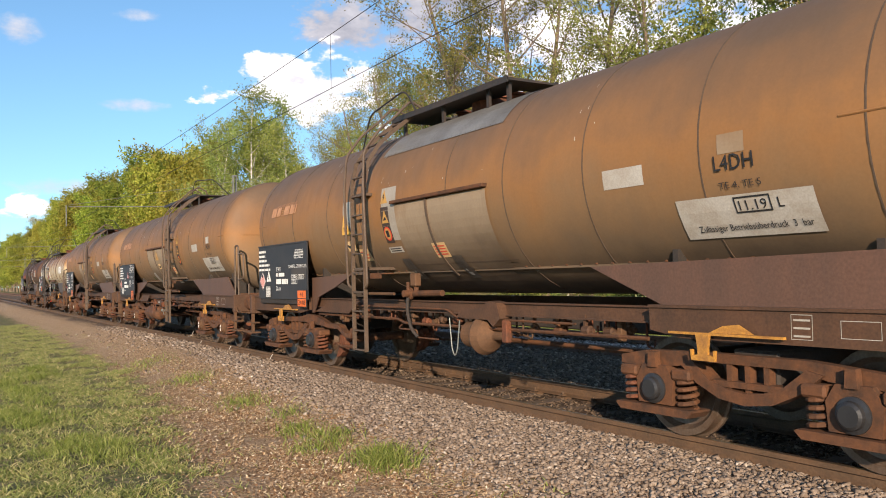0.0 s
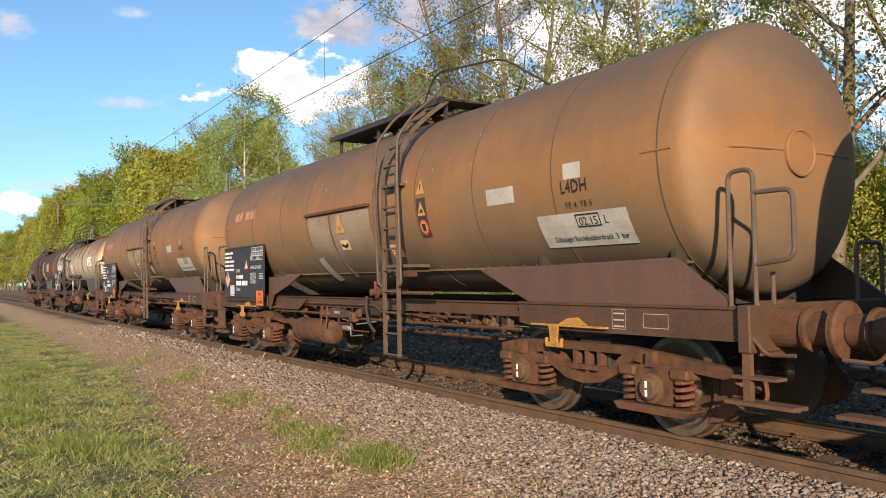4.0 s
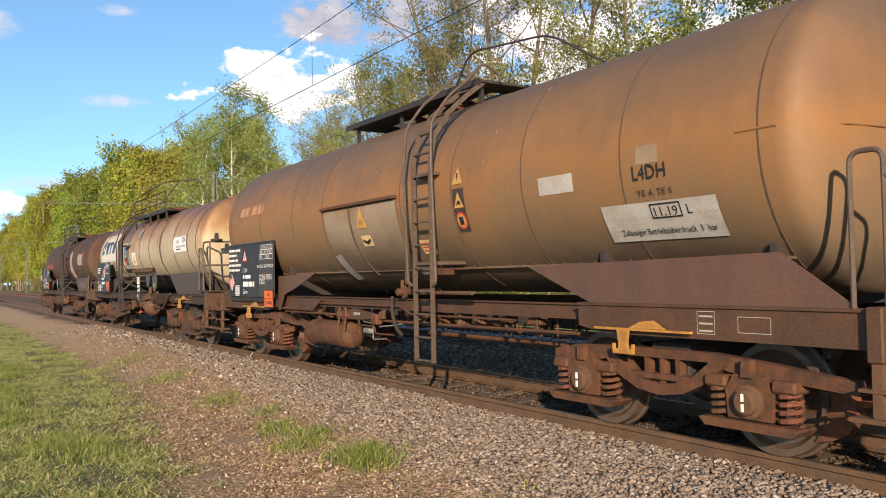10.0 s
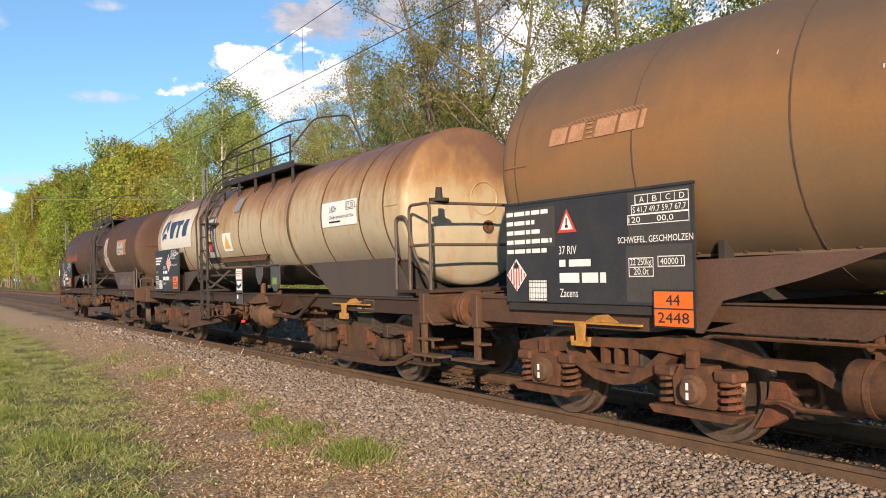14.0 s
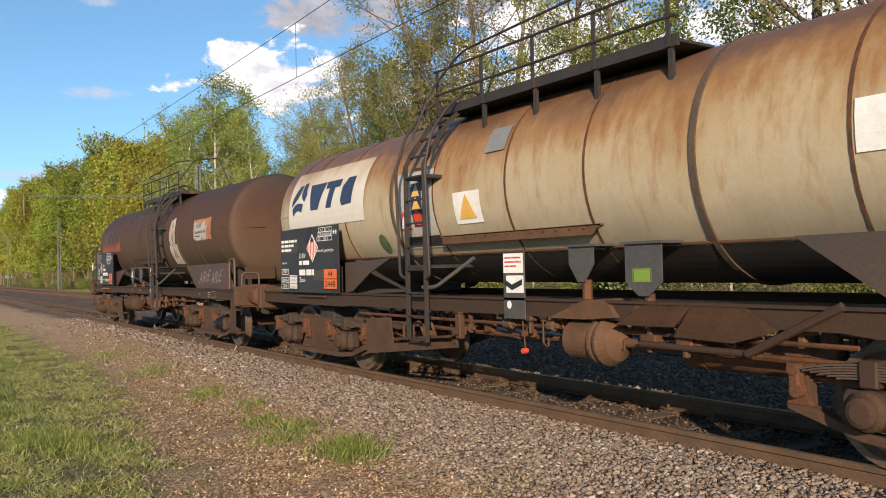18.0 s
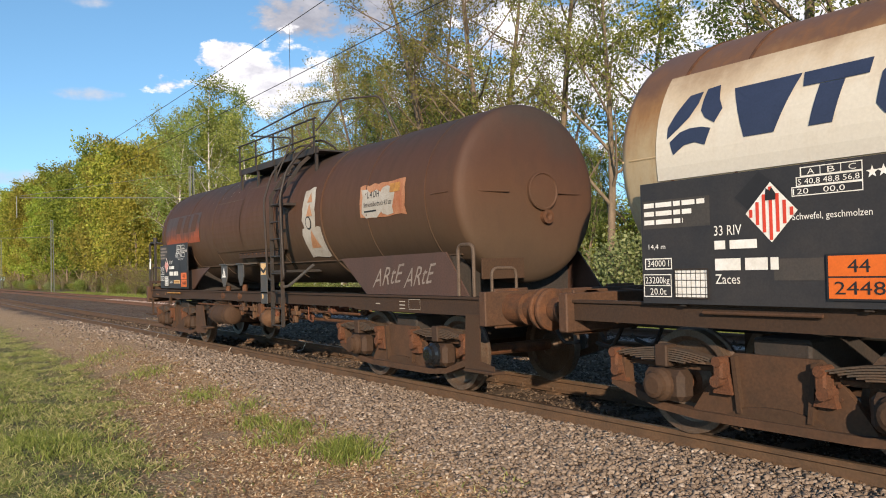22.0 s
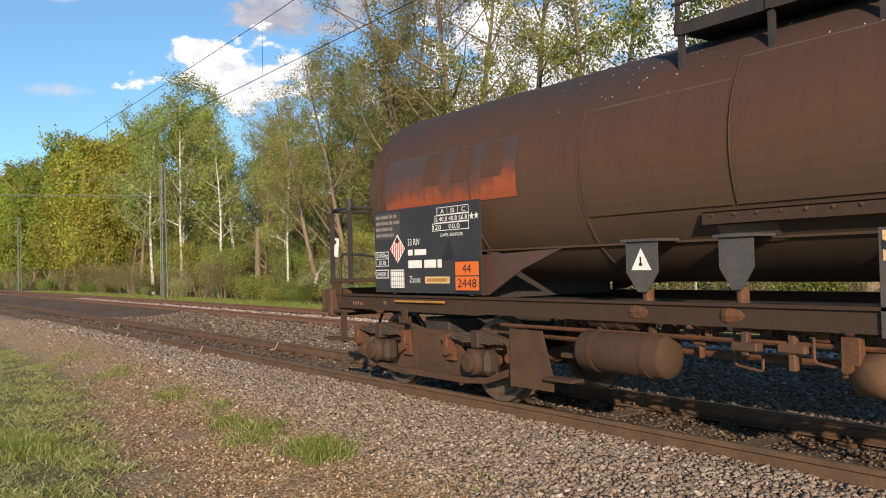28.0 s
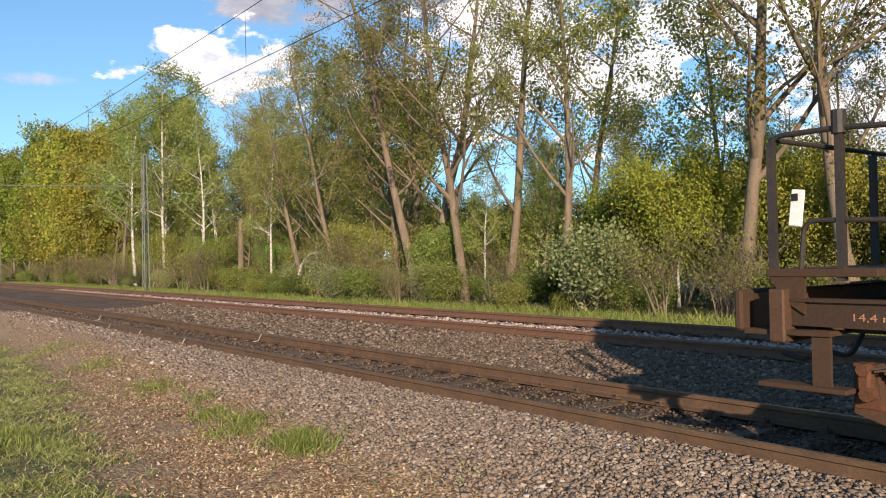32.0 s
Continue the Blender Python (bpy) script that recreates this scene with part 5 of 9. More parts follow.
def coil_bogie(wagon, bx, caps):
    """Cast bogie with fish-belly side frames, coil springs and round axle-box covers."""
    bm = bmesh.new()
    box(bm, bx - 0.22, bx + 0.22, -0.98, 0.98, 0.55, 0.86, 0.02)
    bogie = part("bogie", bm, DARK, wagon, "coil-sprung cast bogie caked in brown brake dust")
    bm = bmesh.new()
    box(bm, bx - 1.35, bx - 1.27, -0.98, 0.98, 0.62, 0.74, 0.01)
    part("end_beam", bm, DARK, bogie)
    for s in (-1, 1):
        y0, y1 = (s * 1.10, s * 1.0) if s < 0 else (1.0, 1.10)
        bm = bmesh.new()
        if bx < 0:
            top = [(-1.42, 0.66), (-1.42, 0.74), (-1.1, 0.80), (-0.55, 0.83), (0.3, 0.86), (0.67, 0.915), (0.98, 0.895), (1.28, 0.835), (1.5, 0.775), (1.96, 0.775), (2.22, 0.65), (2.36, 0.64), (2.45, 0.735), (2.51, 0.71), (2.42, 0.57), (2.2, 0.58), (1.94, 0.70), (1.6, 0.70), (1.2, 0.735), (0.72, 0.75), (0.5, 0.77), (-0.5, 0.75), (-0.72, 0.68), (-1.1, 0.66)]
        else:
            top = [(-1.42, 0.66), (-1.42, 0.74), (-1.1, 0.80), (-0.55, 0.82), (0.55, 0.82), (1.09, 0.775), (1.45, 0.735), (1.8, 0.70), (1.83, 0.60), (1.45, 0.63), (1.2, 0.65), (0.72, 0.68), (0.5, 0.74), (-0.5, 0.74), (-0.72, 0.68), (-1.1, 0.66)]
        slab(bm, [(bx + x, z) for x, z in top], y0, y1)
        belly = [(-0.66, 0.70), (-0.50, 0.56), (-0.26, 0.45), (0, 0.415), (0.26, 0.45), (0.50, 0.56), (0.70, 0.72), (0.56, 0.75), (0.36, 0.60), (0.18, 0.535), (0, 0.515), (-0.18, 0.535), (-0.36, 0.60), (-0.54, 0.75)]
        slab(bm, [(bx + x, z) for x, z in belly], y0 - 0.03, y1 + 0.03)
        for x in (-0.2, -0.02, 0.16):
            slab(bm, [(bx + x, 0.50), (bx + x + 0.05, 0.50), (bx + x + 0.05, 0.76), (bx + x, 0.76)], y0 + 0.01, y1 - 0.01)
        slab(bm, [(bx - 0.33, 0.55), (bx + 0.35, 0.55), (bx + 0.35, 0.60), (bx - 0.33, 0.60)], y0 - 0.015, y1)
        part("side_frame", bm, RUST, bogie)
        for e in (-1, 1):
            x = bx + e * 0.95
            bm = bmesh.new()
            slab(bm, [(x - 0.20, 0.33), (x + 0.20, 0.33), (x + 0.22, 0.55), (x + 0.14, 0.68), (x - 0.14, 0.68), (x - 0.22, 0.55)], s * 1.16 if s < 0 else 0.98, -0.98 if s < 0 else 1.16)
            slab(bm, [(x - 0.46, 0.30), (x - 0.40, 0.245), (x + 0.40, 0.245), (x + 0.46, 0.30), (x + 0.44, 0.315), (x - 0.44, 0.315)], s * 1.2 if s < 0 else 0.96, -0.96 if s < 0 else 1.2)
            slab(bm, [(x - 0.05, 0.66), (x + 0.05, 0.66), (x + 0.04, 0.80), (x - 0.04, 0.80)], s * 1.19 if s < 0 else 1.12, -1.12 if s < 0 else 1.19)
            bxo = part("axle_box", bm, RUST, bogie)
            bm = bmesh.new()
            turned(bm, (x, s * 1.15, 0.47), (0, s, 0), [(0, 0.135), (0.03, 0.135), (0.04, 0.105), (0.075, 0.10), (0.09, 0.078), (0.09, 0.0)], 20)
            part("axle_cap", bm, HUBBLACK if caps == "black" else MUD, bogie)
            if caps != "black":
                bm = bmesh.new()
                box(bm, x - 0.012, x + 0.012, s * 1.246 if s < 0 else 1.24, s * 1.24 if s < 0 else 1.246, 0.40, 0.46)
                box(bm, x - 0.012, x + 0.012, s * 1.246 if s < 0 else 1.24, s * 1.24 if s < 0 else 1.246, 0.48, 0.54)
                part("reflective_stripe", bm, WHITE, bogie)
            for f in (-1, 1):
                bm = bmesh.new()
                coil(bm, x + f * 0.315, s * 1.08, 0.31, 0.56, 0.082, 0.021)
                part("coil_spring", bm, RUST_RED if (e * f > 0) else RUST, bogie)
                bm = bmesh.new()
                box(bm, x + f * 0.315 - 0.105, x + f * 0.315 + 0.105, s * 1.08 - 0.10, s * 1.08 + 0.10, 0.56, 0.66, 0.02)
                part("spring_seat", bm, RUST, bogie)
        bm = bmesh.new()
        slab(bm, [(bx + 1.30, 0.17), (bx + 1.44, 0.20), (bx + 1.58, 0.28), (bx + 1.65, 0.42), (bx + 1.60, 0.59), (bx + 1.46, 0.60), (bx + 1.44, 0.46), (bx + 1.40, 0.33)], s * 0.79 - 0.055, s * 0.79 + 0.055)
        cyl(bm, (bx + 1.58, s * 0.79, 0.49), (bx + 1.80, s * 0.79, 0.51), 0.03, 8)
        tube(bm, rounded([(bx + 1.78, s * 0.79, 0.66), (bx + 1.86, s * 0.79, 0.60), (bx + 1.88, s * 0.79, 0.45), (bx + 1.80, s * 0.79, 0.36)], 0.05), 0.02, 6)
        part("brake_block", bm, RUST_RED, bogie)
        bm = bmesh.new()
        tube(bm, rounded([(bx + 1.5, s * 0.98, 0.42), (bx + 1.66, s * 0.98, 0.45), (bx + 1.8, s * 0.98, 0.40), (bx + 2.3, s * 0.98, 0.42)], 0.06), 0.022, 6)
        part("brake_rod", bm, RUST, bogie)
    return bogie


def leaf_spring(bm, x, y, z):
    for i in range(6):
        half, k = 0.56 - i * 0.065, z - i * 0.019
        pts = [(x + half * t, k - 0.075 * (half * t / 0.56) ** 2) for t in np.linspace(-1, 1, 9)]
        slab(bm, [(a, b) for a, b in pts] + [(a, b - 0.014) for a, b in pts[::-1]], y - 0.055, y + 0.055)
    return bm


def plate_bogie(wagon, bx, sensor=False):
    """Pressed-plate bogie with leaf springs over round axle boxes."""
    bm = bmesh.new()
    box(bm, bx - 0.25, bx + 0.25, -0.95, 0.95, 0.5, 0.9, 0.02)
    bogie = part("bogie", bm, DARK, wagon, "leaf-sprung pressed-plate bogie with orange rust")
    for s in (-1, 1):
        ya, yb = (-1.04, -0.98) if s < 0 else (0.98, 1.04)
        bm = bmesh.new()
        yp = (-1.03, -0.98) if s < 0 else (0.98, 1.03)
        slab(bm, [(bx + x, z) for x, z in ((-0.44, 0.70), (-0.36, 0.77), (0.36, 0.77), (0.44, 0.70), (0.62, 0.50), (0.80, 0.25), (-0.80, 0.25), (-0.62, 0.50))], *yp)
        part("side_plate", bm, BOGIEPLATE, bogie)
        bm = bmesh.new()
        slab(bm, [(bx + x, z) for x, z in ((-0.46, 0.26), (-0.30, 0.34), (-0.12, 0.37), (0.12, 0.37), (0.30, 0.34), (0.46, 0.26))], ya - 0.02, ya + 0.02)
        part("frame_gusset", bm, MUD_DARK, bogie)
        bm = bmesh.new()
        slab(bm, [(bx + x, z) for x, z in ((-1.66, 0.40), (-1.66, 0.74), (-1.50, 0.74), (-1.48, 0.43), (-1.1, 0.30), (-0.7, 0.27), (0.7, 0.27), (1.1, 0.30), (1.48, 0.43), (1.50, 0.74), (1.66, 0.74), (1.66, 0.40), (1.1, 0.235), (0.7, 0.20), (-0.7, 0.20), (-1.1, 0.235))], ya - 0.05, yb)
        slab(bm, [(bx - 1.55, 0.60), (bx - 1.55, 0.64), (bx + 1.55, 0.64), (bx + 1.55, 0.60)], ya + 0.03, yb + 0.05)
        part("side_frame", bm, BOGIEPLATE, bogie)
        yo = -1.03 if s < 0 else 1.03
        for x in (-0.30, 0.30):
            bm = bmesh.new()
            slab(bm, [(bx + x - 0.02, 0.30), (bx + x + 0.02, 0.30), (bx + x * 1.15 + 0.02, 0.75), (bx + x * 1.15 - 0.02, 0.75)], min(yo, yo + s * 0.05), max(yo, yo + s * 0.05))
            part("frame_rib", bm, MUD_DARK, bogie)
        bm = bmesh.new()
        for x in (-0.52, -0.42, 0.42, 0.52):
            for z in (0.50, 0.60, 0.68):
                cyl(bm, (bx + x, yo, z), (bx + x, yo + s * 0.018, z), 0.016, 6)
        tagged(part("frame_bolt", bm, RUST, bogie), kind="stuff")
        for e in (-1, 1):
            x = bx + e * 1.0
            bm = bmesh.new()
            leaf_spring(bm, x, s * 1.10, 0.785)
            part("leaf_spring", bm, LEAFSTEEL, bogie)
            bm = bmesh.new()
            box(bm, x - 0.065, x + 0.065, s * 1.10 - 0.075, s * 1.10 + 0.075, 0.62, 0.81, 0.012)
            part("spring_buckle", bm, FRAME_DARK, bogie)
            bm = bmesh.new()
            box(bm, x - 0.22, x + 0.22, s * 1.08 - 0.10, s * 1.08 + 0.10, 0.33, 0.60, 0.05)
            part("axle_box", bm, FRAME_DARK, bogie)
            bm = bmesh.new()
            turned(bm, (x, s * 1.16, 0.47), (0, s, 0), [(0, 0.145), (0.05, 0.14), (0.08, 0.11), (0.12, 0.105), (0.135, 0.07), (0.135, 0)], 18)
            odd = sensor and s < 0 and e > 0
            part("axle_cap", bm, GLOSSBLACK if odd else MUD_DARK, bogie, "glossy black axle-end sensor housing" if odd else "")
            for f in (-1, 1):
                bm = bmesh.new()
                xx = x + f * 0.565
                cyl(bm, (xx, s * 1.02, 0.705), (xx, s * 1.18, 0.705), 0.042, 10)
                box(bm, xx - 0.045, xx + 0.045, s * 1.10 - 0.065, s * 1.10 + 0.065, 0.56, 0.72, 0.018)
                cyl(bm, (xx - f * 0.02, s * 1.0, 0.545), (xx - f * 0.02, s * 1.17, 0.545), 0.05, 10)
                slab(bm, [(xx - 0.09, 0.44), (xx + 0.09, 0.44), (xx + 0.05, 0.60), (xx - 0.05, 0.60)], s * 1.07 - 0.03, s * 1.07 + 0.03)
                part("spring_shackle", bm, SHACKLE, bogie)
    return bogie


# ---- end gear ----
def square_buffers(wagon, e, z=1.07):
    """Buffers with wide rectangular heads and a step plate below them."""
    for s in (-1, 1):
        bm = bmesh.new()
        box(bm, min(e * 7.36, e * 7.43), max(e * 7.36, e * 7.43), s * 0.875 - 0.30, s * 0.875 + 0.30, z - 0.155, z + 0.155, 0.02)
        slab(bm, [(e * 7.36, z + 0.12), (e * 7.10, z + 0.17), (e * 7.10, z - 0.17), (e * 7.36, z - 0.12)], s * 0.875 - 0.15, s * 0.875 + 0.15)
        buf = part("buffer", bm, MUD_DARK, wagon, "rectangular buffer head on a boxy housing")
        bm = bmesh.new()
        slab(bm, [(e * 7.30, z - 0.16), (e * 7.30, z - 0.125), (e * 6.66, z - 0.115), (e * 6.66, z - 0.15)], s * 1.14 - 0.10, s * 1.14 + 0.10)
        part("buffer_step", bm, MUD_DARK, buf)


def buffer_pair(wagon, e, z=1.05, square=False):
    if square:
        square_buffers(wagon, e)
    for s in (() if square else (-1, 1)):
        bm = bmesh.new()
        turned(bm, (e * 7.05, s * 0.875, z), (e, 0, 0), [(-0.02, 0.22), (0.02, 0.22), (0.03, 0.165), (0.30, 0.155), (0.31, 0.18), (0.34, 0.18), (0.345, 0.13), (0.52, 0.125), (0.53, 0.10), (0.545, 0.20), (0.56, 0.225), (0.59, 0.225), (0.60, 0.205), (0.615, 0.0)], 24)
        buf = part("buffer", bm, RUST, wagon)
        bm = bmesh.new()
        box(bm, e * 7.05 - 0.02, e * 7.05 + 0.02, s * 0.875 - 0.24, s * 0.875 + 0.24, z - 0.22, z + 0.22, 0.01)
        part("buffer_plate", bm, FRAME, wagon)
    bm = bmesh.new()
    tube(bm, rounded([(e * 7.0, 0, 1.0), (e * 7.25, 0, 1.0), (e * 7.36, 0, 0.98), (e * 7.38, 0, 0.86), (e * 7.28, 0, 0.84)], 0.08), 0.045, 8)
    part("coupling_hook", bm, DARK, wagon)
    for k in range(2):
        bm = bmesh.new()
        tube(bm, rounded([(e * (7.1 + 0.03 * k), -0.33 + 0.66 * (k == 1), 0.92), (e * 7.3, -0.33 + 0.66 * (k == 1), 0.62 - 0.04 * k), (e * 7.55, -0.3 + 0.6 * (k == 1), 0.66)], 0.1), 0.022, 6)
        part("brake_hose", bm, DARK, wagon)


def hoop_rail(wagon, pts, r=0.017, mat=None, name="handrail", bend=0.09):
    bm = bmesh.new()
    tube(bm, rounded(pts, bend, 5), r, 8)
    return part(name, bm, mat or LADDER, wagon)


def ladder(wagon, x, barrel, foot, top_z, y=-1.40, wide=0.40, arch=True, dark=False):
    """Rungs between two flat stringers that bend over the shoulder of the tank to the walkway."""
    mat = WALK if dark else LADDER
    r, zc = barrel.r, barrel.zc
    side = [(y, foot), (y, zc + 0.35)]
    for a in (28, 42, 56):
        rr = r + 0.16
        side.append((-rr * math.cos(radians(a)) - 0.05, zc + rr * math.sin(radians(a))))
    side.append((-0.55, top_z))
    bm = bmesh.new()
    lad = None
    for e in (-1, 1):
        b2 = bmesh.new()
        xx = x + e * wide / 2
        loops = []
        for i, (ya, za) in enumerate(side):
            p, q = side[max(i - 1, 0)], side[min(i + 1, len(side) - 1)]
            d = Vector((0, q[0] - p[0], q[1] - p[1])).normalized()
            nrm = Vector((0, -d.z, d.y))
            loops.append([b2.verts.new(Vector((xx + dx, ya, za)) + nrm * k) for dx, k in ((-0.009, -0.03), (-0.009, 0.03), (0.009, 0.03), (0.009, -0.03))])
        for u, v in zip(loops, loops[1:]):
            for i in range(4):
                b2.faces.new((u[i], u[(i + 1) % 4], v[(i + 1) % 4], v[i]))
        b2.faces.new(loops[0][::-1])
        b2.faces.new(loops[-1])
        if lad is None:
            lad = part("ladder", b2, mat, wagon)
        else:
            part("stringer", b2, mat, lad)
    bm.free()
    total = [0.0]
    for a, b in zip(side, side[1:]):
        total.append(total[-1] + math.hypot(b[0] - a[0], b[1] - a[1]))
    d = 0.02
    while d < total[-1] - 0.1:
        k = max(i for i in range(len(total)) if total[i] <= d)
        f = (d - total[k]) / (total[k + 1] - total[k])
        yy, zz = side[k][0] + (side[k + 1][0] - side[k][0]) * f, side[k][1] + (side[k + 1][1] - side[k][1]) * f
        b2 = bmesh.new()
        box(b2, x - wide / 2, x + wide / 2, yy - 0.025, yy + 0.025, zz - 0.009, zz + 0.011)
        part("rung", b2, mat, lad)
        d += 0.285
    if arch:
        for e in (-1, 1):
            xx = x + e * (wide / 2 + 0.13)
            rr = r + 0.34
            pts = [(x + e * wide / 2, y, 1.38), (xx, y - 0.03, 1.42), (xx, y - 0.07, zc + 0.3)] + [(xx - e * 0.03, -rr * math.cos(radians(a)) - 0.03, zc + rr * math.sin(radians(a))) for a in (30, 45, 58)] + [(xx - e * 0.06, -0.62, top_z + 0.22), (xx - e * 0.06, -0.38, top_z + 0.10), (xx - e * 0.06, -0.35, top_z)]
            b2 = bmesh.new()
            tube(b2, rounded(pts, 0.1, 3), 0.019, 8)
            part("ladder_handrail", b2, mat, lad)
        for z in (zc - 0.9, zc + 0.2):
            b2 = bmesh.new()
            box(b2, x - wide / 2 - 0.02, x + wide / 2 + 0.02, y + 0.0, -math.sqrt(max(0.05, r * r - (z - zc) ** 2)) + 0.01, z - 0.02, z + 0.02)
            part("ladder_bracket", b2, mat, lad)
    return lad


def underframe_common(wagon, steps=True, square_tail=False):
    bm = bmesh.new()
    box(bm, -7.0, 7.0, -0.28, 0.28, 0.86, 1.12, 0.015)
    part("centre_sill", bm, DARK, wagon)
    for e in (-1, 1):
        bm = bmesh.new()
        box(bm, e * 7.03 - 0.06, e * 7.03 + 0.06, -1.27, 1.27, 0.86, 1.24, 0.012)
        part("headstock", bm, FRAME, wagon)
        buffer_pair(wagon, e, square=square_tail and e < 0)
        if steps and e > 0 or steps == "both":
            bm = bmesh.new()
            box(bm, e * 7.03 - 0.035, e * 7.03 + 0.035, -1.25, -1.20, 0.48, 1.05)
            box(bm, e * 7.16 - 0.31, e * 7.16 + 0.31, -1.30, -1.12, 0.46, 0.49)
            box(bm, e * 7.10 - 0.2, e * 7.10 + 0.2, -1.26, -1.12, 0.66, 0.685)
            tube(bm, rounded([(e * 7.08, -1.22, 0.98), (e * 7.2, -1.22, 0.86), (e * 7.45, -1.22, 0.87)], 0.05), 0.016, 6)
            part("step", bm, MUD, wagon)


def yellow_handle(wagon, x, z=0.99, y=-1.24):
    bm = bmesh.new()
    box(bm, x - 0.52, x + 0.62, y - 0.02, y + 0.02, z - 0.008, z + 0.012)
    part("changeover_bar", bm, YELLOW, wagon)
    bm = bmesh.new()
    slab(bm, [(x - 0.14 + a, z - b) for a, b in ((-0.07, 0.0), (0.07, 0.0), (0.05, 0.12), (0.05, 0.17), (0.11, 0.18), (0.11, 0.13), (0.13, 0.13), (0.12, 0.22), (-0.12, 0.22), (-0.13, 0.13), (-0.11, 0.13), (-0.11, 0.18), (-0.05, 0.17), (-0.05, 0.12))], y - 0.035, y - 0.005)
    part("changeover_bracket", bm, YELLOW, wagon)
    bm = bmesh.new()
    slab(bm, [(x - 0.1, z + 0.012), (x + 0.05, z + 0.075), (x + 0.2, z + 0.09), (x + 0.34, z + 0.015)], y + 0.0, y + 0.015)
    part("changeover_plate", bm, YELLOW, wagon)


def vessel(wagon, name, x0, x1, y, z, r, mat=None):
    bm = bmesh.new()
    turned(bm, (x0, y, z), (1, 0, 0), [(-0.05, 0), (-0.035, r * 0.6), (0, r * 0.96), (0.02, r), (x1 - x0 - 0.02, r), (x1 - x0, r * 0.96), (x1 - x0 + 0.035, r * 0.6), (x1 - x0 + 0.05, 0)], 24)
    v = part(name, bm, mat or RUST, wagon, smooth=True)
    for x in (x0 + 0.18, x1 - 0.18):
        bm = bmesh.new()
        turned(bm, (x - 0.025, y, z), (1, 0, 0), [(0, r + 0.008), (0.05, r + 0.008)], 24)
        box(bm, x - 0.02, x + 0.02, y - 0.03, y + 0.03, z + r, 1.06)
        part("strap", bm, mat or RUST, v)
    return v


def pipe(wagon, pts, r=0.018, mat=None, name="pipe"):
    bm = bmesh.new()
    tube(bm, rounded(pts, 0.07, 3), r, 6)
    return part(name, bm, mat or RUST, wagon)


def valve(wagon, x, y, z, red=False):
    bm = bmesh.new()
    turned(bm, (x, y + 0.06, z), (0, -1, 0), [(0, 0.06), (0.02, 0.09), (0.05, 0.09), (0.06, 0.05), (0.14, 0.05), (0.15, 0.0)], 12)
    box(bm, x - 0.10, x + 0.03, y - 0.03, y + 0.03, z - 0.04, z + 0.04, 0.012)
    cyl(bm, (x, y, z + 0.04), (x, y, z + 0.16), 0.025, 8)
    v = part("valve", bm, RUST, wagon)
    if red:
        bm = bmesh.new()
        box(bm, x - 0.13, x - 0.03, y - 0.04, y + 0.0, z + 0.05, z + 0.075, 0.006)
        part("valve_handle", bm, RED, v)
    return v


def clutter(wagon, seed, x0, x1, y=-0.98, z0=0.72, z1=1.0):
    """Brackets, rods and fittings that hang under the frame."""
    rng = np.random.default_rng(seed)
    x = x0
    while x < x1:
        bm = bmesh.new()
        kind = rng.integers(0, 4)
        w, h = rng.uniform(0.05, 0.14), rng.uniform(0.08, 0.2)
        yy = y + rng.uniform(-0.05, 0.25)
        if kind == 0:
            box(bm, x, x + w, yy - 0.04, yy + 0.04, z1 - h, z1 + 0.1, 0.01)
            cyl(bm, (x + w / 2, yy - 0.05, z1 - h * 0.6), (x + w / 2, yy - 0.10, z1 - h * 0.6), 0.035, 10)
        elif kind == 1:
            tube(bm, rounded([(x, yy, z1 + 0.1), (x, yy, z1 - h), (x + w * 2, yy - 0.03, z1 - h - 0.03), (x + w * 2, yy - 0.03, z1 - h + 0.07)], 0.04), 0.012, 6)
        elif kind == 2:
            box(bm, x, x + w * 1.8, yy - 0.05, yy + 0.05, z1 - 0.05, z1 + 0.02, 0.012)
            box(bm, x + w * 0.6, x + w * 1.1, yy - 0.03, yy + 0.03, z1 - h, z1 + 0.1, 0.01)
        else:
            turned(bm, (x, yy, z1 - h * 0.5), (1, 0, 0), [(0, 0.02), (0.01, 0.05), (w, 0.055), (w + 0.01, 0.03), (w + 0.05, 0.025)], 10)
            box(bm, x + 0.02, x + 0.05, yy - 0.02, yy + 0.02, z1 - h * 0.5, z1 + 0.1)
        part("fitting", bm, (RUST, FRAME, RUST_RED, MUD)[int(rng.integers(0, 4))], wagon)
        x += rng.uniform(0.14, 0.34)


def hazard_plate(wagon, x0, x1, z0, z1, y):
    bm = bmesh.new()
    box(bm, x0 - 0.015, x1 + 0.015, y, y + 0.012, z0 - 0.015, z1 + 0.015)
    pl = part("hazard_plate", bm, INK, wagon, "orange hazard plate with black numbers")
    zm = (z0 + z1) / 2
    bm = bmesh.new()
    flat(bm, x0, x1, zm + 0.006, z1, y - 0.004)
    flat(bm, x0, x1, z0, zm - 0.006, y - 0.004)
    part("orange_face", bm, ORANGE, pl)
    h = (z1 - z0) * 0.30
    bm = bmesh.new()
    write_flat(bm, "44", x0 + (x1 - x0) * 0.32, zm + (z1 - z0) * 0.11, h, y - 0.008, (x1 - x0) * 0.36)
    write_flat(bm, "2448", x0 + (x1 - x0) * 0.10, z0 + (z1 - z0) * 0.10, h, y - 0.008, (x1 - x0) * 0.80)
    tagged(part("number_line", bm, INK, pl), kind="stuff")
    return pl


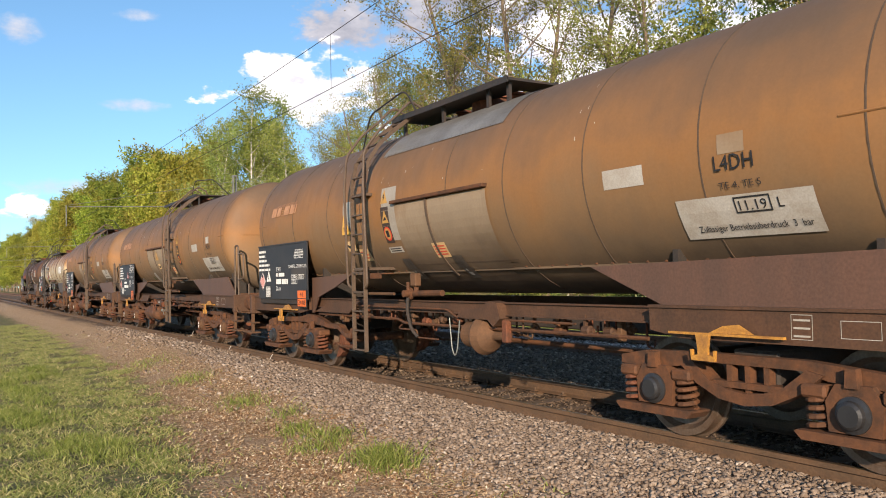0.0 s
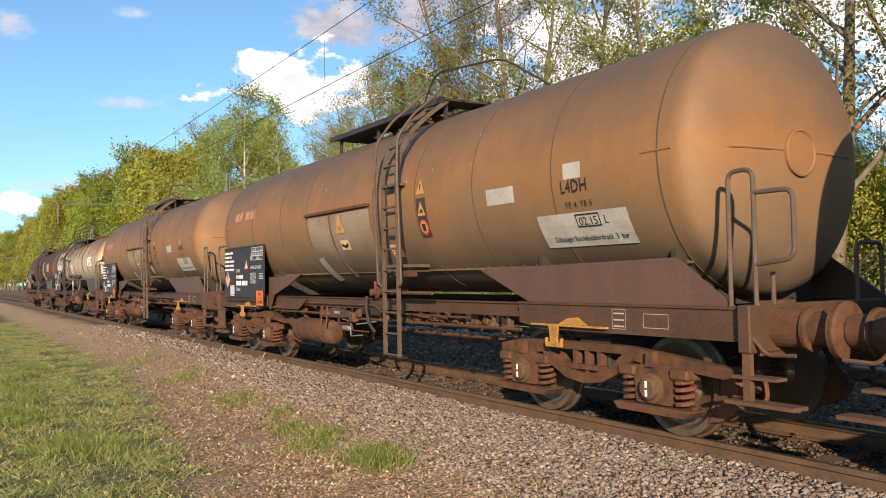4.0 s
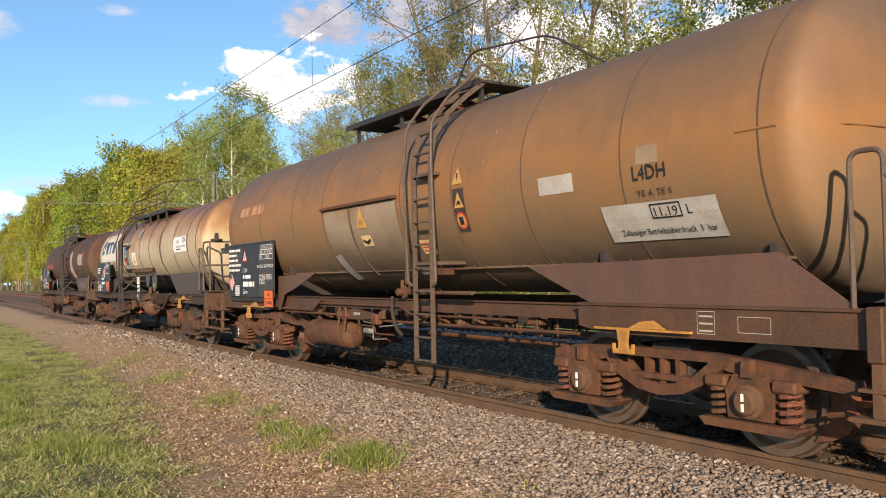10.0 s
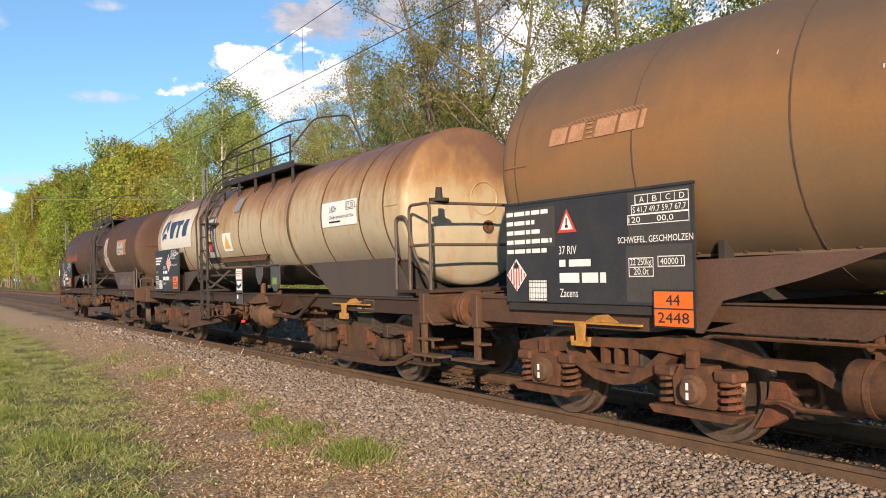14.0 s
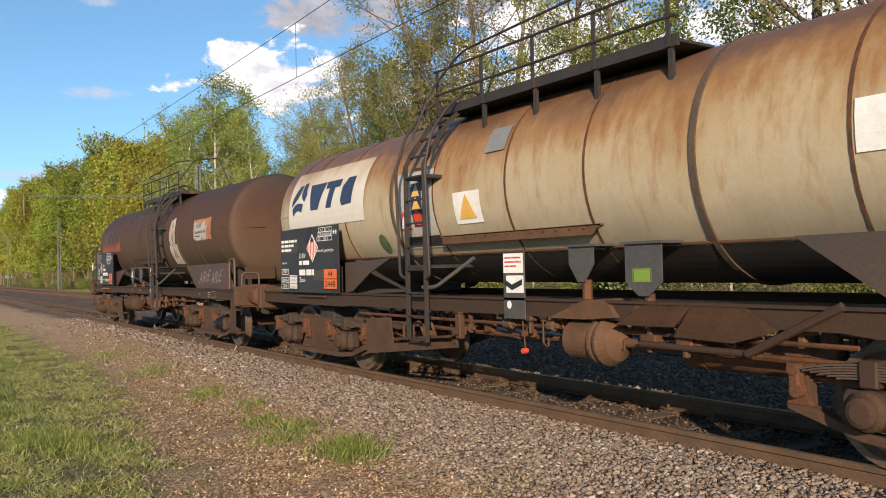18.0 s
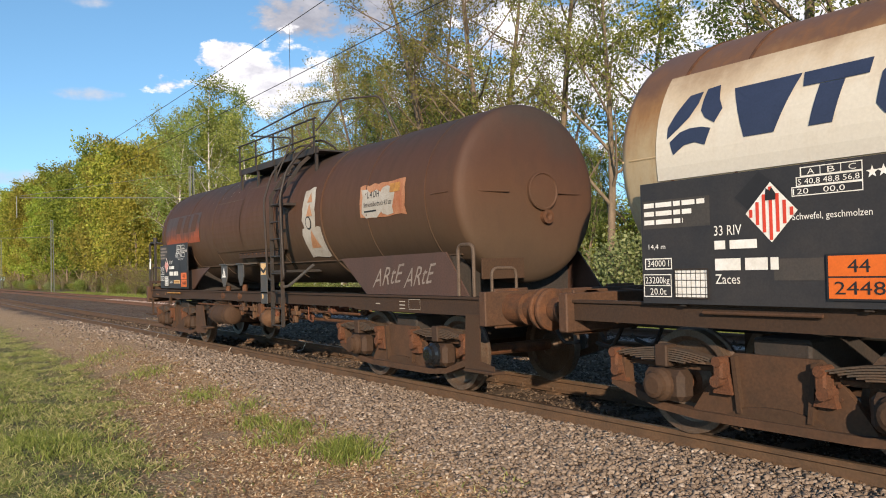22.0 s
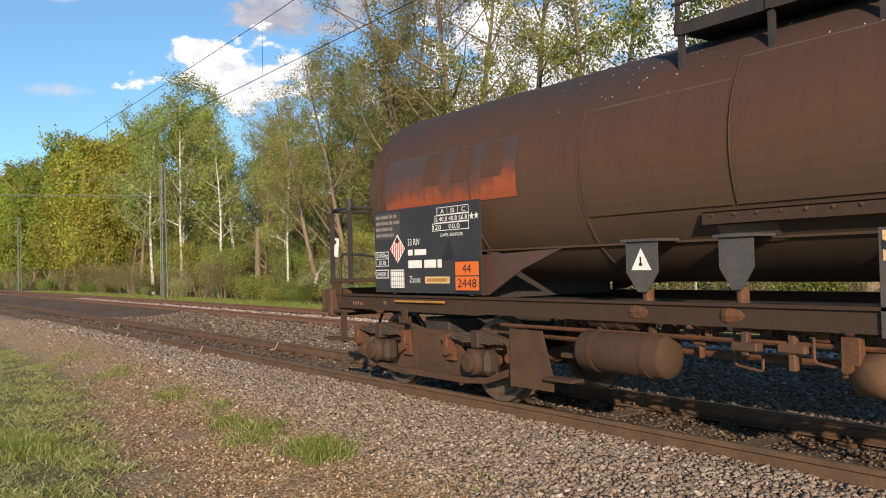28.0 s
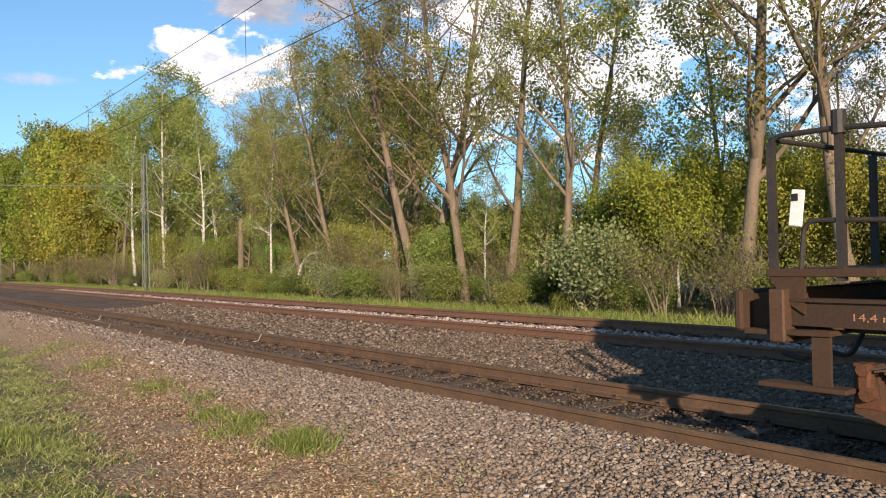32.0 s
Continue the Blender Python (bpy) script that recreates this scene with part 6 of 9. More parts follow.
def flame_diamond(board, x, z, r, y):
    bm = bmesh.new()
    poly_flat(bm, [(x, z - r * 1.04), (x + r, z), (x, z + r * 1.04), (x - r, z)], y)
    part("hazard_diamond", bm, WHITE, board)
    bm = bmesh.new()
    for k in range(-3, 4):
        a = k * r * 0.26
        t = 1.04 * (r - abs(a) - r * 0.08)
        if t > 0.02:
            flat(bm, x + a - r * 0.065, x + a + r * 0.065, z - t, z + t * 0.92, y - 0.003)
    part("diamond_stripes", bm, RED, board)
    bm = bmesh.new()
    poly_flat(bm, [(x - r * 0.2, z + r * 0.42), (x + r * 0.2, z + r * 0.42), (x + r * 0.22, z + r * 0.62), (x + r * 0.06, z + r * 0.86), (x, z + r * 0.74), (x - r * 0.16, z + r * 0.84)], y - 0.006)
    part("flame_mark", bm, INK, board)


def warn_triangle(board, x, z, w, y, edge=None, fill=None):
    bm = bmesh.new()
    poly_flat(bm, [(x - w / 2, z), (x + w / 2, z), (x, z + w * 0.86)], y)
    part("warning_triangle", bm, edge or WHITE, board)
    if edge:
        bm = bmesh.new()
        poly_flat(bm, [(x - w * 0.33, z + w * 0.10), (x + w * 0.33, z + w * 0.10), (x, z + w * 0.70)], y - 0.003)
        part("triangle_face", bm, fill or WHITE, board)
    bm = bmesh.new()
    flat(bm, x - w * 0.035, x + w * 0.035, z + w * 0.28, z + w * 0.52, y - 0.006)
    flat(bm, x - w * 0.08, x + w * 0.08, z + w * 0.17, z + w * 0.27, y - 0.006)
    part("triangle_mark", bm, INK, board)


def label_window(board, x0, x1, z0, z1, y):
    """A wire-covered white label holder."""
    bm = bmesh.new()
    flat(bm, x0, x1, z0, z1, y)
    w = part("label_sheet", bm, WHITE, board)
    bm = bmesh.new()
    for i in range(7):
        xx = x0 + (x1 - x0) * (i + 0.5) / 7
        flat(bm, xx - 0.0025, xx + 0.0025, z0, z1, y - 0.004)
    for i in range(4):
        zz = z0 + (z1 - z0) * (i + 0.5) / 4
        flat(bm, x0, x1, zz - 0.0025, zz + 0.0025, y - 0.0055)
    outline(bm, x0 - 0.01, x1 + 0.01, z0 - 0.01, z1 + 0.01, y - 0.007, 0.014)
    tagged(part("label_wire", bm, DARK, board), kind="stuff")


def load_table(board, x0, x1, z0, z1, y, head, row, foot):
    bm = bmesh.new()
    h = (z1 - z0) / 3
    cols = len(head)
    inset = (x1 - x0) * 0.14
    outline(bm, x0 + inset, x1, z0 + 2 * h, z1, y, 0.007)
    outline(bm, x0 + inset * 0.5, x1, z0 + h, z0 + 2 * h, y, 0.007)
    outline(bm, x0, x1, z0, z0 + h, y, 0.007)
    cw = (x1 - x0 - inset) / cols
    for i, c in enumerate(head):
        write_flat(bm, c, x0 + inset + cw * (i + 0.35), z0 + 2 * h + h * 0.2, h * 0.58, y - 0.001, cw * 0.36)
        flat(bm, x0 + inset + cw * i - 0.003, x0 + inset + cw * i + 0.003, z0 + 2 * h, z1, y - 0.001)
    write_flat(bm, row, x0 + inset * 0.7, z0 + h + h * 0.2, h * 0.58, y - 0.001, x1 - x0 - inset)
    write_flat(bm, foot, x0 + inset * 0.15, z0 + h * 0.2, h * 0.58, y - 0.001, (x1 - x0) * 0.74)
    part("load_table", bm, WHITE, board)


# ---- the older brown wagons ----
# what stands where on each notice board: x from, x to, z from, z to
BROWN_BOARDS = {
    "A": dict(plate=(-6.46, -3.92, 1.18, 2.20), patches=((-4.68, -3.95, 1.55, 1.74),), owner=(2.115, 0.088, (0.40, 0.36, 0.44, 0.60, 0.64)), diamond=(-6.225, 1.52), triangle=(-5.872, 1.51, 0.255),
              label=(-6.05, -5.77, 1.21, 1.42), number=(-5.465, 1.697, 1.60, 1.458, 1.34, 0.615), table=(-4.53, -4.09, 1.921, 2.075), loads="S 41,1 49,1 59,1 67,1",
              cargo=(-4.81, 1.75, 0.87), weight=(-4.676, -4.387, 1.459, 1.625), tare="22 800kg", litres=(-4.344, -4.055, 1.543, 1.627), hazard=(-4.33, -3.935, 1.06, 1.34)),
    "B": dict(plate=(-6.40, -3.93, 1.165, 2.195), patches=(), owner=(2.115, 0.088, (0.54, 0.46, 0.62, 0.58, 0.62)), diamond=(-6.2, 1.53), triangle=(-4.95, 1.735, 0.25),
              label=(-6.03, -5.72, 1.185, 1.42), number=(-5.61, 1.667, 1.55, 1.408, 1.29, 0.72), table=(-4.70, -3.97, 1.912, 2.165), loads="S 40,6 48,6 58,6 67,1",
              cargo=(-4.708, 1.742, 0.64), weight=(-4.706, -4.382, 1.453, 1.655), tare="23 310kg", litres=(-4.196, -3.96, 1.538, 1.64), hazard=(-4.315, -3.92, 1.016, 1.307)),
    "C": dict(plate=(-6.40, -3.90, 1.175, 2.20), patches=((-6.38, -5.60, 1.74, 2.14), (-4.66, -3.92, 1.20, 1.70), (-4.62, -3.93, 1.72, 2.17)), owner=(2.115, 0.098, (0.68, 0.46, 0.54, 0.72, 0.64)), diamond=(-6.22, 1.455), triangle=(-5.424, 1.863, 0.272),
              label=(-6.02, -5.73, 1.19, 1.405), number=(-5.546, 1.652, 1.53, 1.374, 1.235, 0.636), table=(-4.627, -3.94, 1.885, 2.147), loads="S 41,7 49,7 59,7 67,7",
              cargo=(-4.751, 1.727, 0.845), weight=(-4.626, -4.338, 1.426, 1.594), tare="22 250kg", litres=(-4.29, -4.0, 1.51, 1.603), hazard=(-4.325, -3.91, 1.007, 1.30)),
}
BROWN = Barrel(1.285, 2.565)


def brown_wagon(cx, variant):
    label = {"A": "sooty orange-brown bogie tank wagon with black axle caps", "B": "orange-brown bogie tank wagon with grimy grey-beige side casing", "C": "brown rust-dusted bogie tank wagon with square notice board"}[variant]
    w = empty("tank_wagon", pose(cx, TRACK_Y, 0))
    tagged(w, label, "tank wagon", "wagons of the train")
    b, r, zc = BROWN, BROWN.r, BROWN.zc
    lx = -1.57 if variant == "A" else 1.48
    mir = -1 if variant == "A" else 1
    # barrel and ends
    bm = bmesh.new()
    prof = [(-6.72, 0), (-6.71, 0.35), (-6.675, 0.7), (-6.61, 1.0), (-6.53, 1.17), (-6.46, 1.245), (-6.40, 1.275), (-6.32, r)]
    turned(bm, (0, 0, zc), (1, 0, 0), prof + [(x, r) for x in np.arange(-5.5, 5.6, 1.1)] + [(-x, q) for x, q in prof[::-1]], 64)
    tank = part("tank", bm, TANK_BROWN, w, "sooty orange-brown clad tank barrel with shade painted towards its underside", True)
    for x in (-6.2, -4.55, -3.0, -1.75, 0.72, 1.95, 3.3, 4.75, 6.2):
        bm = bmesh.new()
        ring(bm, b, x, 0.014, 0.006)
        part("cladding_seam", bm, SEAM, tank)
    for e in (-1, 1):
        bm = bmesh.new()
        turned(bm, (e * 6.69, -0.02, zc + 0.0), (e, 0, 0), [(0.0, 0.215), (0.055, 0.215), (0.062, 0.20), (0.05, 0.19), (0.055, 0.0)], 32)
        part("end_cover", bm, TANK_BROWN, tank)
        bm = bmesh.new()
        for s in (-1, 1):
            tube(bm, [(e * 6.33, s * 1.24, zc + 0.02), (e * 6.50, s * 1.14, zc + 0.02), (e * 6.65, s * 0.85, zc + 0.02), (e * 6.70, s * 0.52, zc + 0.02), (e * 6.716, s * 0.2, zc + 0.02)], 0.012, 6)
            tube(bm, [(e * 6.36, s * (r + 0.0), zc + 0.02), (e * 6.0, s * (r + 0.0), zc + 0.02)], 0.011, 6)
        tagged(part("end_seam", bm, TANK_BROWN, tank), kind="stuff")
    # riveted lower flange of the cladding
    zf = 1.60
    yf = -math.sqrt(r * r - (zf - zc) ** 2)
    bm = bmesh.new()
    box(bm, -6.2, 6.2, yf - 0.025, yf + 0.02, zf - 0.012, zf + 0.012)
    part("cladding_flange", bm, TANK_BROWN, tank)
    bm = bmesh.new()
    for x in np.arange(-6.1, 6.15, 0.24):
        box(bm, x - 0.012, x + 0.012, yf - 0.04, yf + 0.01, zf + 0.012, zf + 0.03)
    tagged(part("flange_bolts", bm, RUST, tank), kind="stuff")
    # grey-beige casing below a rain gutter
    px0, px1 = (-1.66, 0.62) if variant != "A" else (-0.62, 1.62)
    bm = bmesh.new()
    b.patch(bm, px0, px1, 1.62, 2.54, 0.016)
    part("side_casing", bm, PANEL, w, "dusty grey-beige casing panel with shade painted into its lower part")
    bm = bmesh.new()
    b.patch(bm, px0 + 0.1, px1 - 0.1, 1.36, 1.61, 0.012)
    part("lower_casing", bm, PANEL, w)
    bm = bmesh.new()
    ym = -math.sqrt(r * r - (2.56 - zc) ** 2)
    box(bm, px0 - 0.05, px1 + 0.02, ym - 0.07, ym + 0.02, 2.555, 2.60, 0.006)
    part("rain_gutter", bm, RUST, w)
    bm = bmesh.new()
    ring(bm, b, (px0 + px1) / 2 - 0.25, 0.05, 0.03, -52, 2, 16)
    part("casing_strap", bm, SEAM, w)
    if variant == "A":
        bm = bmesh.new()
        b.patch(bm, -1.40, 1.66, 3.32, 3.80, 0.008)
        crown = part("crown_sheet", bm, CROWN, w, "bare grey metal sheet along the crown of the tank")
        bm = bmesh.new()
        for x in np.arange(-1.36, 1.64, 0.11):
            b.patch(bm, x, x + 0.012, 3.33, 3.34, 0.012)
        tagged(part("sheet_rivets", bm, SEAM, crown), kind="stuff")
        bm = bmesh.new()
        b.patch(bm, -1.04, -0.60, 2.06, 2.81, 0.006)
        part("sign_sheet", bm, SHEET, w, "off-white sheet behind the warning signs")
        bm = bmesh.new()
        b.patch(bm, -2.36, -1.98, 2.22, 2.72, 0.006)
        part("sign_sheet", bm, SHEET, w)
        bm = bmesh.new()
        b.patch(bm, -1.10, -0.70, 1.89, 1.97, 0.006)
        s = part("small_notice", bm, DIRTYWHITE, w)
        bm = bmesh.new()
        for z in (1.91, 1.94):
            b.patch(bm, -1.06, -0.75, z, z + 0.013, 0.010)
        tagged(part("notice_bar", bm, INK, s), kind="stuff")
        bm = bmesh.new()
        b.patch(bm, 0.14, 0.47, 1.79, 1.98, 0.022)
        s = part("notice", bm, BUFFY, w)
        bm = bmesh.new()
        for k in range(4):
            b.patch(bm, 0.17, 0.44, 1.825 + k * 0.035, 1.84 + k * 0.035, 0.026)
        tagged(part("notice_bar", bm, RED, s), kind="stuff")
        for x0 in (-0.86, 0.48):
            bm = bmesh.new()
            b.patch(bm, x0, x0 + 0.24, 1.66, 1.81, 0.03)
            fl = part("casing_flap", bm, FLAP, w, "dark riveted metal flap with a pale bolt")
            bm = bmesh.new()
            b.patch(bm, x0 + 0.06, x0 + 0.28, 1.52, 1.655, 0.028)
            part("flap_foot", bm, FLAP, fl)
            bm = bmesh.new()
            b.shape(bm, [(0.025 * math.cos(a), 0.025 * math.sin(a)) for a in np.linspace(0, 6.283, 10, endpoint=False)], x0 + 0.14, 1.635, 0.04)
            b.patch(bm, x0 + 0.12, x0 + 0.20, 1.565, 1.60, 0.034)
            part("flap_bolt", bm, GREYPLATE, fl)
        bm = bmesh.new()
        b.patch(bm, px0, px1 + 0.2, 1.705, 1.717, 0.02)
        part("casing_joint", bm, SEAM, w)
    if variant != "A":
        bm = bmesh.new()
        b.patch(bm, -1.62, -1.42, 1.50, 1.88, 0.03)
        bmesh.ops.rotate(bm, cent=(-1.5, -1.2, 1.7), matrix=Matrix.Rotation(radians(-8), 3, "Y"), verts=bm.verts)
        part("casing_flap", bm, GREYPLATE, w, "bare grey metal flap hanging from the casing")
        bm = bmesh.new()
        b.shape(bm, [(0.10 * math.cos(a), 0.09 * math.sin(a)) for a in np.linspace(0, 5.6, 9)], -2.15, 1.70)
        part("green_stain", bm, GREENSTAIN, w)
    # markings on the barrel
    bm = bmesh.new()
    b.patch(bm, 4.42, 5.74, 1.80, 2.13, 0.012)
    lab = part("pressure_label", bm, DIRTYWHITE, w, "dirty white pressure label with black writing")
    bm = bmesh.new()
    b.letter(bm, "11.19" if variant != "B" else "02.15", 5.06, 2.005, 0.085, 0.26)
    b.letter(bm, "L", 5.42, 2.005, 0.085, 0.05)
    b.letter(bm, "Zulässiger Betriebsüberdruck  3  bar", 4.58, 1.855, 0.062, 1.08)
    for a in ((5.02, 5.36, 2.10, 2.112), (5.02, 5.36, 1.985, 1.997), (5.02, 5.032, 1.997, 2.10), (5.348, 5.36, 1.997, 2.10)):
        b.patch(bm, *a, 0.017)
    part("label_writing", bm, INK, lab)
    bm = bmesh.new()
    b.letter(bm, "L4DH", 4.90, 2.33, 0.125, 0.38)
    b.letter(bm, "TE 4, TE 5", 4.92, 2.185, 0.055, 0.40)
    tagged(part("tank_code", bm, INK, w), kind="stuff")
    bm = bmesh.new()
    b.patch(bm, 4.94, 5.20, 2.46, 2.62, 0.005)
    part("worn_label", bm, DIRTYWHITE if variant == "B" else PANEL, w)
    bm = bmesh.new()
    b.patch(bm, 3.58, 4.10, 2.31, 2.49, 0.005)
    part("blanked_label", bm, DIRTYWHITE, w, "overpainted white patch")
    # warning signs beside the ladder
    sx = lx + 0.62
    signs = []
    for z, kind in ((2.68, "tri"), (2.40, "board"), (2.16, "round")):
        bm = bmesh.new()
        if kind == "tri":
            b.shape(bm, [(-0.11, -0.09), (0.11, -0.09), (0, 0.11)], sx, z)
            s = part("shock_warning_sign", bm, DULLY, w)
            bm = bmesh.new()
            b.shape(bm, [(-0.015, 0.04), (0.02, 0.04), (0.0, 0.0), (0.02, 0.0), (-0.02, -0.06), (-0.005, -0.01), (-0.025, -0.01)], sx, z, 0.013)
            part("sign_mark", bm, INK, s)
        elif kind == "board":
            b.patch(bm, sx - 0.12, sx + 0.12, z - 0.37, z + 0.14, 0.007)
            signs.append(part("warning_board", bm, BROWNED, w))
            bm = bmesh.new()
            b.shape(bm, [(-0.10, -0.09), (0.10, -0.09), (0, 0.10)], sx, z)
            part("warning_triangle", bm, DULLY, signs[0])
            bm = bmesh.new()
            b.shape(bm, [(-0.05, -0.05), (0.05, -0.05), (0.035, -0.01), (0.0, 0.0)], sx, z, 0.013)
            part("sign_mark", bm, INK, signs[0])
        else:
            b.shape(bm, [(0.105 * math.cos(a), 0.105 * math.sin(a)) for a in np.linspace(0, 2 * math.pi, 14, endpoint=False)], sx, z)
            part("ban_ring", bm, RED, signs[0])
            bm = bmesh.new()
            b.shape(bm, [(0.082 * math.cos(a), 0.082 * math.sin(a)) for a in np.linspace(0, 2 * math.pi, 14, endpoint=False)], sx, z, 0.012)
            part("ban_face", bm, DULLY, signs[0])
            bm = bmesh.new()
            b.shape(bm, [(-0.04, -0.05), (0.04, -0.05), (0.045, 0.05), (-0.045, 0.05)], sx, z, 0.015)
            part("ban_mark", bm, INK, signs[0])
    tx = -0.42 if variant != "A" else -2.28
    bm = bmesh.new()
    b.shape(bm, [(-0.17, -0.14), (0.17, -0.14), (0.0, 0.17)], tx, 2.36, 0.026)
    s = part("yellow_warning_sign", bm, SIGNY if variant == "A" else DULLY, w)
    bm = bmesh.new()
    b.shape(bm, [(-0.065, -0.075), (0.065, -0.075), (0.06, -0.01), (-0.06, -0.01)], tx, 2.35, 0.030)
    part("sign_mark", bm, YELLOW, s)
    bm = bmesh.new()
    b.patch(bm, tx - 0.12, tx + 0.18, 1.97, 2.12, 0.024)
    s = part("arrow_sign", bm, BUFFY, w)
    bm = bmesh.new()
    b.shape(bm, [(-0.12, 0.035), (0, -0.015), (0.12, 0.035), (0.12, -0.01), (0, -0.06), (-0.12, -0.01)], tx + 0.03, 2.045, 0.029)
    part("arrow_mark", bm, INK, s)
    bm = bmesh.new()
    b.patch(bm, lx - 0.52, lx - 0.2, 1.80, 1.98, 0.006)
    s = part("notice", bm, BUFFY, w)
    bm = bmesh.new()
    for k in range(3):
        b.patch(bm, lx - 0.49, lx - 0.26, 1.93 - k * 0.045, 1.945 - k * 0.045, 0.010)
    tagged(part("notice_bar", bm, RED, s), kind="stuff")
    bm = bmesh.new()
    b.patch(bm, lx - 1.0, lx - 0.60, 1.54, 1.585, 0.012)
    part("small_plate", bm, DIRTYWHITE, w)
    # faded owner's mark: slanted blocks with stripes
    bm = bmesh.new()
    for x, wd in ((-5.66, 0.24), (-5.38, 0.20), (-5.02, 0.26), (-4.72, 0.22), (-4.47, 0.06)):
        b.shape(bm, [(0, 0), (wd, 0), (wd + 0.03, 0.17), (0.03, 0.17)], x, 2.73)
    for k in range(4):
        b.patch(bm, -5.13 - 0.0 * k, -5.05, 2.735 + k * 0.045, 2.75 + k * 0.045, 0.008)
        b.patch(bm, -5.60 + 0.1 * k, -4.42, 2.90 + 0.012 * k, 2.905 + 0.012 * k, 0.008)
    part("faded_owner_mark", bm, FADED, w, "faded orange painted owner's mark")
    # bird droppings on the crown
    rng = np.random.default_rng(5 + len(variant) + ord(variant))
    bm = bmesh.new()
    for _ in range(26):
        x, z = rng.uniform(-3.5, 3.5), rng.uniform(2.75, 3.6)
        b.patch(bm, x, x + rng.uniform(0.004, 0.012), z - rng.uniform(0.008, 0.05), z, 0.005)
    tagged(part("bird_lime", bm, DROPS, w), kind="stuff")
    # roof walkway over the manhole
    zt = 3.99
    wx0, wx1 = (-1.82, 1.25) if variant == "A" else (-2.10, 1.72)
    for s in (-1, 1):
        bm = bmesh.new()
        y0, y1 = (-0.66, -0.14) if s < 0 else (0.14, 0.66)
        box(bm, wx0, wx1, y0, y1, zt - 0.02, zt + 0.012)
        box(bm, wx0, wx1, y0 - 0.012, y0 + 0.012, zt - 0.05, zt + 0.03)
        walkway = part("walkway", bm, WALK, w, "dark sheet-metal roof walkway")
        for x in (wx0 + 0.23, -0.45, 0.68, wx1 - 0.12):
            bm = bmesh.new()
            box(bm, x - 0.03, x + 0.03, s * 0.55 - 0.02, s * 0.55 + 0.02, zc + math.sqrt(r * r - 0.36) - 0.03, zt - 0.02)
            part("walkway_post", bm, WALK, walkway)
    for x0, x1 in ((wx0, wx0 + 0.6), (wx1 - 0.45, wx1)):
        bm = bmesh.new()
        box(bm, x0, x1, -0.14, 0.14, zt - 0.018, zt + 0.008)
        part("walkway_link", bm, WALK, w)
    bm = bmesh.new()
    turned(bm, (0, 0, zc + r - 0.05), (0, 0, 1), [(0, 0.30), (0.18, 0.30), (0.19, 0.34), (0.22, 0.34), (0.25, 0.28), (0.27, 0.0)], 20)
    part("manhole", bm, RUST_RED, w)
    for x in (-0.7, 0.62):
        bm = bmesh.new()
        turned(bm, (x, -0.05, zc + r - 0.03), (0, 0, 1), [(0, 0.09), (0.12, 0.09), (0.13, 0.12), (0.16, 0.12), (0.17, 0.0)], 12)
        part("roof_valve", bm, RUST_RED, w)
    hoop_rail(w, [(mir * 1.1, -0.62, zt), (mir * 1.45, -0.62, zt + 0.42), (mir * 2.9, -0.50, zt + 0.30), (mir * 3.6, -0.3, zc + r - 0.03)], 0.014, WALK, "roof_rail", 0.2)
    ladder(w, lx, b, 0.45, zt)
    # frame
    for s in (-1, 1):
        for e in (-1, 1):
            bm = bmesh.new()
            y = s * 1.17
            slab(bm, [(e * 4.05, 1.0), (e * 4.05, 1.22), (e * 6.98, 1.22), (e * 6.98, 0.94), (e * 4.4, 0.94)], y - 0.025, y + 0.025)
            box(bm, min(e * 4.05, e * 6.98), max(e * 4.05, e * 6.98), y - 0.045, y + 0.045, 1.20, 1.225)
            part("solebar", bm, FRAME, w)
        bm = bmesh.new()
        y = s * 1.02
        girder(bm, -4.2, 4.2, y, 0.05, 0.02, 1.045, 1.205, 0.015)
        part("middle_beam", bm, FRAME, w)
        bm = bmesh.new()
        y = s * 1.12
        slab(bm, [(-3.95, 0.97), (-2.55, 0.97), (-2.15, 1.16), (-3.2, 1.16)], y - 0.012, y + 0.012)
        part("frame_web", bm, FRAME, w)
        # saddle plates
        bm = bmesh.new()
        slab(bm, [(3.22, 1.585), (6.25, 1.64), (6.85, 1.225), (4.15, 1.225)], s * 1.135 - 0.012, s * 1.135 + 0.012)
        part("saddle_plate", bm, SADDLE_BROWN, w)
        bm = bmesh.new()
        slab(bm, [(-4.0, 1.56), (-2.35, 1.60), (-3.0, 1.40), (-3.75, 1.22), (-3.95, 0.95), (-4.02, 0.95)], s * 1.135 - 0.012, s * 1.135 + 0.012)
        part("saddle_bracket", bm, SADDLE_BROWN, w)
    for x in (-5.3, -3.85, 4.2, 6.1):
        bm = bmesh.new()
        box(bm, x - 0.03, x + 0.03, -1.0, 1.0, 1.2, 1.72)
        part("cradle", bm, DARK, w)
    underframe_common(w, "both")
    for bx in (-5.0, 5.0):
        coil_bogie(w, bx, "black" if variant == "A" else "striped")
        yellow_handle(w, bx - 0.15)
    # tare marks on the solebar
    bm = bmesh.new()
    outline(bm, 5.50, 5.68, 0.985, 1.175, -1.20, 0.005)
    for k in range(3):
        flat(bm, 5.52, 5.66, 1.005 + k * 0.06, 1.02 + k * 0.06, -1.2005)
    outline(bm, 5.90, 6.20, 1.01, 1.14, -1.20, 0.005)
    tagged(part("tare_mark", bm, DIRTYWHITE, w), kind="stuff")
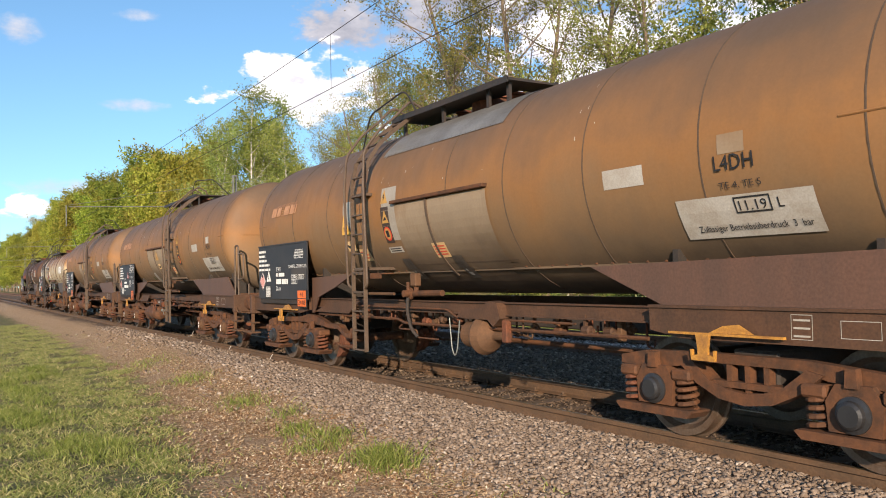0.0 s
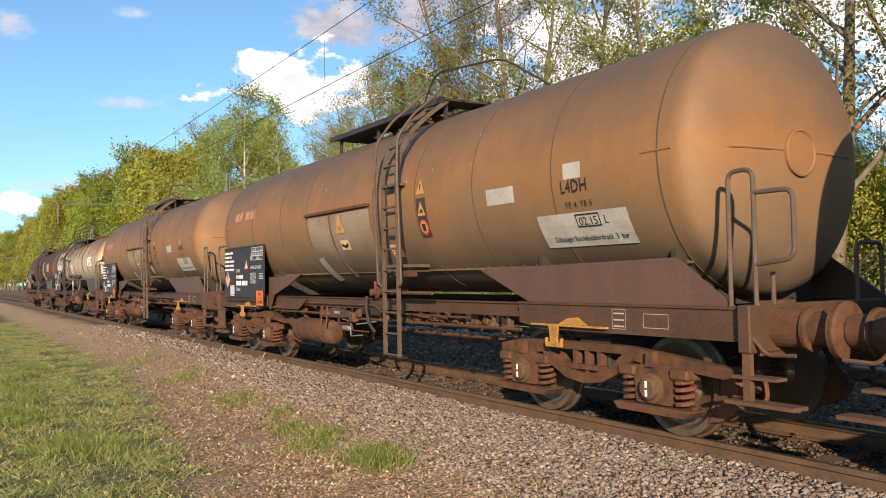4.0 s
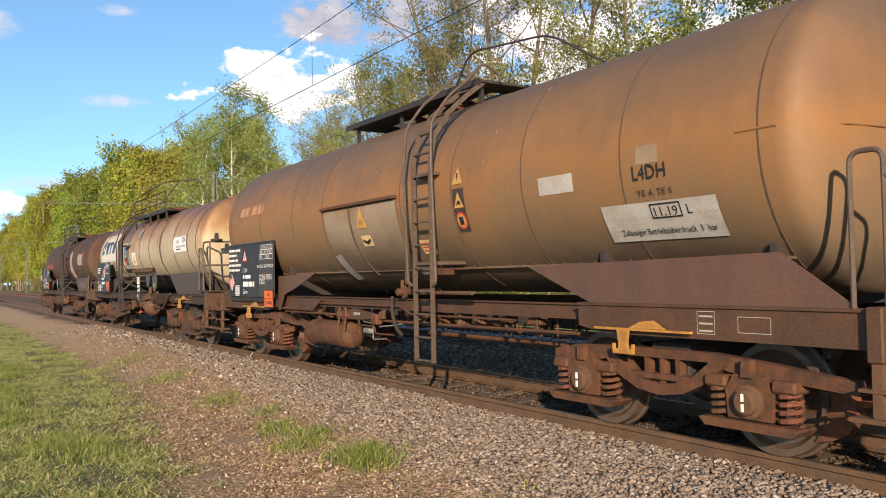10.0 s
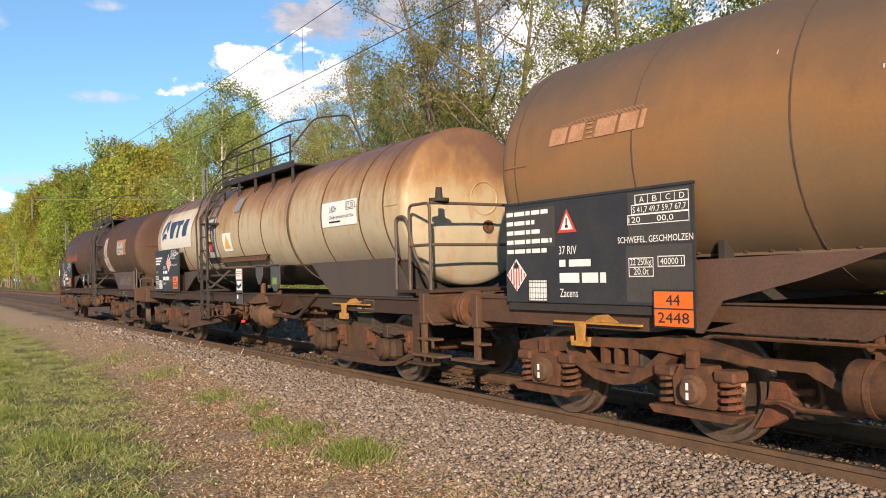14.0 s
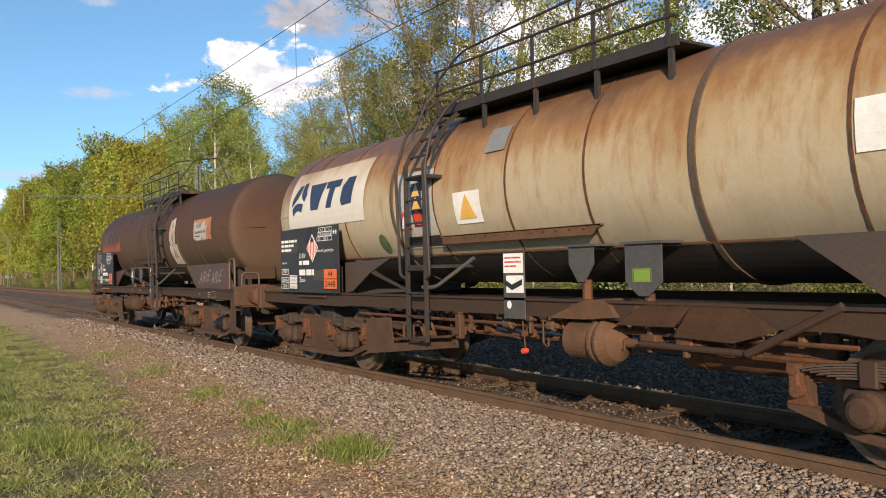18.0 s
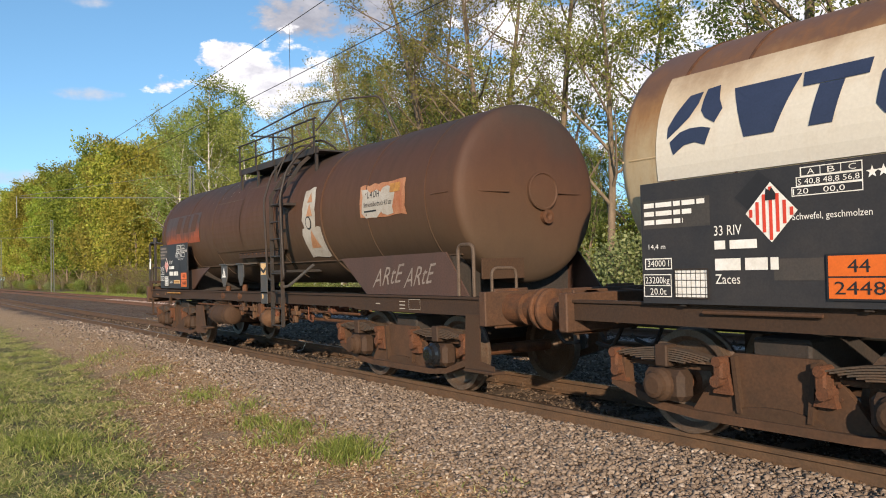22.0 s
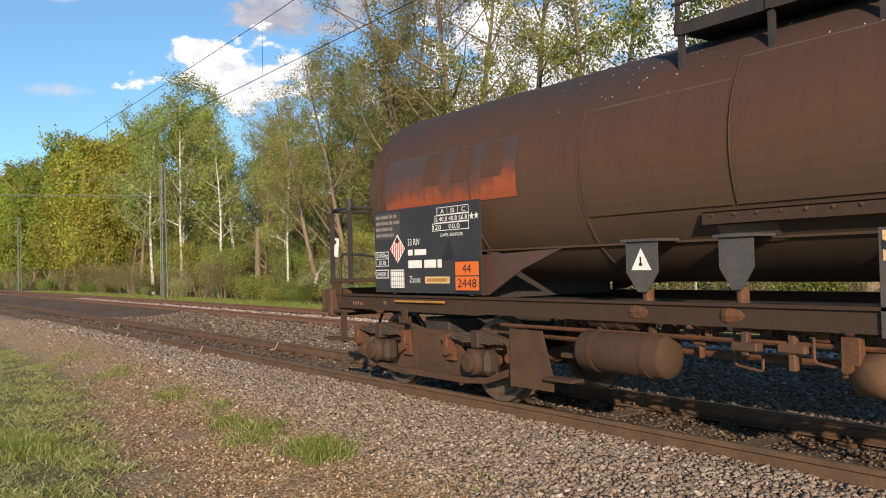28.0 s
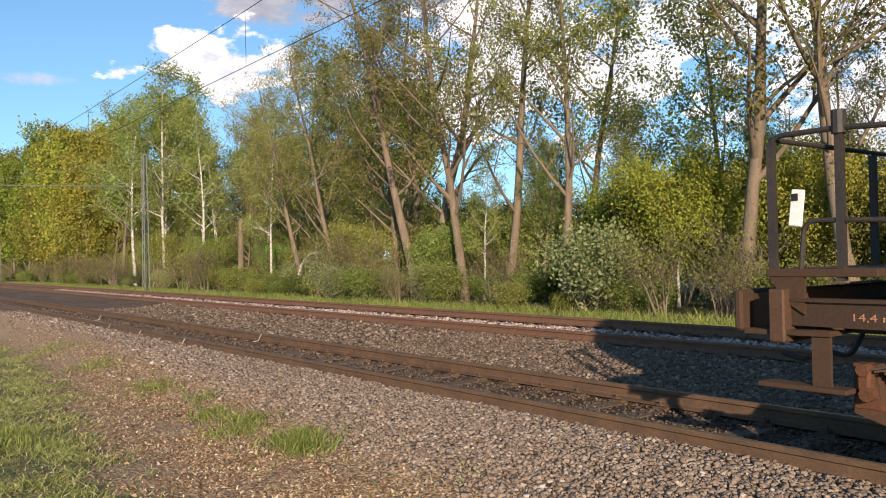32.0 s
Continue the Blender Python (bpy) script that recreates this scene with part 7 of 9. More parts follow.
    # brake gear and piping
    if variant == "A":
        bm = bmesh.new()
        turned(bm, (0.82, -1.02, 0.80), (1, 0, 0), [(0, 0.10), (0.02, 0.165), (0.30, 0.165), (0.31, 0.235), (0.35, 0.245), (0.37, 0.235), (0.44, 0.20), (0.50, 0.12), (0.54, 0.065), (0.56, 0.055), (0.82, 0.05), (0.82, 0.0)], 24)
        part("brake_cylinder", bm, MUD, w, "brown flanged brake cylinder with a push rod")
        bm = bmesh.new()
        slab(bm, [(0.72, 1.02), (0.86, 1.10), (1.30, 1.14), (1.42, 1.22), (1.60, 1.20), (1.66, 1.02), (1.52, 0.92), (1.40, 1.0), (0.9, 1.0)], -1.16, -0.98)
        part("cylinder_bracket", bm, FRAME, w)
        bm = bmesh.new()
        tube(bm, rounded([(0.62, -1.2, 1.0), (0.70, -1.22, 0.62), (0.76, -1.22, 0.52), (0.82, -1.22, 0.60), (0.86, -1.2, 0.98)], 0.05), 0.008, 5)
        part("release_wire", bm, GREYSTEEL, w)
        bm = bmesh.new()
        box(bm, 1.66, 1.76, -1.14, -1.06, 0.74, 1.0, 0.012)
        part("red_valve_box", bm, RUST_RED, w)
        clutter(w, 21, 1.9, 3.4)
        clutter(w, 22, -3.2, 0.8)
    else:
        vessel(w, "air_reservoir", -2.75, -1.32, -0.98, 0.62, 0.205)
        clutter(w, 23 + ord(variant), 0.6, 3.6)
        bm = bmesh.new()
        slab(bm, [(-1.62, 0.99), (-1.05, 1.04), (-0.37, 0.99), (-0.42, 0.905), (-0.76, 0.882), (-1.62, 0.872)], -1.12, -1.09)
        plate = part("brake_plate", bm, FRAME, w, "dark brown brake equipment plate with a small mark")
        bm = bmesh.new()
        for k in range(5):
            flat(bm, -1.02 + 0.045 * k, -0.99 + 0.045 * k, 0.945, 0.985, -1.124)
        tagged(part("plate_mark", bm, DIRTYWHITE, plate), kind="stuff")
        bm = bmesh.new()
        box(bm, -0.385, -0.22, -1.17, -1.06, 0.826, 0.978, 0.018)
        tube(bm, [(-0.37, -1.18, 0.84), (-0.24, -1.18, 0.965)], 0.012, 6)
        part("load_valve", bm, RUST_RED, plate)
        bm = bmesh.new()
        slab(bm, [(-0.215, 0.90), (-0.215, 1.0), (-0.10, 1.04), (-0.10, 0.915)], -1.13, -1.08)
        part("valve_arm", bm, MUD, plate)
        for x in (-1.47, -1.25):
            bm = bmesh.new()
            box(bm, x - 0.05, x + 0.05, -1.17, -1.10, 0.90, 0.975, 0.015)
            cyl(bm, (x, -1.14, 0.97), (x, -1.14, 1.05), 0.018, 8)
            tube(bm, [(x + 0.01, -1.15, 0.92), (x + 0.0, -1.17, 0.70)], 0.014, 6)
            part("cut_off_cock", bm, RUST_RED, plate)
        bm = bmesh.new()
        tube(bm, rounded([(-0.445, -1.10, 0.88), (-0.447, -1.10, 0.605), (-0.05, -1.10, 0.635)], 0.03), 0.009, 5)
        tube(bm, rounded([(-0.76, -1.10, 0.86), (-0.42, -1.12, 0.84), (-0.40, -1.12, 0.76)], 0.03), 0.008, 5)
        tube(bm, rounded([(-0.21, -1.12, 0.80), (0.12, -1.10, 0.83), (0.35, -1.06, 0.86)], 0.03), 0.010, 5)
        part("pull_rods", bm, GREYSTEEL, plate)
        bm = bmesh.new()
        for z0, z1 in ((0.79, 0.92), (0.67, 0.80)):
            tube(bm, [(-0.92, -1.10, z0), (-0.92, -1.10, z1), (-0.87, -1.10, z1), (-0.87, -1.10, z0), (-0.92, -1.10, z0)], 0.008, 5)
        part("chain_links", bm, RUST, plate)
        bm = bmesh.new()
        turned(bm, (-0.80, -1.05, 0.72), (1, 0, 0), [(0, 0.02), (0.02, 0.045), (0.20, 0.05), (0.24, 0.03), (0.25, 0.0)], 12)
        part("slack_adjuster", bm, GREYSTEEL, plate)
    clutter(w, 31 + ord(variant), -3.4, 3.9, -0.72, 0.6, 0.98)
    pipe(w, [(-3.9, -1.06, 0.93), (-1.0, -1.06, 0.93), (-0.8, -1.06, 0.88), (3.9, -1.06, 0.90)], 0.02)
    pipe(w, [(-2.6, -1.10, 1.10), (0.4, -1.10, 1.10), (0.6, -1.08, 1.0), (2.9, -1.08, 1.0)], 0.014)
    pipe(w, [(-1.0, -1.0, 0.85), (-0.9, -1.12, 0.80), (-0.35, -1.12, 0.80), (-0.35, -1.12, 0.70), (0.2, -1.12, 0.70)], 0.012)
    pipe(w, [(0.3, -0.6, 0.72), (3.3, -0.6, 0.70), (4.0, -0.7, 0.6)], 0.03, RUST, "brake_rod")
    vx = 0.5 if variant != "A" else -0.55
    valve(w, vx, -1.14, 1.30)
    bm = bmesh.new()
    cyl(bm, (vx + 0.1, -1.10, 1.30), (vx + 0.85, -1.10, 1.31), 0.042, 10)
    cyl(bm, (vx + 0.16, -1.10, 1.30), (vx + 0.16, -1.10, 1.56), 0.035, 8)
    part("outlet_pipe", bm, RUST, w)
    bm = bmesh.new()
    box(bm, vx + 0.09, vx + 0.24, -1.16, -1.06, 1.40, 1.58, 0.015)
    part("valve_body", bm, MUD, w)
    bm = bmesh.new()
    dx = vx + (0.02 if variant == "A" else -0.25)
    tube(bm, rounded([(dx, -1.16, 1.24), (dx + 0.01, -1.18, 1.05), (dx + 0.11, -1.18, 0.82), (dx + 0.22, -1.14, 0.71)], 0.08), 0.024, 8)
    part("drain_hose", bm, DARK, w)
    hoop_rail(w, [(lx - 0.1, -1.30, 1.30), (lx + 0.9, -1.30, 1.30)], 0.022, MUD, "step_rail")
    bm = bmesh.new()
    box(bm, lx + 0.02, lx + 0.62, -1.33, -1.15, 1.58, 1.60)
    box(bm, lx + 0.05, lx + 0.55, -1.33, -1.31, 1.52, 1.58)
    part("valve_bracket", bm, RUST, w)
    # end handrails
    for pts in ([(6.83, -1.15, 1.22), (6.83, -1.15, 2.32), (7.07, -1.15, 2.32), (7.07, -1.15, 1.23)],
                [(7.07, -1.15, 2.13), (7.42, -1.15, 2.13), (7.42, -1.15, 1.60), (7.07, -1.15, 1.56)], [(7.06, -0.92, 1.23), (7.06, -0.92, 1.50)],
                [(7.0, 0.35, 1.22), (7.0, 0.35, 1.75), (7.0, 0.75, 1.75), (7.0, 0.75, 1.22)]):
        hoop_rail(w, pts, 0.02)
    if variant == "B":
        # brakeman's end platform with tall rails
        bm = bmesh.new()
        box(bm, -7.3, -6.6, -1.2, 1.2, 1.235, 1.275, 0.006)
        part("end_platform", bm, FRAME, w)
        for y in (-1.16, 1.16):
            hoop_rail(w, [(-7.12, y, 1.27), (-7.22, y, 2.1), (-7.2, y, 2.28), (-6.55, y, 2.28), (-6.55, y, 1.27)], 0.02)
        hoop_rail(w, [(-7.15, -1.16, 1.72), (-6.95, -0.9, 1.72), (-6.6, -0.9, 1.72)], 0.018)
        bm = bmesh.new()
        slab(bm, [(-7.28, 0.36), (-7.28, 0.40), (-7.02, 0.42), (-7.02, 0.86), (-6.92, 0.86), (-6.92, 0.42), (-6.65, 0.40), (-6.65, 0.36)], -1.24, -1.12)
        part("end_step", bm, MUD, w)
    # notice board
    y = -1.275
    p = BROWN_BOARDS[variant]
    x0, x1, z0, z1 = p["plate"]
    bm = bmesh.new()
    box(bm, x0, x1, y, y + 0.02, z0, z1)
    box(bm, x0, x1, y - 0.01, y + 0.03, z1 - 0.012, z1 + 0.012)
    board = part("notice_board", bm, BOARD, w, "matt black notice board with white markings")
    # black strip added for the shaded frame along the board's lower edge
    bm = bmesh.new()
    box(bm, x0 + 0.01, x1 - 0.36, y + 0.021, y + 0.045, z0 - 0.085, z0 + 0.05)
    part("board_foot_shade", bm, DARK, board)
    f = y - 0.005
    for a in p["patches"]:
        bm = bmesh.new()
        flat(bm, *a, f + 0.003)
        part("repainted_patch", bm, BOARD_GREY, board, "greyer repainted patch")
    ztop, gap, widths = p["owner"]
    for k, wide in enumerate(widths):
        bm = bmesh.new()
        lines_flat(bm, x0 + 0.03, ztop - gap * k, (wide,), 0.044, gap, f)
        part("owner_line", bm, WHITE, board)
    flame_diamond(board, *p["diamond"], 0.165, f)
    warn_triangle(board, *p["triangle"], f, WHITE if variant == "A" else RED, WHITE)
    label_window(board, *p["label"], f)
    nx, zr, zk, zn, zz, nr = p["number"]
    bm = bmesh.new()
    write_flat(bm, "37 RIV", nx, zr, 0.08, f, 0.25)
    for a, c in ((0.0, 0.09), (0.14, 0.44)):
        flat(bm, nx + a, nx + c, zk, zk + 0.068, f)
    for a, c in ((0.0, 0.44), (0.50, 0.84), (0.88, 1.0)):
        flat(bm, nx + a * nr, nx + c * nr, zn, zn + 0.095, f)
    write_flat(bm, "Zacens", nx, zz, 0.08, f, 0.255)
    part("wagon_number", bm, WHITE, board)
    load_table(board, *p["table"], f, "ABCD", p["loads"], "120      00,0")
    bm = bmesh.new()
    cx0, cz, cw = p["cargo"]
    write_flat(bm, "SCHWEFEL, GESCHMOLZEN", cx0, cz, 0.056, f, cw)
    part("cargo_name", bm, WHITE, board)
    bm = bmesh.new()
    a, c, d, e = p["weight"]
    outline(bm, a, c, d, e, f)
    flat(bm, a, c, (d + e) / 2 - 0.004, (d + e) / 2 + 0.004, f)
    write_flat(bm, p["tare"], a + 0.02, (d + e) / 2 + 0.018, 0.058, f - 0.001, c - a - 0.04)
    write_flat(bm, "20.0t", a + 0.06, d + 0.018, 0.058, f - 0.001, (c - a) * 0.6)
    a, c, d, e = p["litres"]
    outline(bm, a, c, d, e, f)
    write_flat(bm, "40000 l", a + 0.03, d + 0.02, 0.055, f - 0.001, c - a - 0.06)
    part("weight_table", bm, WHITE, board)
    hazard_plate(w, *p["hazard"], y - 0.02)
    for x in (x0 + 0.4, x1 - 0.4):
        bm = bmesh.new()
        box(bm, x - 0.03, x + 0.03, y + 0.02, -1.12, z0 - 0.02, z0 + 0.5)
        part("board_bracket", bm, DARK, w)
    return w


# ---- the two wagons with leaf-sprung bogies ----
SLIM = Barrel(1.125, 2.43)
SLIM_BOARDS = {
    "cream": dict(plate=(-6.015, -3.868, 1.168, 2.19), patches=((-5.99, -5.30, 1.80, 2.04), (-4.75, -4.36, 1.36, 1.52)), owner=(2.02, 0.072, (0.63, 0.50, 0.41)), diamond=(-4.757, 1.865, 0.215), number=(-5.263, 1.714, 1.605, 1.44, 1.335, 0.555),
                  table=(-4.586, -4.063, 1.963, 2.168), stars=((-4.0, 2.08), (-3.925, 2.082)), cargo=(-4.587, 1.795, 0.048, 0.58), weight=(-6.0, -5.70, 1.223, 1.415), litres=(-5.98, -5.69, 1.455, 1.55),
                  label=(-5.66, -5.335, 1.222, 1.45), hazard=(-4.32, -3.885, 1.235, 1.53)),
    "maroon": dict(plate=(-5.80, -3.668, 1.21, 2.222), patches=((-5.77, -5.2, 1.86, 2.19),), owner=(2.16, 0.075, (0.48, 0.56, 0.40, 0.42)), diamond=(-5.27, 1.742, 0.168), number=(-5.042, 1.772, 1.653, 1.502, 1.332, 0.68),
                   table=(-4.528, -3.85, 1.915, 2.18), stars=((-3.80, 2.048), (-3.72, 2.05)), cargo=(-4.381, 1.849, 0.035, 0.417), weight=(-5.78, -5.475, 1.532, 1.714), litres=(-5.785, -5.48, 1.383, 1.49),
                   label=(-5.44, -5.12, 1.262, 1.495), hazard=(-4.09, -3.676, 1.25, 1.56)),
}


def slim_wagon(cx, cream):
    w = empty("tank_wagon", pose(cx, TRACK_Y, 0))
    tagged(w, "cream tank wagon with black underside and rust streaks" if cream else "dark maroon-brown tank wagon with graffiti on its saddle", "tank wagon", "wagons of the train")
    b, r, zc = SLIM, SLIM.r, SLIM.zc
    paint = TANK_CREAM if cream else TANK_MAROON
    lx = -1.53 if cream else 1.56
    m = 1 if cream else -1          # fittings sit mirrored on the maroon wagon
    bm = bmesh.new()
    prof = [(-6.50, 0), (-6.49, 0.35), (-6.465, 0.65), (-6.43, 0.88), (-6.39, 1.04), (-6.35, 1.105), (-6.28, r)]
    if not cream:
        prof = [(-6.46, 0), (-6.455, 0.5), (-6.44, 0.85), (-6.42, 1.0), (-6.39, 1.08), (-6.35, 1.115), (-6.30, r)]
    back = 0.0 if cream else 0.2
    turned(bm, (0, 0, zc), (1, 0, 0), [(x + back, q) for x, q in prof] + [(x, r) for x in np.arange(-5.5, 5.6, 1.1)] + [(-x, q) for x, q in prof[::-1]], 64)
    tank = part("tank", bm, paint, w, "rust-streaked cream tank barrel" if cream else "dark maroon-brown tank barrel", True)
    bands = (-5.78, -5.15, -3.91, -2.5, -1.5, -0.05, 1.18, 2.48, 3.83, 5.12, 5.85) if cream else (-5.9, -4.0, -2.35, 0.95, 2.75, 4.2, 5.7)
    for x in bands:
        bm = bmesh.new()
        ring(bm, b, x, 0.026 if x not in (-2.5, 2.48, 2.75) else 0.06, 0.010 if x not in (-2.5, 2.48, 2.75) else 0.022)
        part("barrel_band", bm, paint if not cream else (RUST if x not in (-2.5, 2.48) else SEAM), tank)
    if cream:
        bm = bmesh.new()
        b.patch(bm, -6.10, 6.10, 1.318, 1.66, 0.007)
        part("black_underside", bm, BITUMEN, tank, "black-painted lower part of the barrel")
    zf = 1.68
    yf = -math.sqrt(r * r - (zf - zc) ** 2)
    bm = bmesh.new()
    box(bm, -6.04, 6.1, yf - 0.02, yf + 0.015, zf - 0.01, zf + 0.01)
    part("barrel_flange", bm, RUST if cream else paint, tank)
    for e in (-1, 1):
        bm = bmesh.new()
        turned(bm, (e * 6.46 + back * (e < 0), 0.14, zc + (0.1 if cream else 0.02)), (e, 0, 0), [(0.0, 0.24), (0.045, 0.24), (0.05, 0.225), (0.035, 0.21), (0.04, 0.0)], 28)
        part("end_cover", bm, paint, tank)
        bm = bmesh.new()
        turned(bm, (e * 6.45 + back * (e < 0), 0.2, zc - 0.3), (e, 0, 0), [(0.0, 0.09), (0.07, 0.09), (0.075, 0.05), (0.05, 0.0)], 16)
        part("end_plug", bm, RUST, tank)
        bm = bmesh.new()
        for s in (-1, 1):
            if e < 0 and not cream:
                continue
            tube(bm, [(e * 6.33, s * 1.115, zc), (e * 6.40, s * 0.98, zc), (e * 6.455, s * 0.72, zc), (e * 6.485, s * 0.4, zc)], 0.011, 6)
            tube(bm, [(e * 6.24, s * r, zc), (e * 5.85, s * r, zc)], 0.010, 6)
        tagged(part("end_seam", bm, paint, tank), kind="stuff")
        if not cream:
            bm = bmesh.new()
            box(bm, e * (6.485 - back * (e < 0)) - 0.012, e * (6.485 - back * (e < 0)) + 0.012, -0.85, -0.2, 1.37, 1.62, 0.004)
            part("end_stiffener", bm, MUD_DARK, w)
    # markings
    if cream:
        bm = bmesh.new()
        b.patch(bm, -5.93, -3.28, 2.22, 3.13, 0.012)
        sheet = part("logo_panel", bm, LOGOWHITE, w, "white painted panel with dark blue owner's mark")
        bm = bmesh.new()
        for arm in ([(-0.06, 0.225), (-0.15, 0.08), (-0.21, -0.04), (-0.21, -0.143), (-0.11, -0.06), (-0.03, 0.02), (0.03, 0.13), (0.05, 0.238)], [(0.08, 0.254), (0.18, 0.266), (0.20, 0.13), (0.235, 0.04), (0.18, -0.07), (0.10, -0.01), (0.06, 0.06), (0.065, 0.15)],
                    [(-0.185, -0.172), (-0.10, -0.10), (-0.02, -0.08), (0.08, -0.085), (0.155, -0.11), (0.11, -0.24), (0.03, -0.205), (-0.06, -0.215), (-0.155, -0.287)]):
            b.shape(bm, [(1.22 * ax, az) for ax, az in arm], -5.55, 2.70, 0.018)
            part("mark_arm", bm, NAVY, sheet)
            bm = bmesh.new()
        for x, pts in ((-5.18, [(0.0, 0.43), (0.585, 0.43), (0.39, 0), (0.13, 0)]), (-4.58, [(0.01, 0.31), (0.0, 0.43), (0.515, 0.43), (0.50, 0.31)]), (-4.58, [(0.14, 0.305), (0.33, 0.305), (0.25, 0), (0.07, 0)]), (-4.02, [(0.0, 0.08), (0.03, 0.30), (0.16, 0.43), (0.40, 0.43), (0.36, 0.02), (0.06, 0)])):
            b.shape(bm, pts, x, 2.475, 0.018)
            part("mark_block", bm, NAVY, sheet)
            bm = bmesh.new()
        bm.free()
        bm = bmesh.new()
        b.patch(bm, 3.87, 5.07, 2.245, 2.62, 0.012)
        lab = part("pressure_label", bm, WHITE, w, "white pressure label with black writing")
        bm = bmesh.new()
        b.letter(bm, "L4DH", 4.16, 2.46, 0.10, 0.24, 0.016)
        b.letter(bm, "12.20", 4.75, 2.49, 0.085, 0.20, 0.016)
        b.letter(bm, "L", 5.0, 2.49, 0.085, 0.05, 0.016)
        for a in ((4.72, 4.97, 2.585, 2.593), (4.72, 4.97, 2.47, 2.478), (4.72, 4.728, 2.478, 2.585), (4.962, 4.97, 2.478, 2.585)):
            b.patch(bm, *a, 0.017)
        b.letter(bm, "Zulässiger Betriebsüberdruck 4,0 bar", 4.14, 2.36, 0.055, 0.84, 0.016)
        b.patch(bm, 4.14, 4.52, 2.30, 2.325, 0.016)
        part("label_writing", bm, INK, lab)
        bm = bmesh.new()
        b.patch(bm, -1.05, -0.52, 2.03, 2.40, 0.012)
        s = part("warning_sheet", bm, WHITE, w)
        bm = bmesh.new()
        b.shape(bm, [(-0.17, -0.13), (0.17, -0.13), (0.0, 0.17)], -0.79, 2.21, 0.018)
        part("warning_triangle", bm, SIGNY, s)
        bm = bmesh.new()
        b.patch(bm, -0.47, -0.10, 2.80, 3.08, 0.02)
        part("grey_plate", bm, GREYPLATE, w, "plain grey metal plate")
        bm = bmesh.new()
        b.patch(bm, -2.36, -1.5, 1.78, 2.75, 0.012)
        part("worn_white_sheet", bm, DIRTYWHITE, w)
        bm = bmesh.new()
        b.patch(bm, -2.36, -1.5, 1.80, 1.93, 0.015)
        part("black_strip", bm, BITUMEN, w)
        bm = bmesh.new()
        b.patch(bm, -2.0, -1.74, 2.05, 2.60, 0.017)
        s = part("warning_board", bm, NAVY, w)
        for z, mt in ((2.50, SIGNY), (2.34, SIGNY), (2.16, RED)):
            bm = bmesh.new()
            if mt is RED:
                b.shape(bm, [(0.1 * math.cos(a), 0.1 * math.sin(a)) for a in np.linspace(0, 6.283, 12, endpoint=False)], -1.87, z, 0.022)
            else:
                b.shape(bm, [(-0.1, -0.07), (0.1, -0.07), (0, 0.09)], -1.87, z, 0.022)
            part("board_sign", bm, mt, s)
        bm = bmesh.new()
        b.shape(bm, [(-0.16, -0.11), (0.16, -0.11), (0, 0.15)], -2.22, 2.12, 0.016)
        s = part("red_triangle", bm, RED, w)
        bm = bmesh.new()
        b.shape(bm, [(-0.11, -0.08), (0.11, -0.08), (0, 0.09)], -2.22, 2.12, 0.019)
        part("triangle_face", bm, WHITE, s)
        bm = bmesh.new()
        b.shape(bm, [(0.13 * math.cos(a), 0.16 * math.sin(a)) for a in np.linspace(0, 5.7, 9)], -2.95, 1.86)
        part("green_stain", bm, GREENSTAIN, w)
    else:
        bm = bmesh.new()
        b.patch(bm, 4.03, 5.25, 2.24, 2.70, 0.008, 0.02, 8)
        lab = part("pressure_label", bm, PRIMER, w, "peeled orange primer patch with pressure writing")
        bm = bmesh.new()
        b.patch(bm, 4.10, 4.95, 2.27, 2.60, 0.011, 0.05, 12)
        part("white_patch", bm, DIRTYWHITE, lab)
        bm = bmesh.new()
        b.patch(bm, 4.86, 5.12, 2.54, 2.66, 0.012)
        part("date_plate", bm, YELLOW, lab)
        bm = bmesh.new()
        b.letter(bm, "L 4 DH", 4.26, 2.51, 0.095, 0.32, 0.016)
        b.letter(bm, "Betriebsüberdruck 4,0 bar", 4.16, 2.39, 0.07, 0.76, 0.016)
        b.patch(bm, 4.16, 4.50, 2.32, 2.34, 0.016)
        part("label_writing", bm, INK, lab)
        bm = bmesh.new()
        b.patch(bm, 2.02, 2.72, 1.76, 2.20, 0.010, 0.03, 3)
        b.patch(bm, 2.10, 2.52, 2.18, 2.86, 0.009, 0.05, 5)
        s = part("flaked_sign_sheet", bm, DIRTYWHITE, w, "flaking white sheet with warning signs")
        for z, q in ((2.02, 0.17), (2.48, 0.11), (2.68, 0.09)):
            bm = bmesh.new()
            b.shape(bm, [(-q, -q * 0.8), (q, -q * 0.8), (0, q)], 2.36, z, 0.016)
            part("warning_triangle", bm, FADED, s)
        bm = bmesh.new()
        b.shape(bm, [(0.11 * math.cos(a), 0.11 * math.sin(a)) for a in np.linspace(0, 6.283, 14, endpoint=False)], 2.30, 2.29, 0.015)
        part("ban_ring", bm, INK, s)
        bm = bmesh.new()
        b.shape(bm, [(0.085 * math.cos(a), 0.085 * math.sin(a)) for a in np.linspace(0, 6.283, 14, endpoint=False)], 2.30, 2.29, 0.018)
        part("ban_face", bm, DIRTYWHITE, s)
        for x0, x1, z0, z1 in ((-2.30, -0.75, 1.95, 2.92), (-0.70, 0.92, 1.95, 3.10)):
            bm = bmesh.new()
            b.patch(bm, x0, x1, z0, z1, 0.016)
            part("cladding_sheet", bm, TANK_MAROON, tank)
            bm = bmesh.new()
            b.patch(bm, x0, x1, z1, z1 + 0.014, 0.02)
            b.patch(bm, x0 - 0.014, x0, z0, z1, 0.02)
            part("sheet_edge", bm, SEAM, tank)
        bm = bmesh.new()
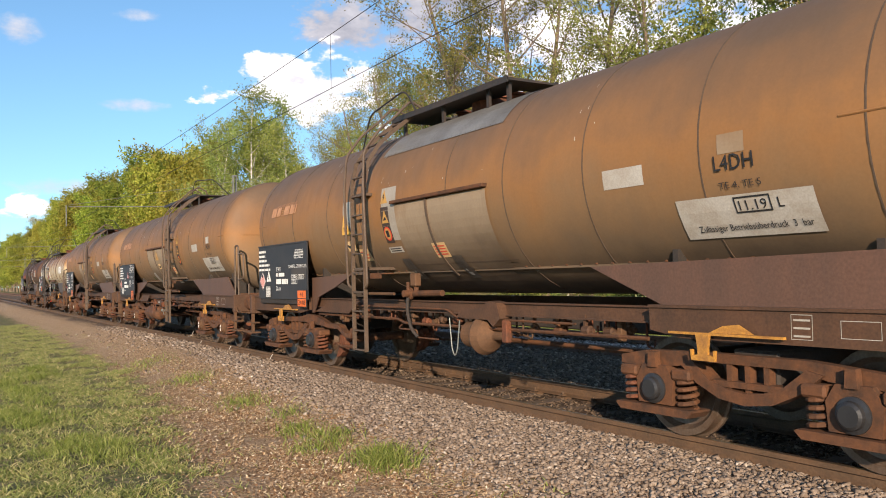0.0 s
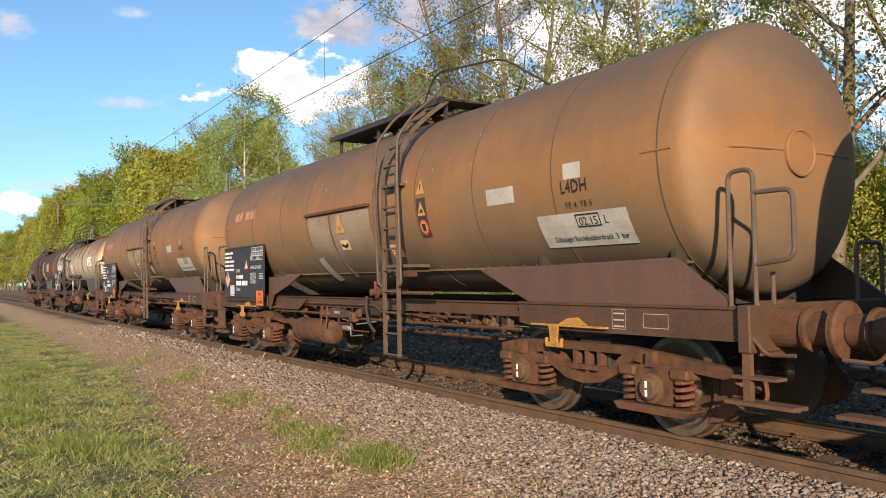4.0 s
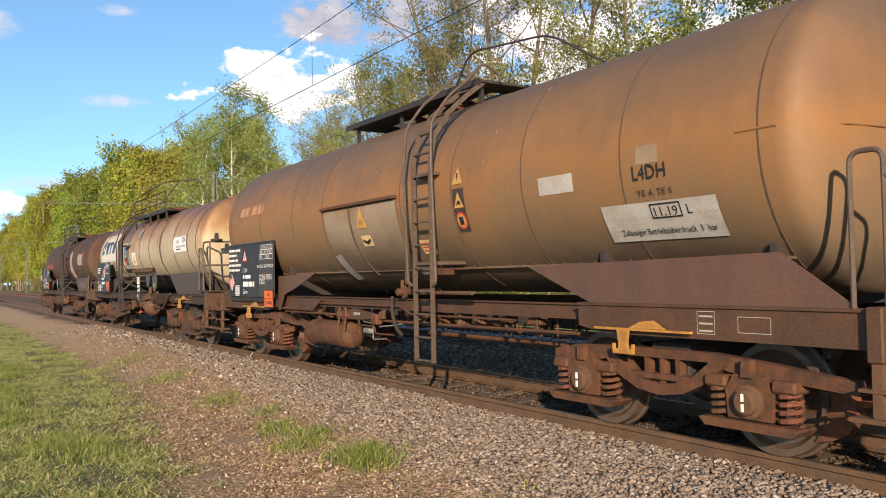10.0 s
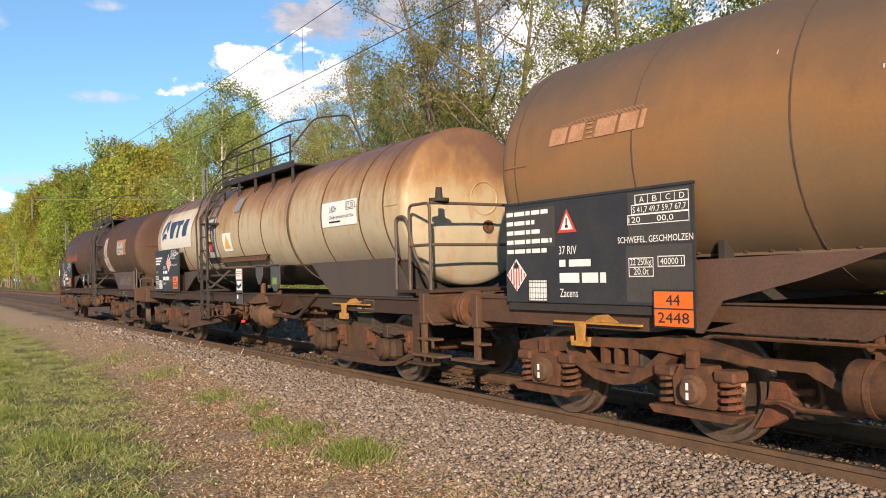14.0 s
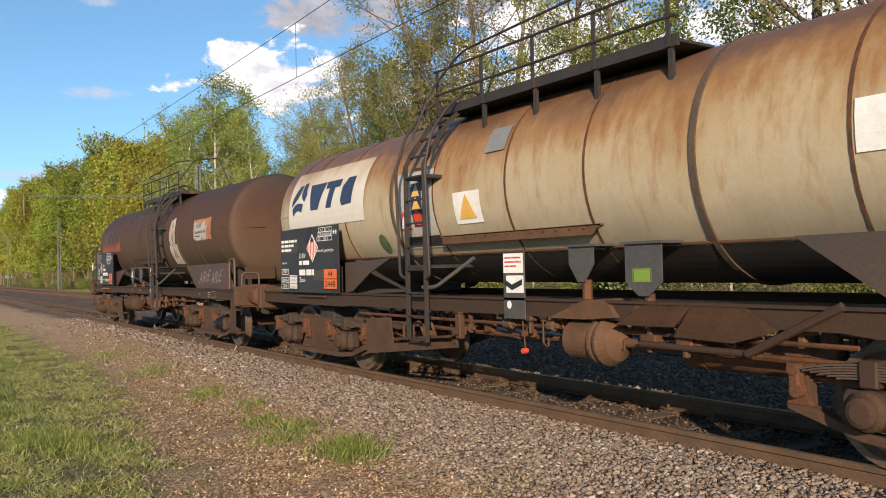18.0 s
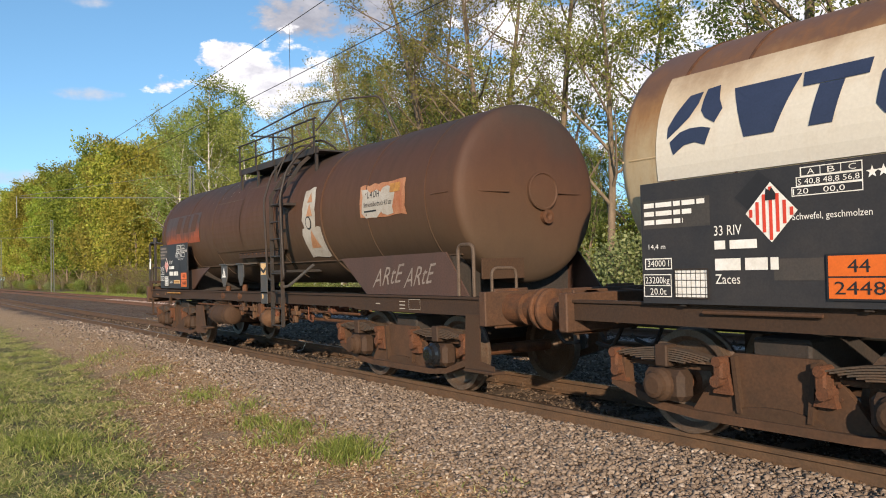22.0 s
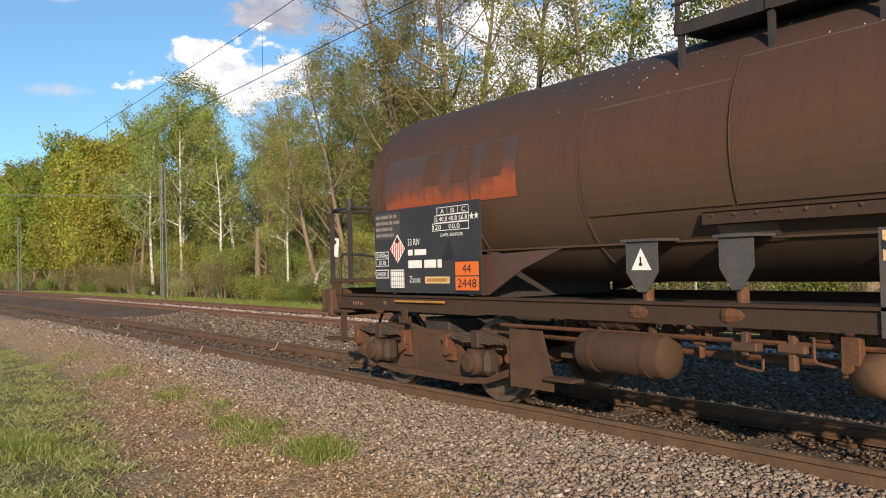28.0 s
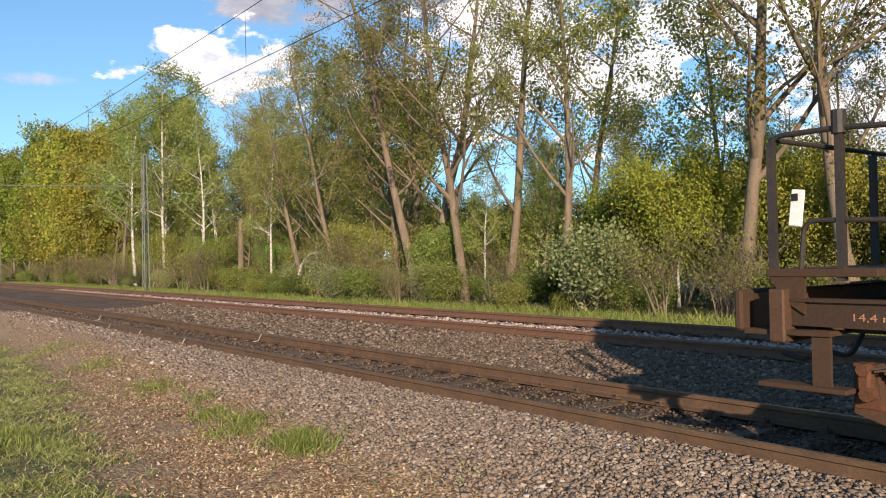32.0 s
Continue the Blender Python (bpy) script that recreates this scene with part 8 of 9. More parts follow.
        b.patch(bm, -0.98, -0.45, 1.66, 1.80, 0.014)
        part("valve_casing", bm, PANEL, w)
        bm = bmesh.new()
        b.patch(bm, -5.72, -3.22, 2.22, 2.86, 0.008)
        part("primer_patch", bm, FLAMES, w, "orange primer showing through under old marks")
        for x in (-4.9, -4.35, -3.8):
            bm = bmesh.new()
            b.shape(bm, [(0, 0), (0.34, 0), (0.42, 0.36), (0.06, 0.40)], x, 2.46, 0.012)
            part("painted_out_mark", bm, TANK_MAROON, w)
        rng = np.random.default_rng(41)
        bm = bmesh.new()
        for _ in range(60):
            x, z = rng.uniform(-3.0, 0.8), rng.uniform(2.95, 3.45)
            b.patch(bm, x, x + rng.uniform(0.004, 0.014), z - rng.uniform(0.004, 0.02), z, 0.006)
        tagged(part("bird_lime", bm, DROPS, w), kind="stuff")
    # gutter and valve casing
    gx0, gx1 = (-1.42, 1.30) if cream else (-1.05, 1.15)
    yg = -math.sqrt(r * r - (1.86 - zc) ** 2)
    bm = bmesh.new()
    slab(bm, [(gx0, 1.80), (gx0, 1.90), (gx1, 1.90), (gx1 - 0.12, 1.80)], yg - 0.07, yg - 0.05)
    box(bm, gx0, gx1, yg - 0.07, yg + 0.03, 1.89, 1.905)
    gut = part("rain_gutter", bm, MUD if cream else FRAME_DARK, w)
    bm = bmesh.new()
    for x in np.arange(gx0 + 0.1, gx1, 0.2):
        cyl(bm, (x, yg - 0.07, 1.87), (x, yg - 0.085, 1.87), 0.013, 6)
    tagged(part("gutter_bolts", bm, RUST, gut), kind="stuff")
    for x0, x1, zm, zl in (((0.975, 1.315, 1.515, 1.344), (1.72, 2.145, 1.345, 1.22)) if cream else ((-1.76, -1.42, 1.42, 1.25), (-0.82, -0.52, 1.45, 1.28))):
        bm = bmesh.new()
        k = (x1 - x0)
        slab(bm, [(x0, 1.69), (x1, 1.69), (x1, zm), (x1 - k * 0.36, zl), (x0 + k * 0.36, zl), (x0, zm)], -1.16, -1.145)
        box(bm, x0 - 0.03, x1 + 0.03, -1.19, -0.9, 1.685, 1.708)
        g = part("valve_guard", bm, GUARD, w, "dark grey shield-shaped valve guard")
        if cream and x0 > 1.5:
            bm = bmesh.new()
            flat(bm, x0 + 0.105, x0 + 0.295, 1.355, 1.455, -1.164)
            outline(bm, x0 + 0.09, x0 + 0.31, 1.345, 1.465, -1.163, 0.008)
            part("green_tag", bm, GREENTAG, g)
        if not cream and x0 < -1.5:
            warn_triangle(g, (x0 + x1) / 2, 1.44, 0.22, -1.164)
        bm = bmesh.new()
        xm = (x0 + x1) / 2
        cyl(bm, (xm, -1.08, zl + 0.02), (xm, -1.08, 1.08), 0.05, 10)
        turned(bm, (xm - 0.16, -1.1, 1.08), (1, 0, 0), [(0, 0.04), (0.03, 0.09), (0.08, 0.10), (0.20, 0.08), (0.30, 0.05), (0.45, 0.04)], 12)
        part("outlet_valve", bm, RUST, w)
    nx0, nx1 = (-0.02, 0.335) if cream else (0.42, 0.72)
    bm = bmesh.new()
    box(bm, nx0, nx1, -1.20, -1.185, 0.95 if cream else 0.97, 1.655 if cream else 1.70, 0.003)
    nb = part("instruction_board", bm, GUARD, w, "narrow board with white notices")
    bm = bmesh.new()
    if cream:
        flat(bm, nx0 + 0.01, nx1 - 0.01, 1.44, 1.648, -1.204)
        flat(bm, nx0 + 0.055, nx1 - 0.008, 1.228, 1.412, -1.204)
    else:
        poly_flat(bm, [(nx0 + 0.03, 1.48), (nx1 - 0.03, 1.48), (nx1 - 0.03, 1.68), (nx0 + 0.03, 1.68)], -1.204)
    poly_flat(bm, [(nx0 + 0.10 + 0.04 * math.cos(a), 1.10 + 0.045 * math.sin(a)) for a in np.linspace(0, 6.283, 10, endpoint=False)], -1.204)
    part("notice_sheet", bm, WHITE if cream else BUFFY, nb)
    bm = bmesh.new()
    if cream:
        lines_flat(bm, nx0 + 0.035, 1.61, (0.27, 0.28, 0.20), 0.016, 0.045, -1.207)
    tagged(part("notice_bar", bm, RED, nb), kind="stuff") if cream else bm.free()
    bm = bmesh.new()
    zz = 1.375 if cream else 1.62
    poly_flat(bm, [(nx0 + 0.03, zz), (nx0 + 0.155, zz - 0.06), (nx1 - 0.03, zz), (nx1 - 0.03, zz - 0.06), (nx0 + 0.155, zz - 0.12), (nx0 + 0.03, zz - 0.06)], -1.207)
    part("arrow_mark", bm, INK, nb)
    # roof walkway with railing
    zt = 3.50
    x0, x1 = (-1.75, 2.15) if cream else (-1.40, 2.15)
    for s in (-1, 1):
        y0, y1 = (-0.86, -0.36) if s < 0 else (0.36, 0.86)
        bm = bmesh.new()
        box(bm, x0, x1, y0, y1, zt - 0.015, zt + 0.012)
        box(bm, x0, x1, s * 0.86 - 0.012, s * 0.86 + 0.012, zt - 0.05, zt + 0.06)
        wk = part("walkway", bm, WALK, w, "dark steel roof walkway with railing")
        for x in np.linspace(x0 + 0.05, x1 - 0.1, 5):
            bm = bmesh.new()
            box(bm, x - 0.025, x + 0.025, s * 0.84 - 0.02, s * 0.84 + 0.02, zc + math.sqrt(max(0.1, r * r - 0.7)) - 0.03, zt)
            part("walkway_bracket", bm, WALK, wk)
            if s < 0:
                bm = bmesh.new()
                box(bm, x - 0.022, x + 0.022, -0.89, -0.87, zt - 0.05, zt + 0.52)
                part("railing_post", bm, WALK, wk)
        if s < 0:
            for dz in (0.22, 0.52):
                bm = bmesh.new()
                tube(bm, [(x0, -0.89, zt + dz), (x1, -0.89, zt + dz)], 0.016, 6)
                part("railing_bar", bm, WALK, wk)
    hoop_rail(w, [(x1, -0.89, zt + 0.30), (x1 + 0.35, -0.6, zt + 0.78), (x1 + 0.9, -0.2, zt + 0.78), (x1 + 1.25, 0.0, zt + 0.02)], 0.016, WALK, "roof_rail", 0.12)
    hoop_rail(w, [(lx - 0.3, -1.2, zt - 0.35), (lx - 0.2, -0.95, zt + 0.30), (x0 + 0.6, -0.89, zt + 0.66), (x1 - 0.2, -0.89, zt + 0.78), (x1 + 0.2, -0.7, zt + 0.78)], 0.015, WALK, "roof_rail", 0.2)
    bm = bmesh.new()
    turned(bm, (0.2, 0, zc + r - 0.05), (0, 0, 1), [(0, 0.28), (0.16, 0.28), (0.17, 0.32), (0.2, 0.32), (0.23, 0.25), (0.25, 0.0)], 20)
    part("manhole", bm, RUST_RED, w)
    ladder(w, lx, b, 0.62, zt, -1.36, 0.42, True, True)
    # frame
    fr = FRAME_DARK
    for s in (-1, 1):
        y = s * 1.15
        bm = bmesh.new()
        slab(bm, [(-6.98, 0.98), (-6.98, 1.16), (6.98, 1.16), (6.98, 0.96), (4.0, 0.96), (3.75, 0.99), (-3.65, 0.99), (-3.9, 0.97)], y - 0.02, y + 0.02)
        box(bm, -6.98, 6.98, y - 0.05, y + 0.05, 1.15, 1.175)
        part("solebar", bm, fr, w)
        bm = bmesh.new()
        slab(bm, [(3.36, 1.69), (6.1, 1.71), (6.55, 1.18), (4.12, 1.18)], s * 1.09 - 0.012, s * 1.09 + 0.012)
        sp = part("saddle_plate", bm, SADDLE_GREY if cream else SADDLE_DARK, w)
        if not cream and s < 0:
            for word, x, k in (("ARtE", 4.30, 0.74), ("ARtE", 5.12, 0.66)):
                bm = bmesh.new()
                vs, fs = words(word, 0.25, k)
                add_faces(bm, vs, fs, lambda v: Vector((x + v.x + 0.5 * v.y, -1.1065, 1.27 + v.y + 0.10 * v.x)))
                part("graffiti", bm, GRAFFITI, sp, "pale sprayed graffiti letters")
        bm = bmesh.new()
        slab(bm, [(-3.95, 1.62), (-2.6, 1.66), (-3.2, 1.46), (-3.72, 1.2), (-3.95, 1.17)], s * 1.09 - 0.012, s * 1.09 + 0.012)
        part("saddle_bracket", bm, SADDLE_GREY if cream else SADDLE_DARK, w)
    for x in (-5.3, -3.9, 4.2, 6.0):
        bm = bmesh.new()
        box(bm, x - 0.03, x + 0.03, -0.95, 0.95, 1.15, 1.66)
        part("cradle", bm, DARK, w)
    underframe_common(w, cream, not cream)
    for bx in (-4.92, 4.92):
        plate_bogie(w, bx, sensor=not cream and bx > 0)
    if cream:
        yellow_handle(w, 4.95, 1.06, -1.22)
    hoop_rail(w, [(-5.43, -1.21, 1.10), (-4.41, -1.21, 1.105)], 0.015, YELLOW if not cream else FRAME, "solebar_bar")
    # marks on the solebar
    bm = bmesh.new()
    outline(bm, 5.35, 5.62, 1.0, 1.13, -1.173, 0.005)
    for k in range(3):
        flat(bm, 5.12, 5.26, 1.0 + k * 0.045, 1.013 + k * 0.045, -1.173)
    flat(bm, 4.5, 4.62, 1.05, 1.065, -1.173)
    tagged(part("tare_mark", bm, DIRTYWHITE, w), kind="stuff")
    # brake gear
    if cream:
        bm = bmesh.new()
        turned(bm, (0.92, -1.05, 0.78), (1, 0, 0), [(0, 0.10), (0.02, 0.19), (0.38, 0.19), (0.385, 0.225), (0.42, 0.225), (0.425, 0.19), (0.44, 0.185), (0.46, 0.225), (0.50, 0.235), (0.52, 0.225), (0.60, 0.18), (0.66, 0.08), (0.68, 0.045), (1.4, 0.04), (1.4, 0.0)], 24)
        part("brake_cylinder", bm, MUD, w, "brown flanged brake cylinder with a push rod")
        bm = bmesh.new()
        slab(bm, [(0.72, 0.985), (1.24, 1.17), (1.45, 1.185), (1.56, 1.13), (1.65, 1.02), (1.2, 0.99)], -1.23, -0.85)
        part("cylinder_hood", bm, MUD, w)
        bm = bmesh.new()
        for corners in (((1.66, -1.25, 0.96), (2.334, -1.25, 0.968), (2.475, -1.19, 1.15), (1.957, -1.19, 1.148)), ((1.66, -1.25, 0.96), (1.66, -0.85, 0.96), (2.334, -0.85, 0.968), (2.334, -1.25, 0.968)),
                        ((2.331, -1.26, 0.89), (2.914, -1.26, 0.871), (3.0, -1.19, 1.15), (2.475, -1.19, 1.15)), ((2.914, -1.26, 0.871), (3.28, -1.2, 0.98), (3.0, -1.19, 1.15)), ((2.331, -1.26, 0.89), (2.331, -0.85, 0.89), (2.914, -0.85, 0.871), (2.914, -1.26, 0.871))):
            bm.faces.new([bm.verts.new(c) for c in corners])
        bmesh.ops.solidify(bm, geom=bm.faces[:], thickness=0.008)
        part("equipment_hood", bm, MUD, w, "folded brown sheet-metal hood")
        bm = bmesh.new()
        cyl(bm, (1.9, -1.18, 0.80), (3.04, -1.18, 0.79), 0.03, 8)
        tube(bm, [(3.0, -1.2, 0.79), (3.78, -1.2, 1.18)], 0.034, 8)
        part("brake_strut", bm, FRAME_DARK, w)
        vessel(w, "air_reservoir", 2.0, 3.4, -0.6, 0.70, 0.15)
        clutter(w, 61, -0.4, 0.8, -1.08, 0.7, 0.98)
        clutter(w, 62, 1.75, 3.6, -1.0)
        bm = bmesh.new()
        cyl(bm, (0.28, -1.14, 0.62), (0.28, -1.20, 0.62), 0.03, 10)
        part("red_release", bm, RED, w)
        bm = bmesh.new()
        cyl(bm, (0.28, -1.16, 0.64), (0.22, -1.16, 1.08), 0.008, 6)
        part("release_rod", bm, RUST, w)
    else:
        vessel(w, "air_reservoir", -2.35, -1.40, -1.05, 0.70, 0.19, MUD_DARK)
        vessel(w, "control_reservoir", -2.30, -1.75, -1.0, 1.03, 0.13, MUD_DARK)
        clutter(w, 63, -1.3, 1.3, -1.08, 0.7, 1.0)
        clutter(w, 64, 1.8, 3.6, -1.0, 0.75, 1.0)
        bm = bmesh.new()
        turned(bm, (0.15, -1.0, 0.70), (1, 0, 0), [(0, 0.05), (0.03, 0.15), (0.3, 0.17), (0.36, 0.10), (0.8, 0.05)], 18)
        part("brake_cylinder", bm, MUD, w, "", True)
    hoop_rail(w, [(lx + 0.1, -1.34, 1.28), (lx + 0.35, -1.32, 1.28), (lx + 0.85, -1.10, 1.62)], 0.024, GUARD, "valve_lever")
    clutter(w, 71 + cream, -3.2, 3.9, -0.75, 0.55, 0.96)
    clutter(w, 75 + cream, -1.2, 2.6, -1.12, 0.5, 0.86)
    pipe(w, [(-3.6, -1.05, 0.88), (3.8, -1.05, 0.88)], 0.02)
    pipe(w, [(-3.3, -0.9, 0.78), (-1.2, -0.9, 0.74), (3.9, -0.9, 0.74)], 0.026, RUST, "brake_rod")
    # bent step plate beside the bogie
    bm = bmesh.new()
    sx = -3.35 if cream else -3.3
    if cream:
        slab(bm, [(-3.13, 0.34), (-3.12, 0.83), (-2.46, 0.868), (-2.40, 0.53), (-1.10, 0.63), (-0.89, 0.575)], -1.21, -1.19)
        st = part("step_plate", bm, BOGIEPLATE, w, "bent brown step plate with a long sloping tread")
        bm = bmesh.new()
        slab(bm, [(-2.38, 0.57), (-2.38, 0.60), (-1.25, 0.69), (-1.25, 0.665)], -1.18, -1.02)
        part("upper_tread", bm, MUD_DARK, st)
        bm = bmesh.new()
        for x in (-2.25, -2.02, -1.75):
            tube(bm, rounded([(x, -1.12, 0.62), (x + 0.02, -1.14, 0.78), (x + 0.12, -1.10, 0.84), (x + 0.16, -1.06, 0.66)], 0.05), 0.02, 6)
        tagged(part("lever_ends", bm, RUST, st), kind="stuff")
    else:
        slab(bm, [(sx, 0.28), (sx, 0.86), (sx + 0.48, 0.86), (sx + 0.62, 0.42), (sx + 0.62, 0.28)], -1.20, -1.185)
        st = part("step_plate", bm, BOGIEPLATE, w)
        bm = bmesh.new()
        box(bm, sx + 0.58, sx + 0.95, -1.28, -1.12, 0.40, 0.43)
        part("step_tread", bm, MUD_DARK, st)
        bm = bmesh.new()
        box(bm, sx + 0.70, sx + 1.25, -1.16, -1.10, 0.62, 0.66)
        part("upper_tread", bm, MUD_DARK, st)
    bm = bmesh.new()
    slab(bm, [(6.58, 0.30), (6.62, 0.98), (7.02, 0.98), (6.98, 0.86), (6.88, 0.84), (6.88, 0.46), (7.12, 0.42), (7.14, 0.33)] if not cream else [(6.70, 0.36), (6.70, 0.96), (6.84, 0.96), (6.86, 0.44), (6.86, 0.36)], -1.20, -1.185)
    st = part("step_hanger", bm, MUD_DARK, w)
    bm = bmesh.new()
    box(bm, 6.66, 7.2, -1.28, -1.1, 0.34, 0.37, 0.006)
    part("step_tread", bm, MUD_DARK, st)
    # end rails and platform
    if cream:
        bm = bmesh.new()
        box(bm, 6.3, 7.15, -1.2, 1.2, 1.245, 1.28)
        part("end_platform", bm, FRAME_DARK, w)
        for pts in ([(6.25, -1.16, 1.28), (6.25, -1.16, 2.25), (6.5, -1.16, 2.25), (6.75, -1.16, 1.7), (7.0, -1.1, 1.4), (7.0, -1.1, 1.28)],
                    [(6.6, -1.16, 1.28), (6.6, -1.16, 2.38), (7.1, -1.16, 2.38), (7.1, -1.16, 1.28)], [(7.1, -1.16, 2.38), (7.1, 0.4, 2.38), (7.1, 0.4, 1.28)],
                    [(6.6, -1.16, 1.85), (7.1, -1.16, 1.85), (7.1, 0.4, 1.85)]):
            hoop_rail(w, pts, 0.02)
        bm = bmesh.new()
        turned(bm, (7.08, -1.0, 2.38), (0, 0, 1), [(0, 0.02), (0.02, 0.13), (0.06, 0.13), (0.07, 0.05), (0.2, 0.04), (0.2, 0)], 14)
        part("hand_brake_wheel", bm, DARK, w)
    else:
        hoop_rail(w, [(6.42, -1.14, 1.18), (6.42, -1.14, 1.78), (6.72, -1.14, 1.78), (6.72, -1.14, 1.18)], 0.022)
        hoop_rail(w, [(7.0, -1.1, 1.2), (7.0, -1.1, 1.5), (7.0, -0.75, 1.5), (7.0, -0.75, 1.2)], 0.018)
        bm = bmesh.new()
        box(bm, -7.14, -6.35, -1.2, 1.2, 1.325, 1.38, 0.005)
        slab(bm, [(-7.12, 1.325), (-6.86, 1.325), (-6.86, 1.06), (-7.02, 1.16)], -1.19, -1.16)
        part("end_platform", bm, MUD_DARK, w)
        for x, y in ((-7.10, -1.16), (-6.60, -1.16), (-7.10, 1.16), (-7.10, 0.4)):
            bm = bmesh.new()
            box(bm, x - 0.025, x + 0.025, y - 0.025, y + 0.025, 1.3, 2.30)
            part("platform_post", bm, WALK, w)
        hoop_rail(w, [(-7.10, -1.16, 1.36), (-7.10, -1.16, 2.34), (-6.60, -1.16, 2.34), (-6.05, -1.16, 2.30)], 0.02, WALK)
        hoop_rail(w, [(-7.10, -1.16, 2.32), (-7.10, 1.16, 2.32), (-7.10, 1.16, 1.36)], 0.02, WALK)
        hoop_rail(w, [(-6.9, -1.16, 1.3), (-6.86, -1.16, 1.72), (-6.3, -1.16, 1.70), (-6.0, -1.16, 1.66)], 0.018, WALK)
        hoop_rail(w, [(-7.10, 1.16, 1.75), (-7.10, -0.2, 1.75)], 0.018, WALK)
        bm = bmesh.new()
        cyl(bm, (-6.60, -1.16, 2.30), (-6.60, -1.16, 2.46), 0.05, 10)
        part("post_cap", bm, WALK, w)
        bm = bmesh.new()
        box(bm, -6.935, -6.835, -1.225, -1.205, 1.68, 1.94, 0.008, Matrix.Translation((-6.9, 0, 1.8)) @ Matrix.Rotation(0.12, 4, "Y") @ Matrix.Translation((6.9, 0, -1.8)))
        tm = part("tail_board", bm, WHITE, w, "white tail marker board with a lamp hole")
        bm = bmesh.new()
        box(bm, -6.915, -6.868, -1.232, -1.224, 1.86, 1.91)
        part("marker_hole", bm, INK, tm)
        bm = bmesh.new()
        box(bm, -6.80, -6.67, -1.22, -1.19, 0.52, 0.96)
        tail_step = part("step_hanger", bm, MUD_DARK, w)
        bm = bmesh.new()
        box(bm, -7.18, -6.54, -1.28, -1.10, 0.54, 0.575, 0.006)
        part("step_tread", bm, MUD_DARK, tail_step)
        bm = bmesh.new()
        write_flat(bm, "14,4 m", -6.53, 1.03, 0.05, -1.173, 0.26)
        write_flat(bm, "36", -5.76, 1.05, 0.05, -1.173, 0.07)
        tagged(part("length_mark", bm, FADED, w), kind="stuff")
        bm = bmesh.new()
        slab(bm, [(-5.24 + a, 1.02 - b) for a, b in ((-0.05, 0.0), (0.05, 0.0), (0.045, 0.10), (0.05, 0.14), (0.10, 0.15), (0.10, 0.10), (0.12, 0.10), (0.11, 0.185), (-0.11, 0.185), (-0.12, 0.10), (-0.10, 0.10), (-0.10, 0.15), (-0.05, 0.14), (-0.045, 0.10))], -1.21, -1.18)
        part("rope_hook", bm, MUD_DARK, w)
    # notice board
    y = -1.255
    p = SLIM_BOARDS["cream" if cream else "maroon"]
    x0, x1, z0, z1 = p["plate"]
    bm = bmesh.new()
    box(bm, x0, x1, y, y + 0.02, z0, z1)
    board = part("notice_board", bm, BOARD, w, "dark grey notice board with white markings")
    f = y - 0.005
    for a in p["patches"]:
        bm = bmesh.new()
        flat(bm, *a, f + 0.003)
        part("repainted_patch", bm, BOARD_GREY, board, "greyer repainted patch")
    ztop, gap, widths = p["owner"]
    for k, wide in enumerate(widths):
        bm = bmesh.new()
        lines_flat(bm, x0 + 0.04, ztop - gap * k, (wide,), 0.04, gap, f)
        part("owner_line", bm, WHITE if cream else GRAFFITI, board)
    if cream:
        bm = bmesh.new()
        poly_flat(bm, [(-4.85, 2.18), (-5.065, 2.0), (-4.85, 1.80), (-4.64, 2.0)], f + 0.002)
        part("diamond_ground", bm, INK, board)
    flame_diamond(board, *p["diamond"], f)
    nx, zr, zk, zn, zz, nr = p["number"]
    bm = bmesh.new()
    write_flat(bm, "33 RIV", nx, zr, 0.077, f, 0.25)
    for a, c in ((0.0, 0.10), (0.14, 0.38)):
        flat(bm, nx + a, nx + c, zk, zk + 0.068, f)
    for a, c in ((0.0, 0.42), (0.49, 0.84), (0.88, 1.0)):
        flat(bm, nx + a * nr, nx + c * nr, zn, zn + 0.092, f)
    write_flat(bm, "Zaces", nx + (0.0 if cream else 0.02), zz, 0.075, f, 0.225)
    part("wagon_number", bm, WHITE, board)
    load_table(board, *p["table"], f, "ABC", "S 40,8 48,8 56,8", "120    00,0")
    bm = bmesh.new()
    for c in p["stars"]:
        poly_flat(bm, [(c[0] + (0.044 if i % 2 == 0 else 0.018) * math.sin(i * math.pi / 5), c[1] + (0.044 if i % 2 == 0 else 0.018) * math.cos(i * math.pi / 5)) for i in range(10)], f)
    part("stars", bm, WHITE, board)
    bm = bmesh.new()
    cx0, cz, ch, cw = p["cargo"]
    write_flat(bm, "Schwefel, geschmolzen" if cream else "SCHWEFEL, GESCHMOLZEN", cx0, cz, ch, f, cw)
    part("cargo_name", bm, WHITE, board)
    bm = bmesh.new()
    a, c, d, e = p["weight"]
    outline(bm, a, c, d, e, f)
    flat(bm, a, c, (d + e) / 2 - 0.003, (d + e) / 2 + 0.003, f)
    write_flat(bm, "23200kg" if cream else "23100kg", a + 0.02, (d + e) / 2 + 0.018, 0.056, f - 0.001, c - a - 0.04)
    write_flat(bm, "20.0t", a + 0.07, d + 0.018, 0.056, f - 0.001, (c - a) * 0.58)
    a, c, d, e = p["litres"]
    outline(bm, a, c, d, e, f, 0.010)
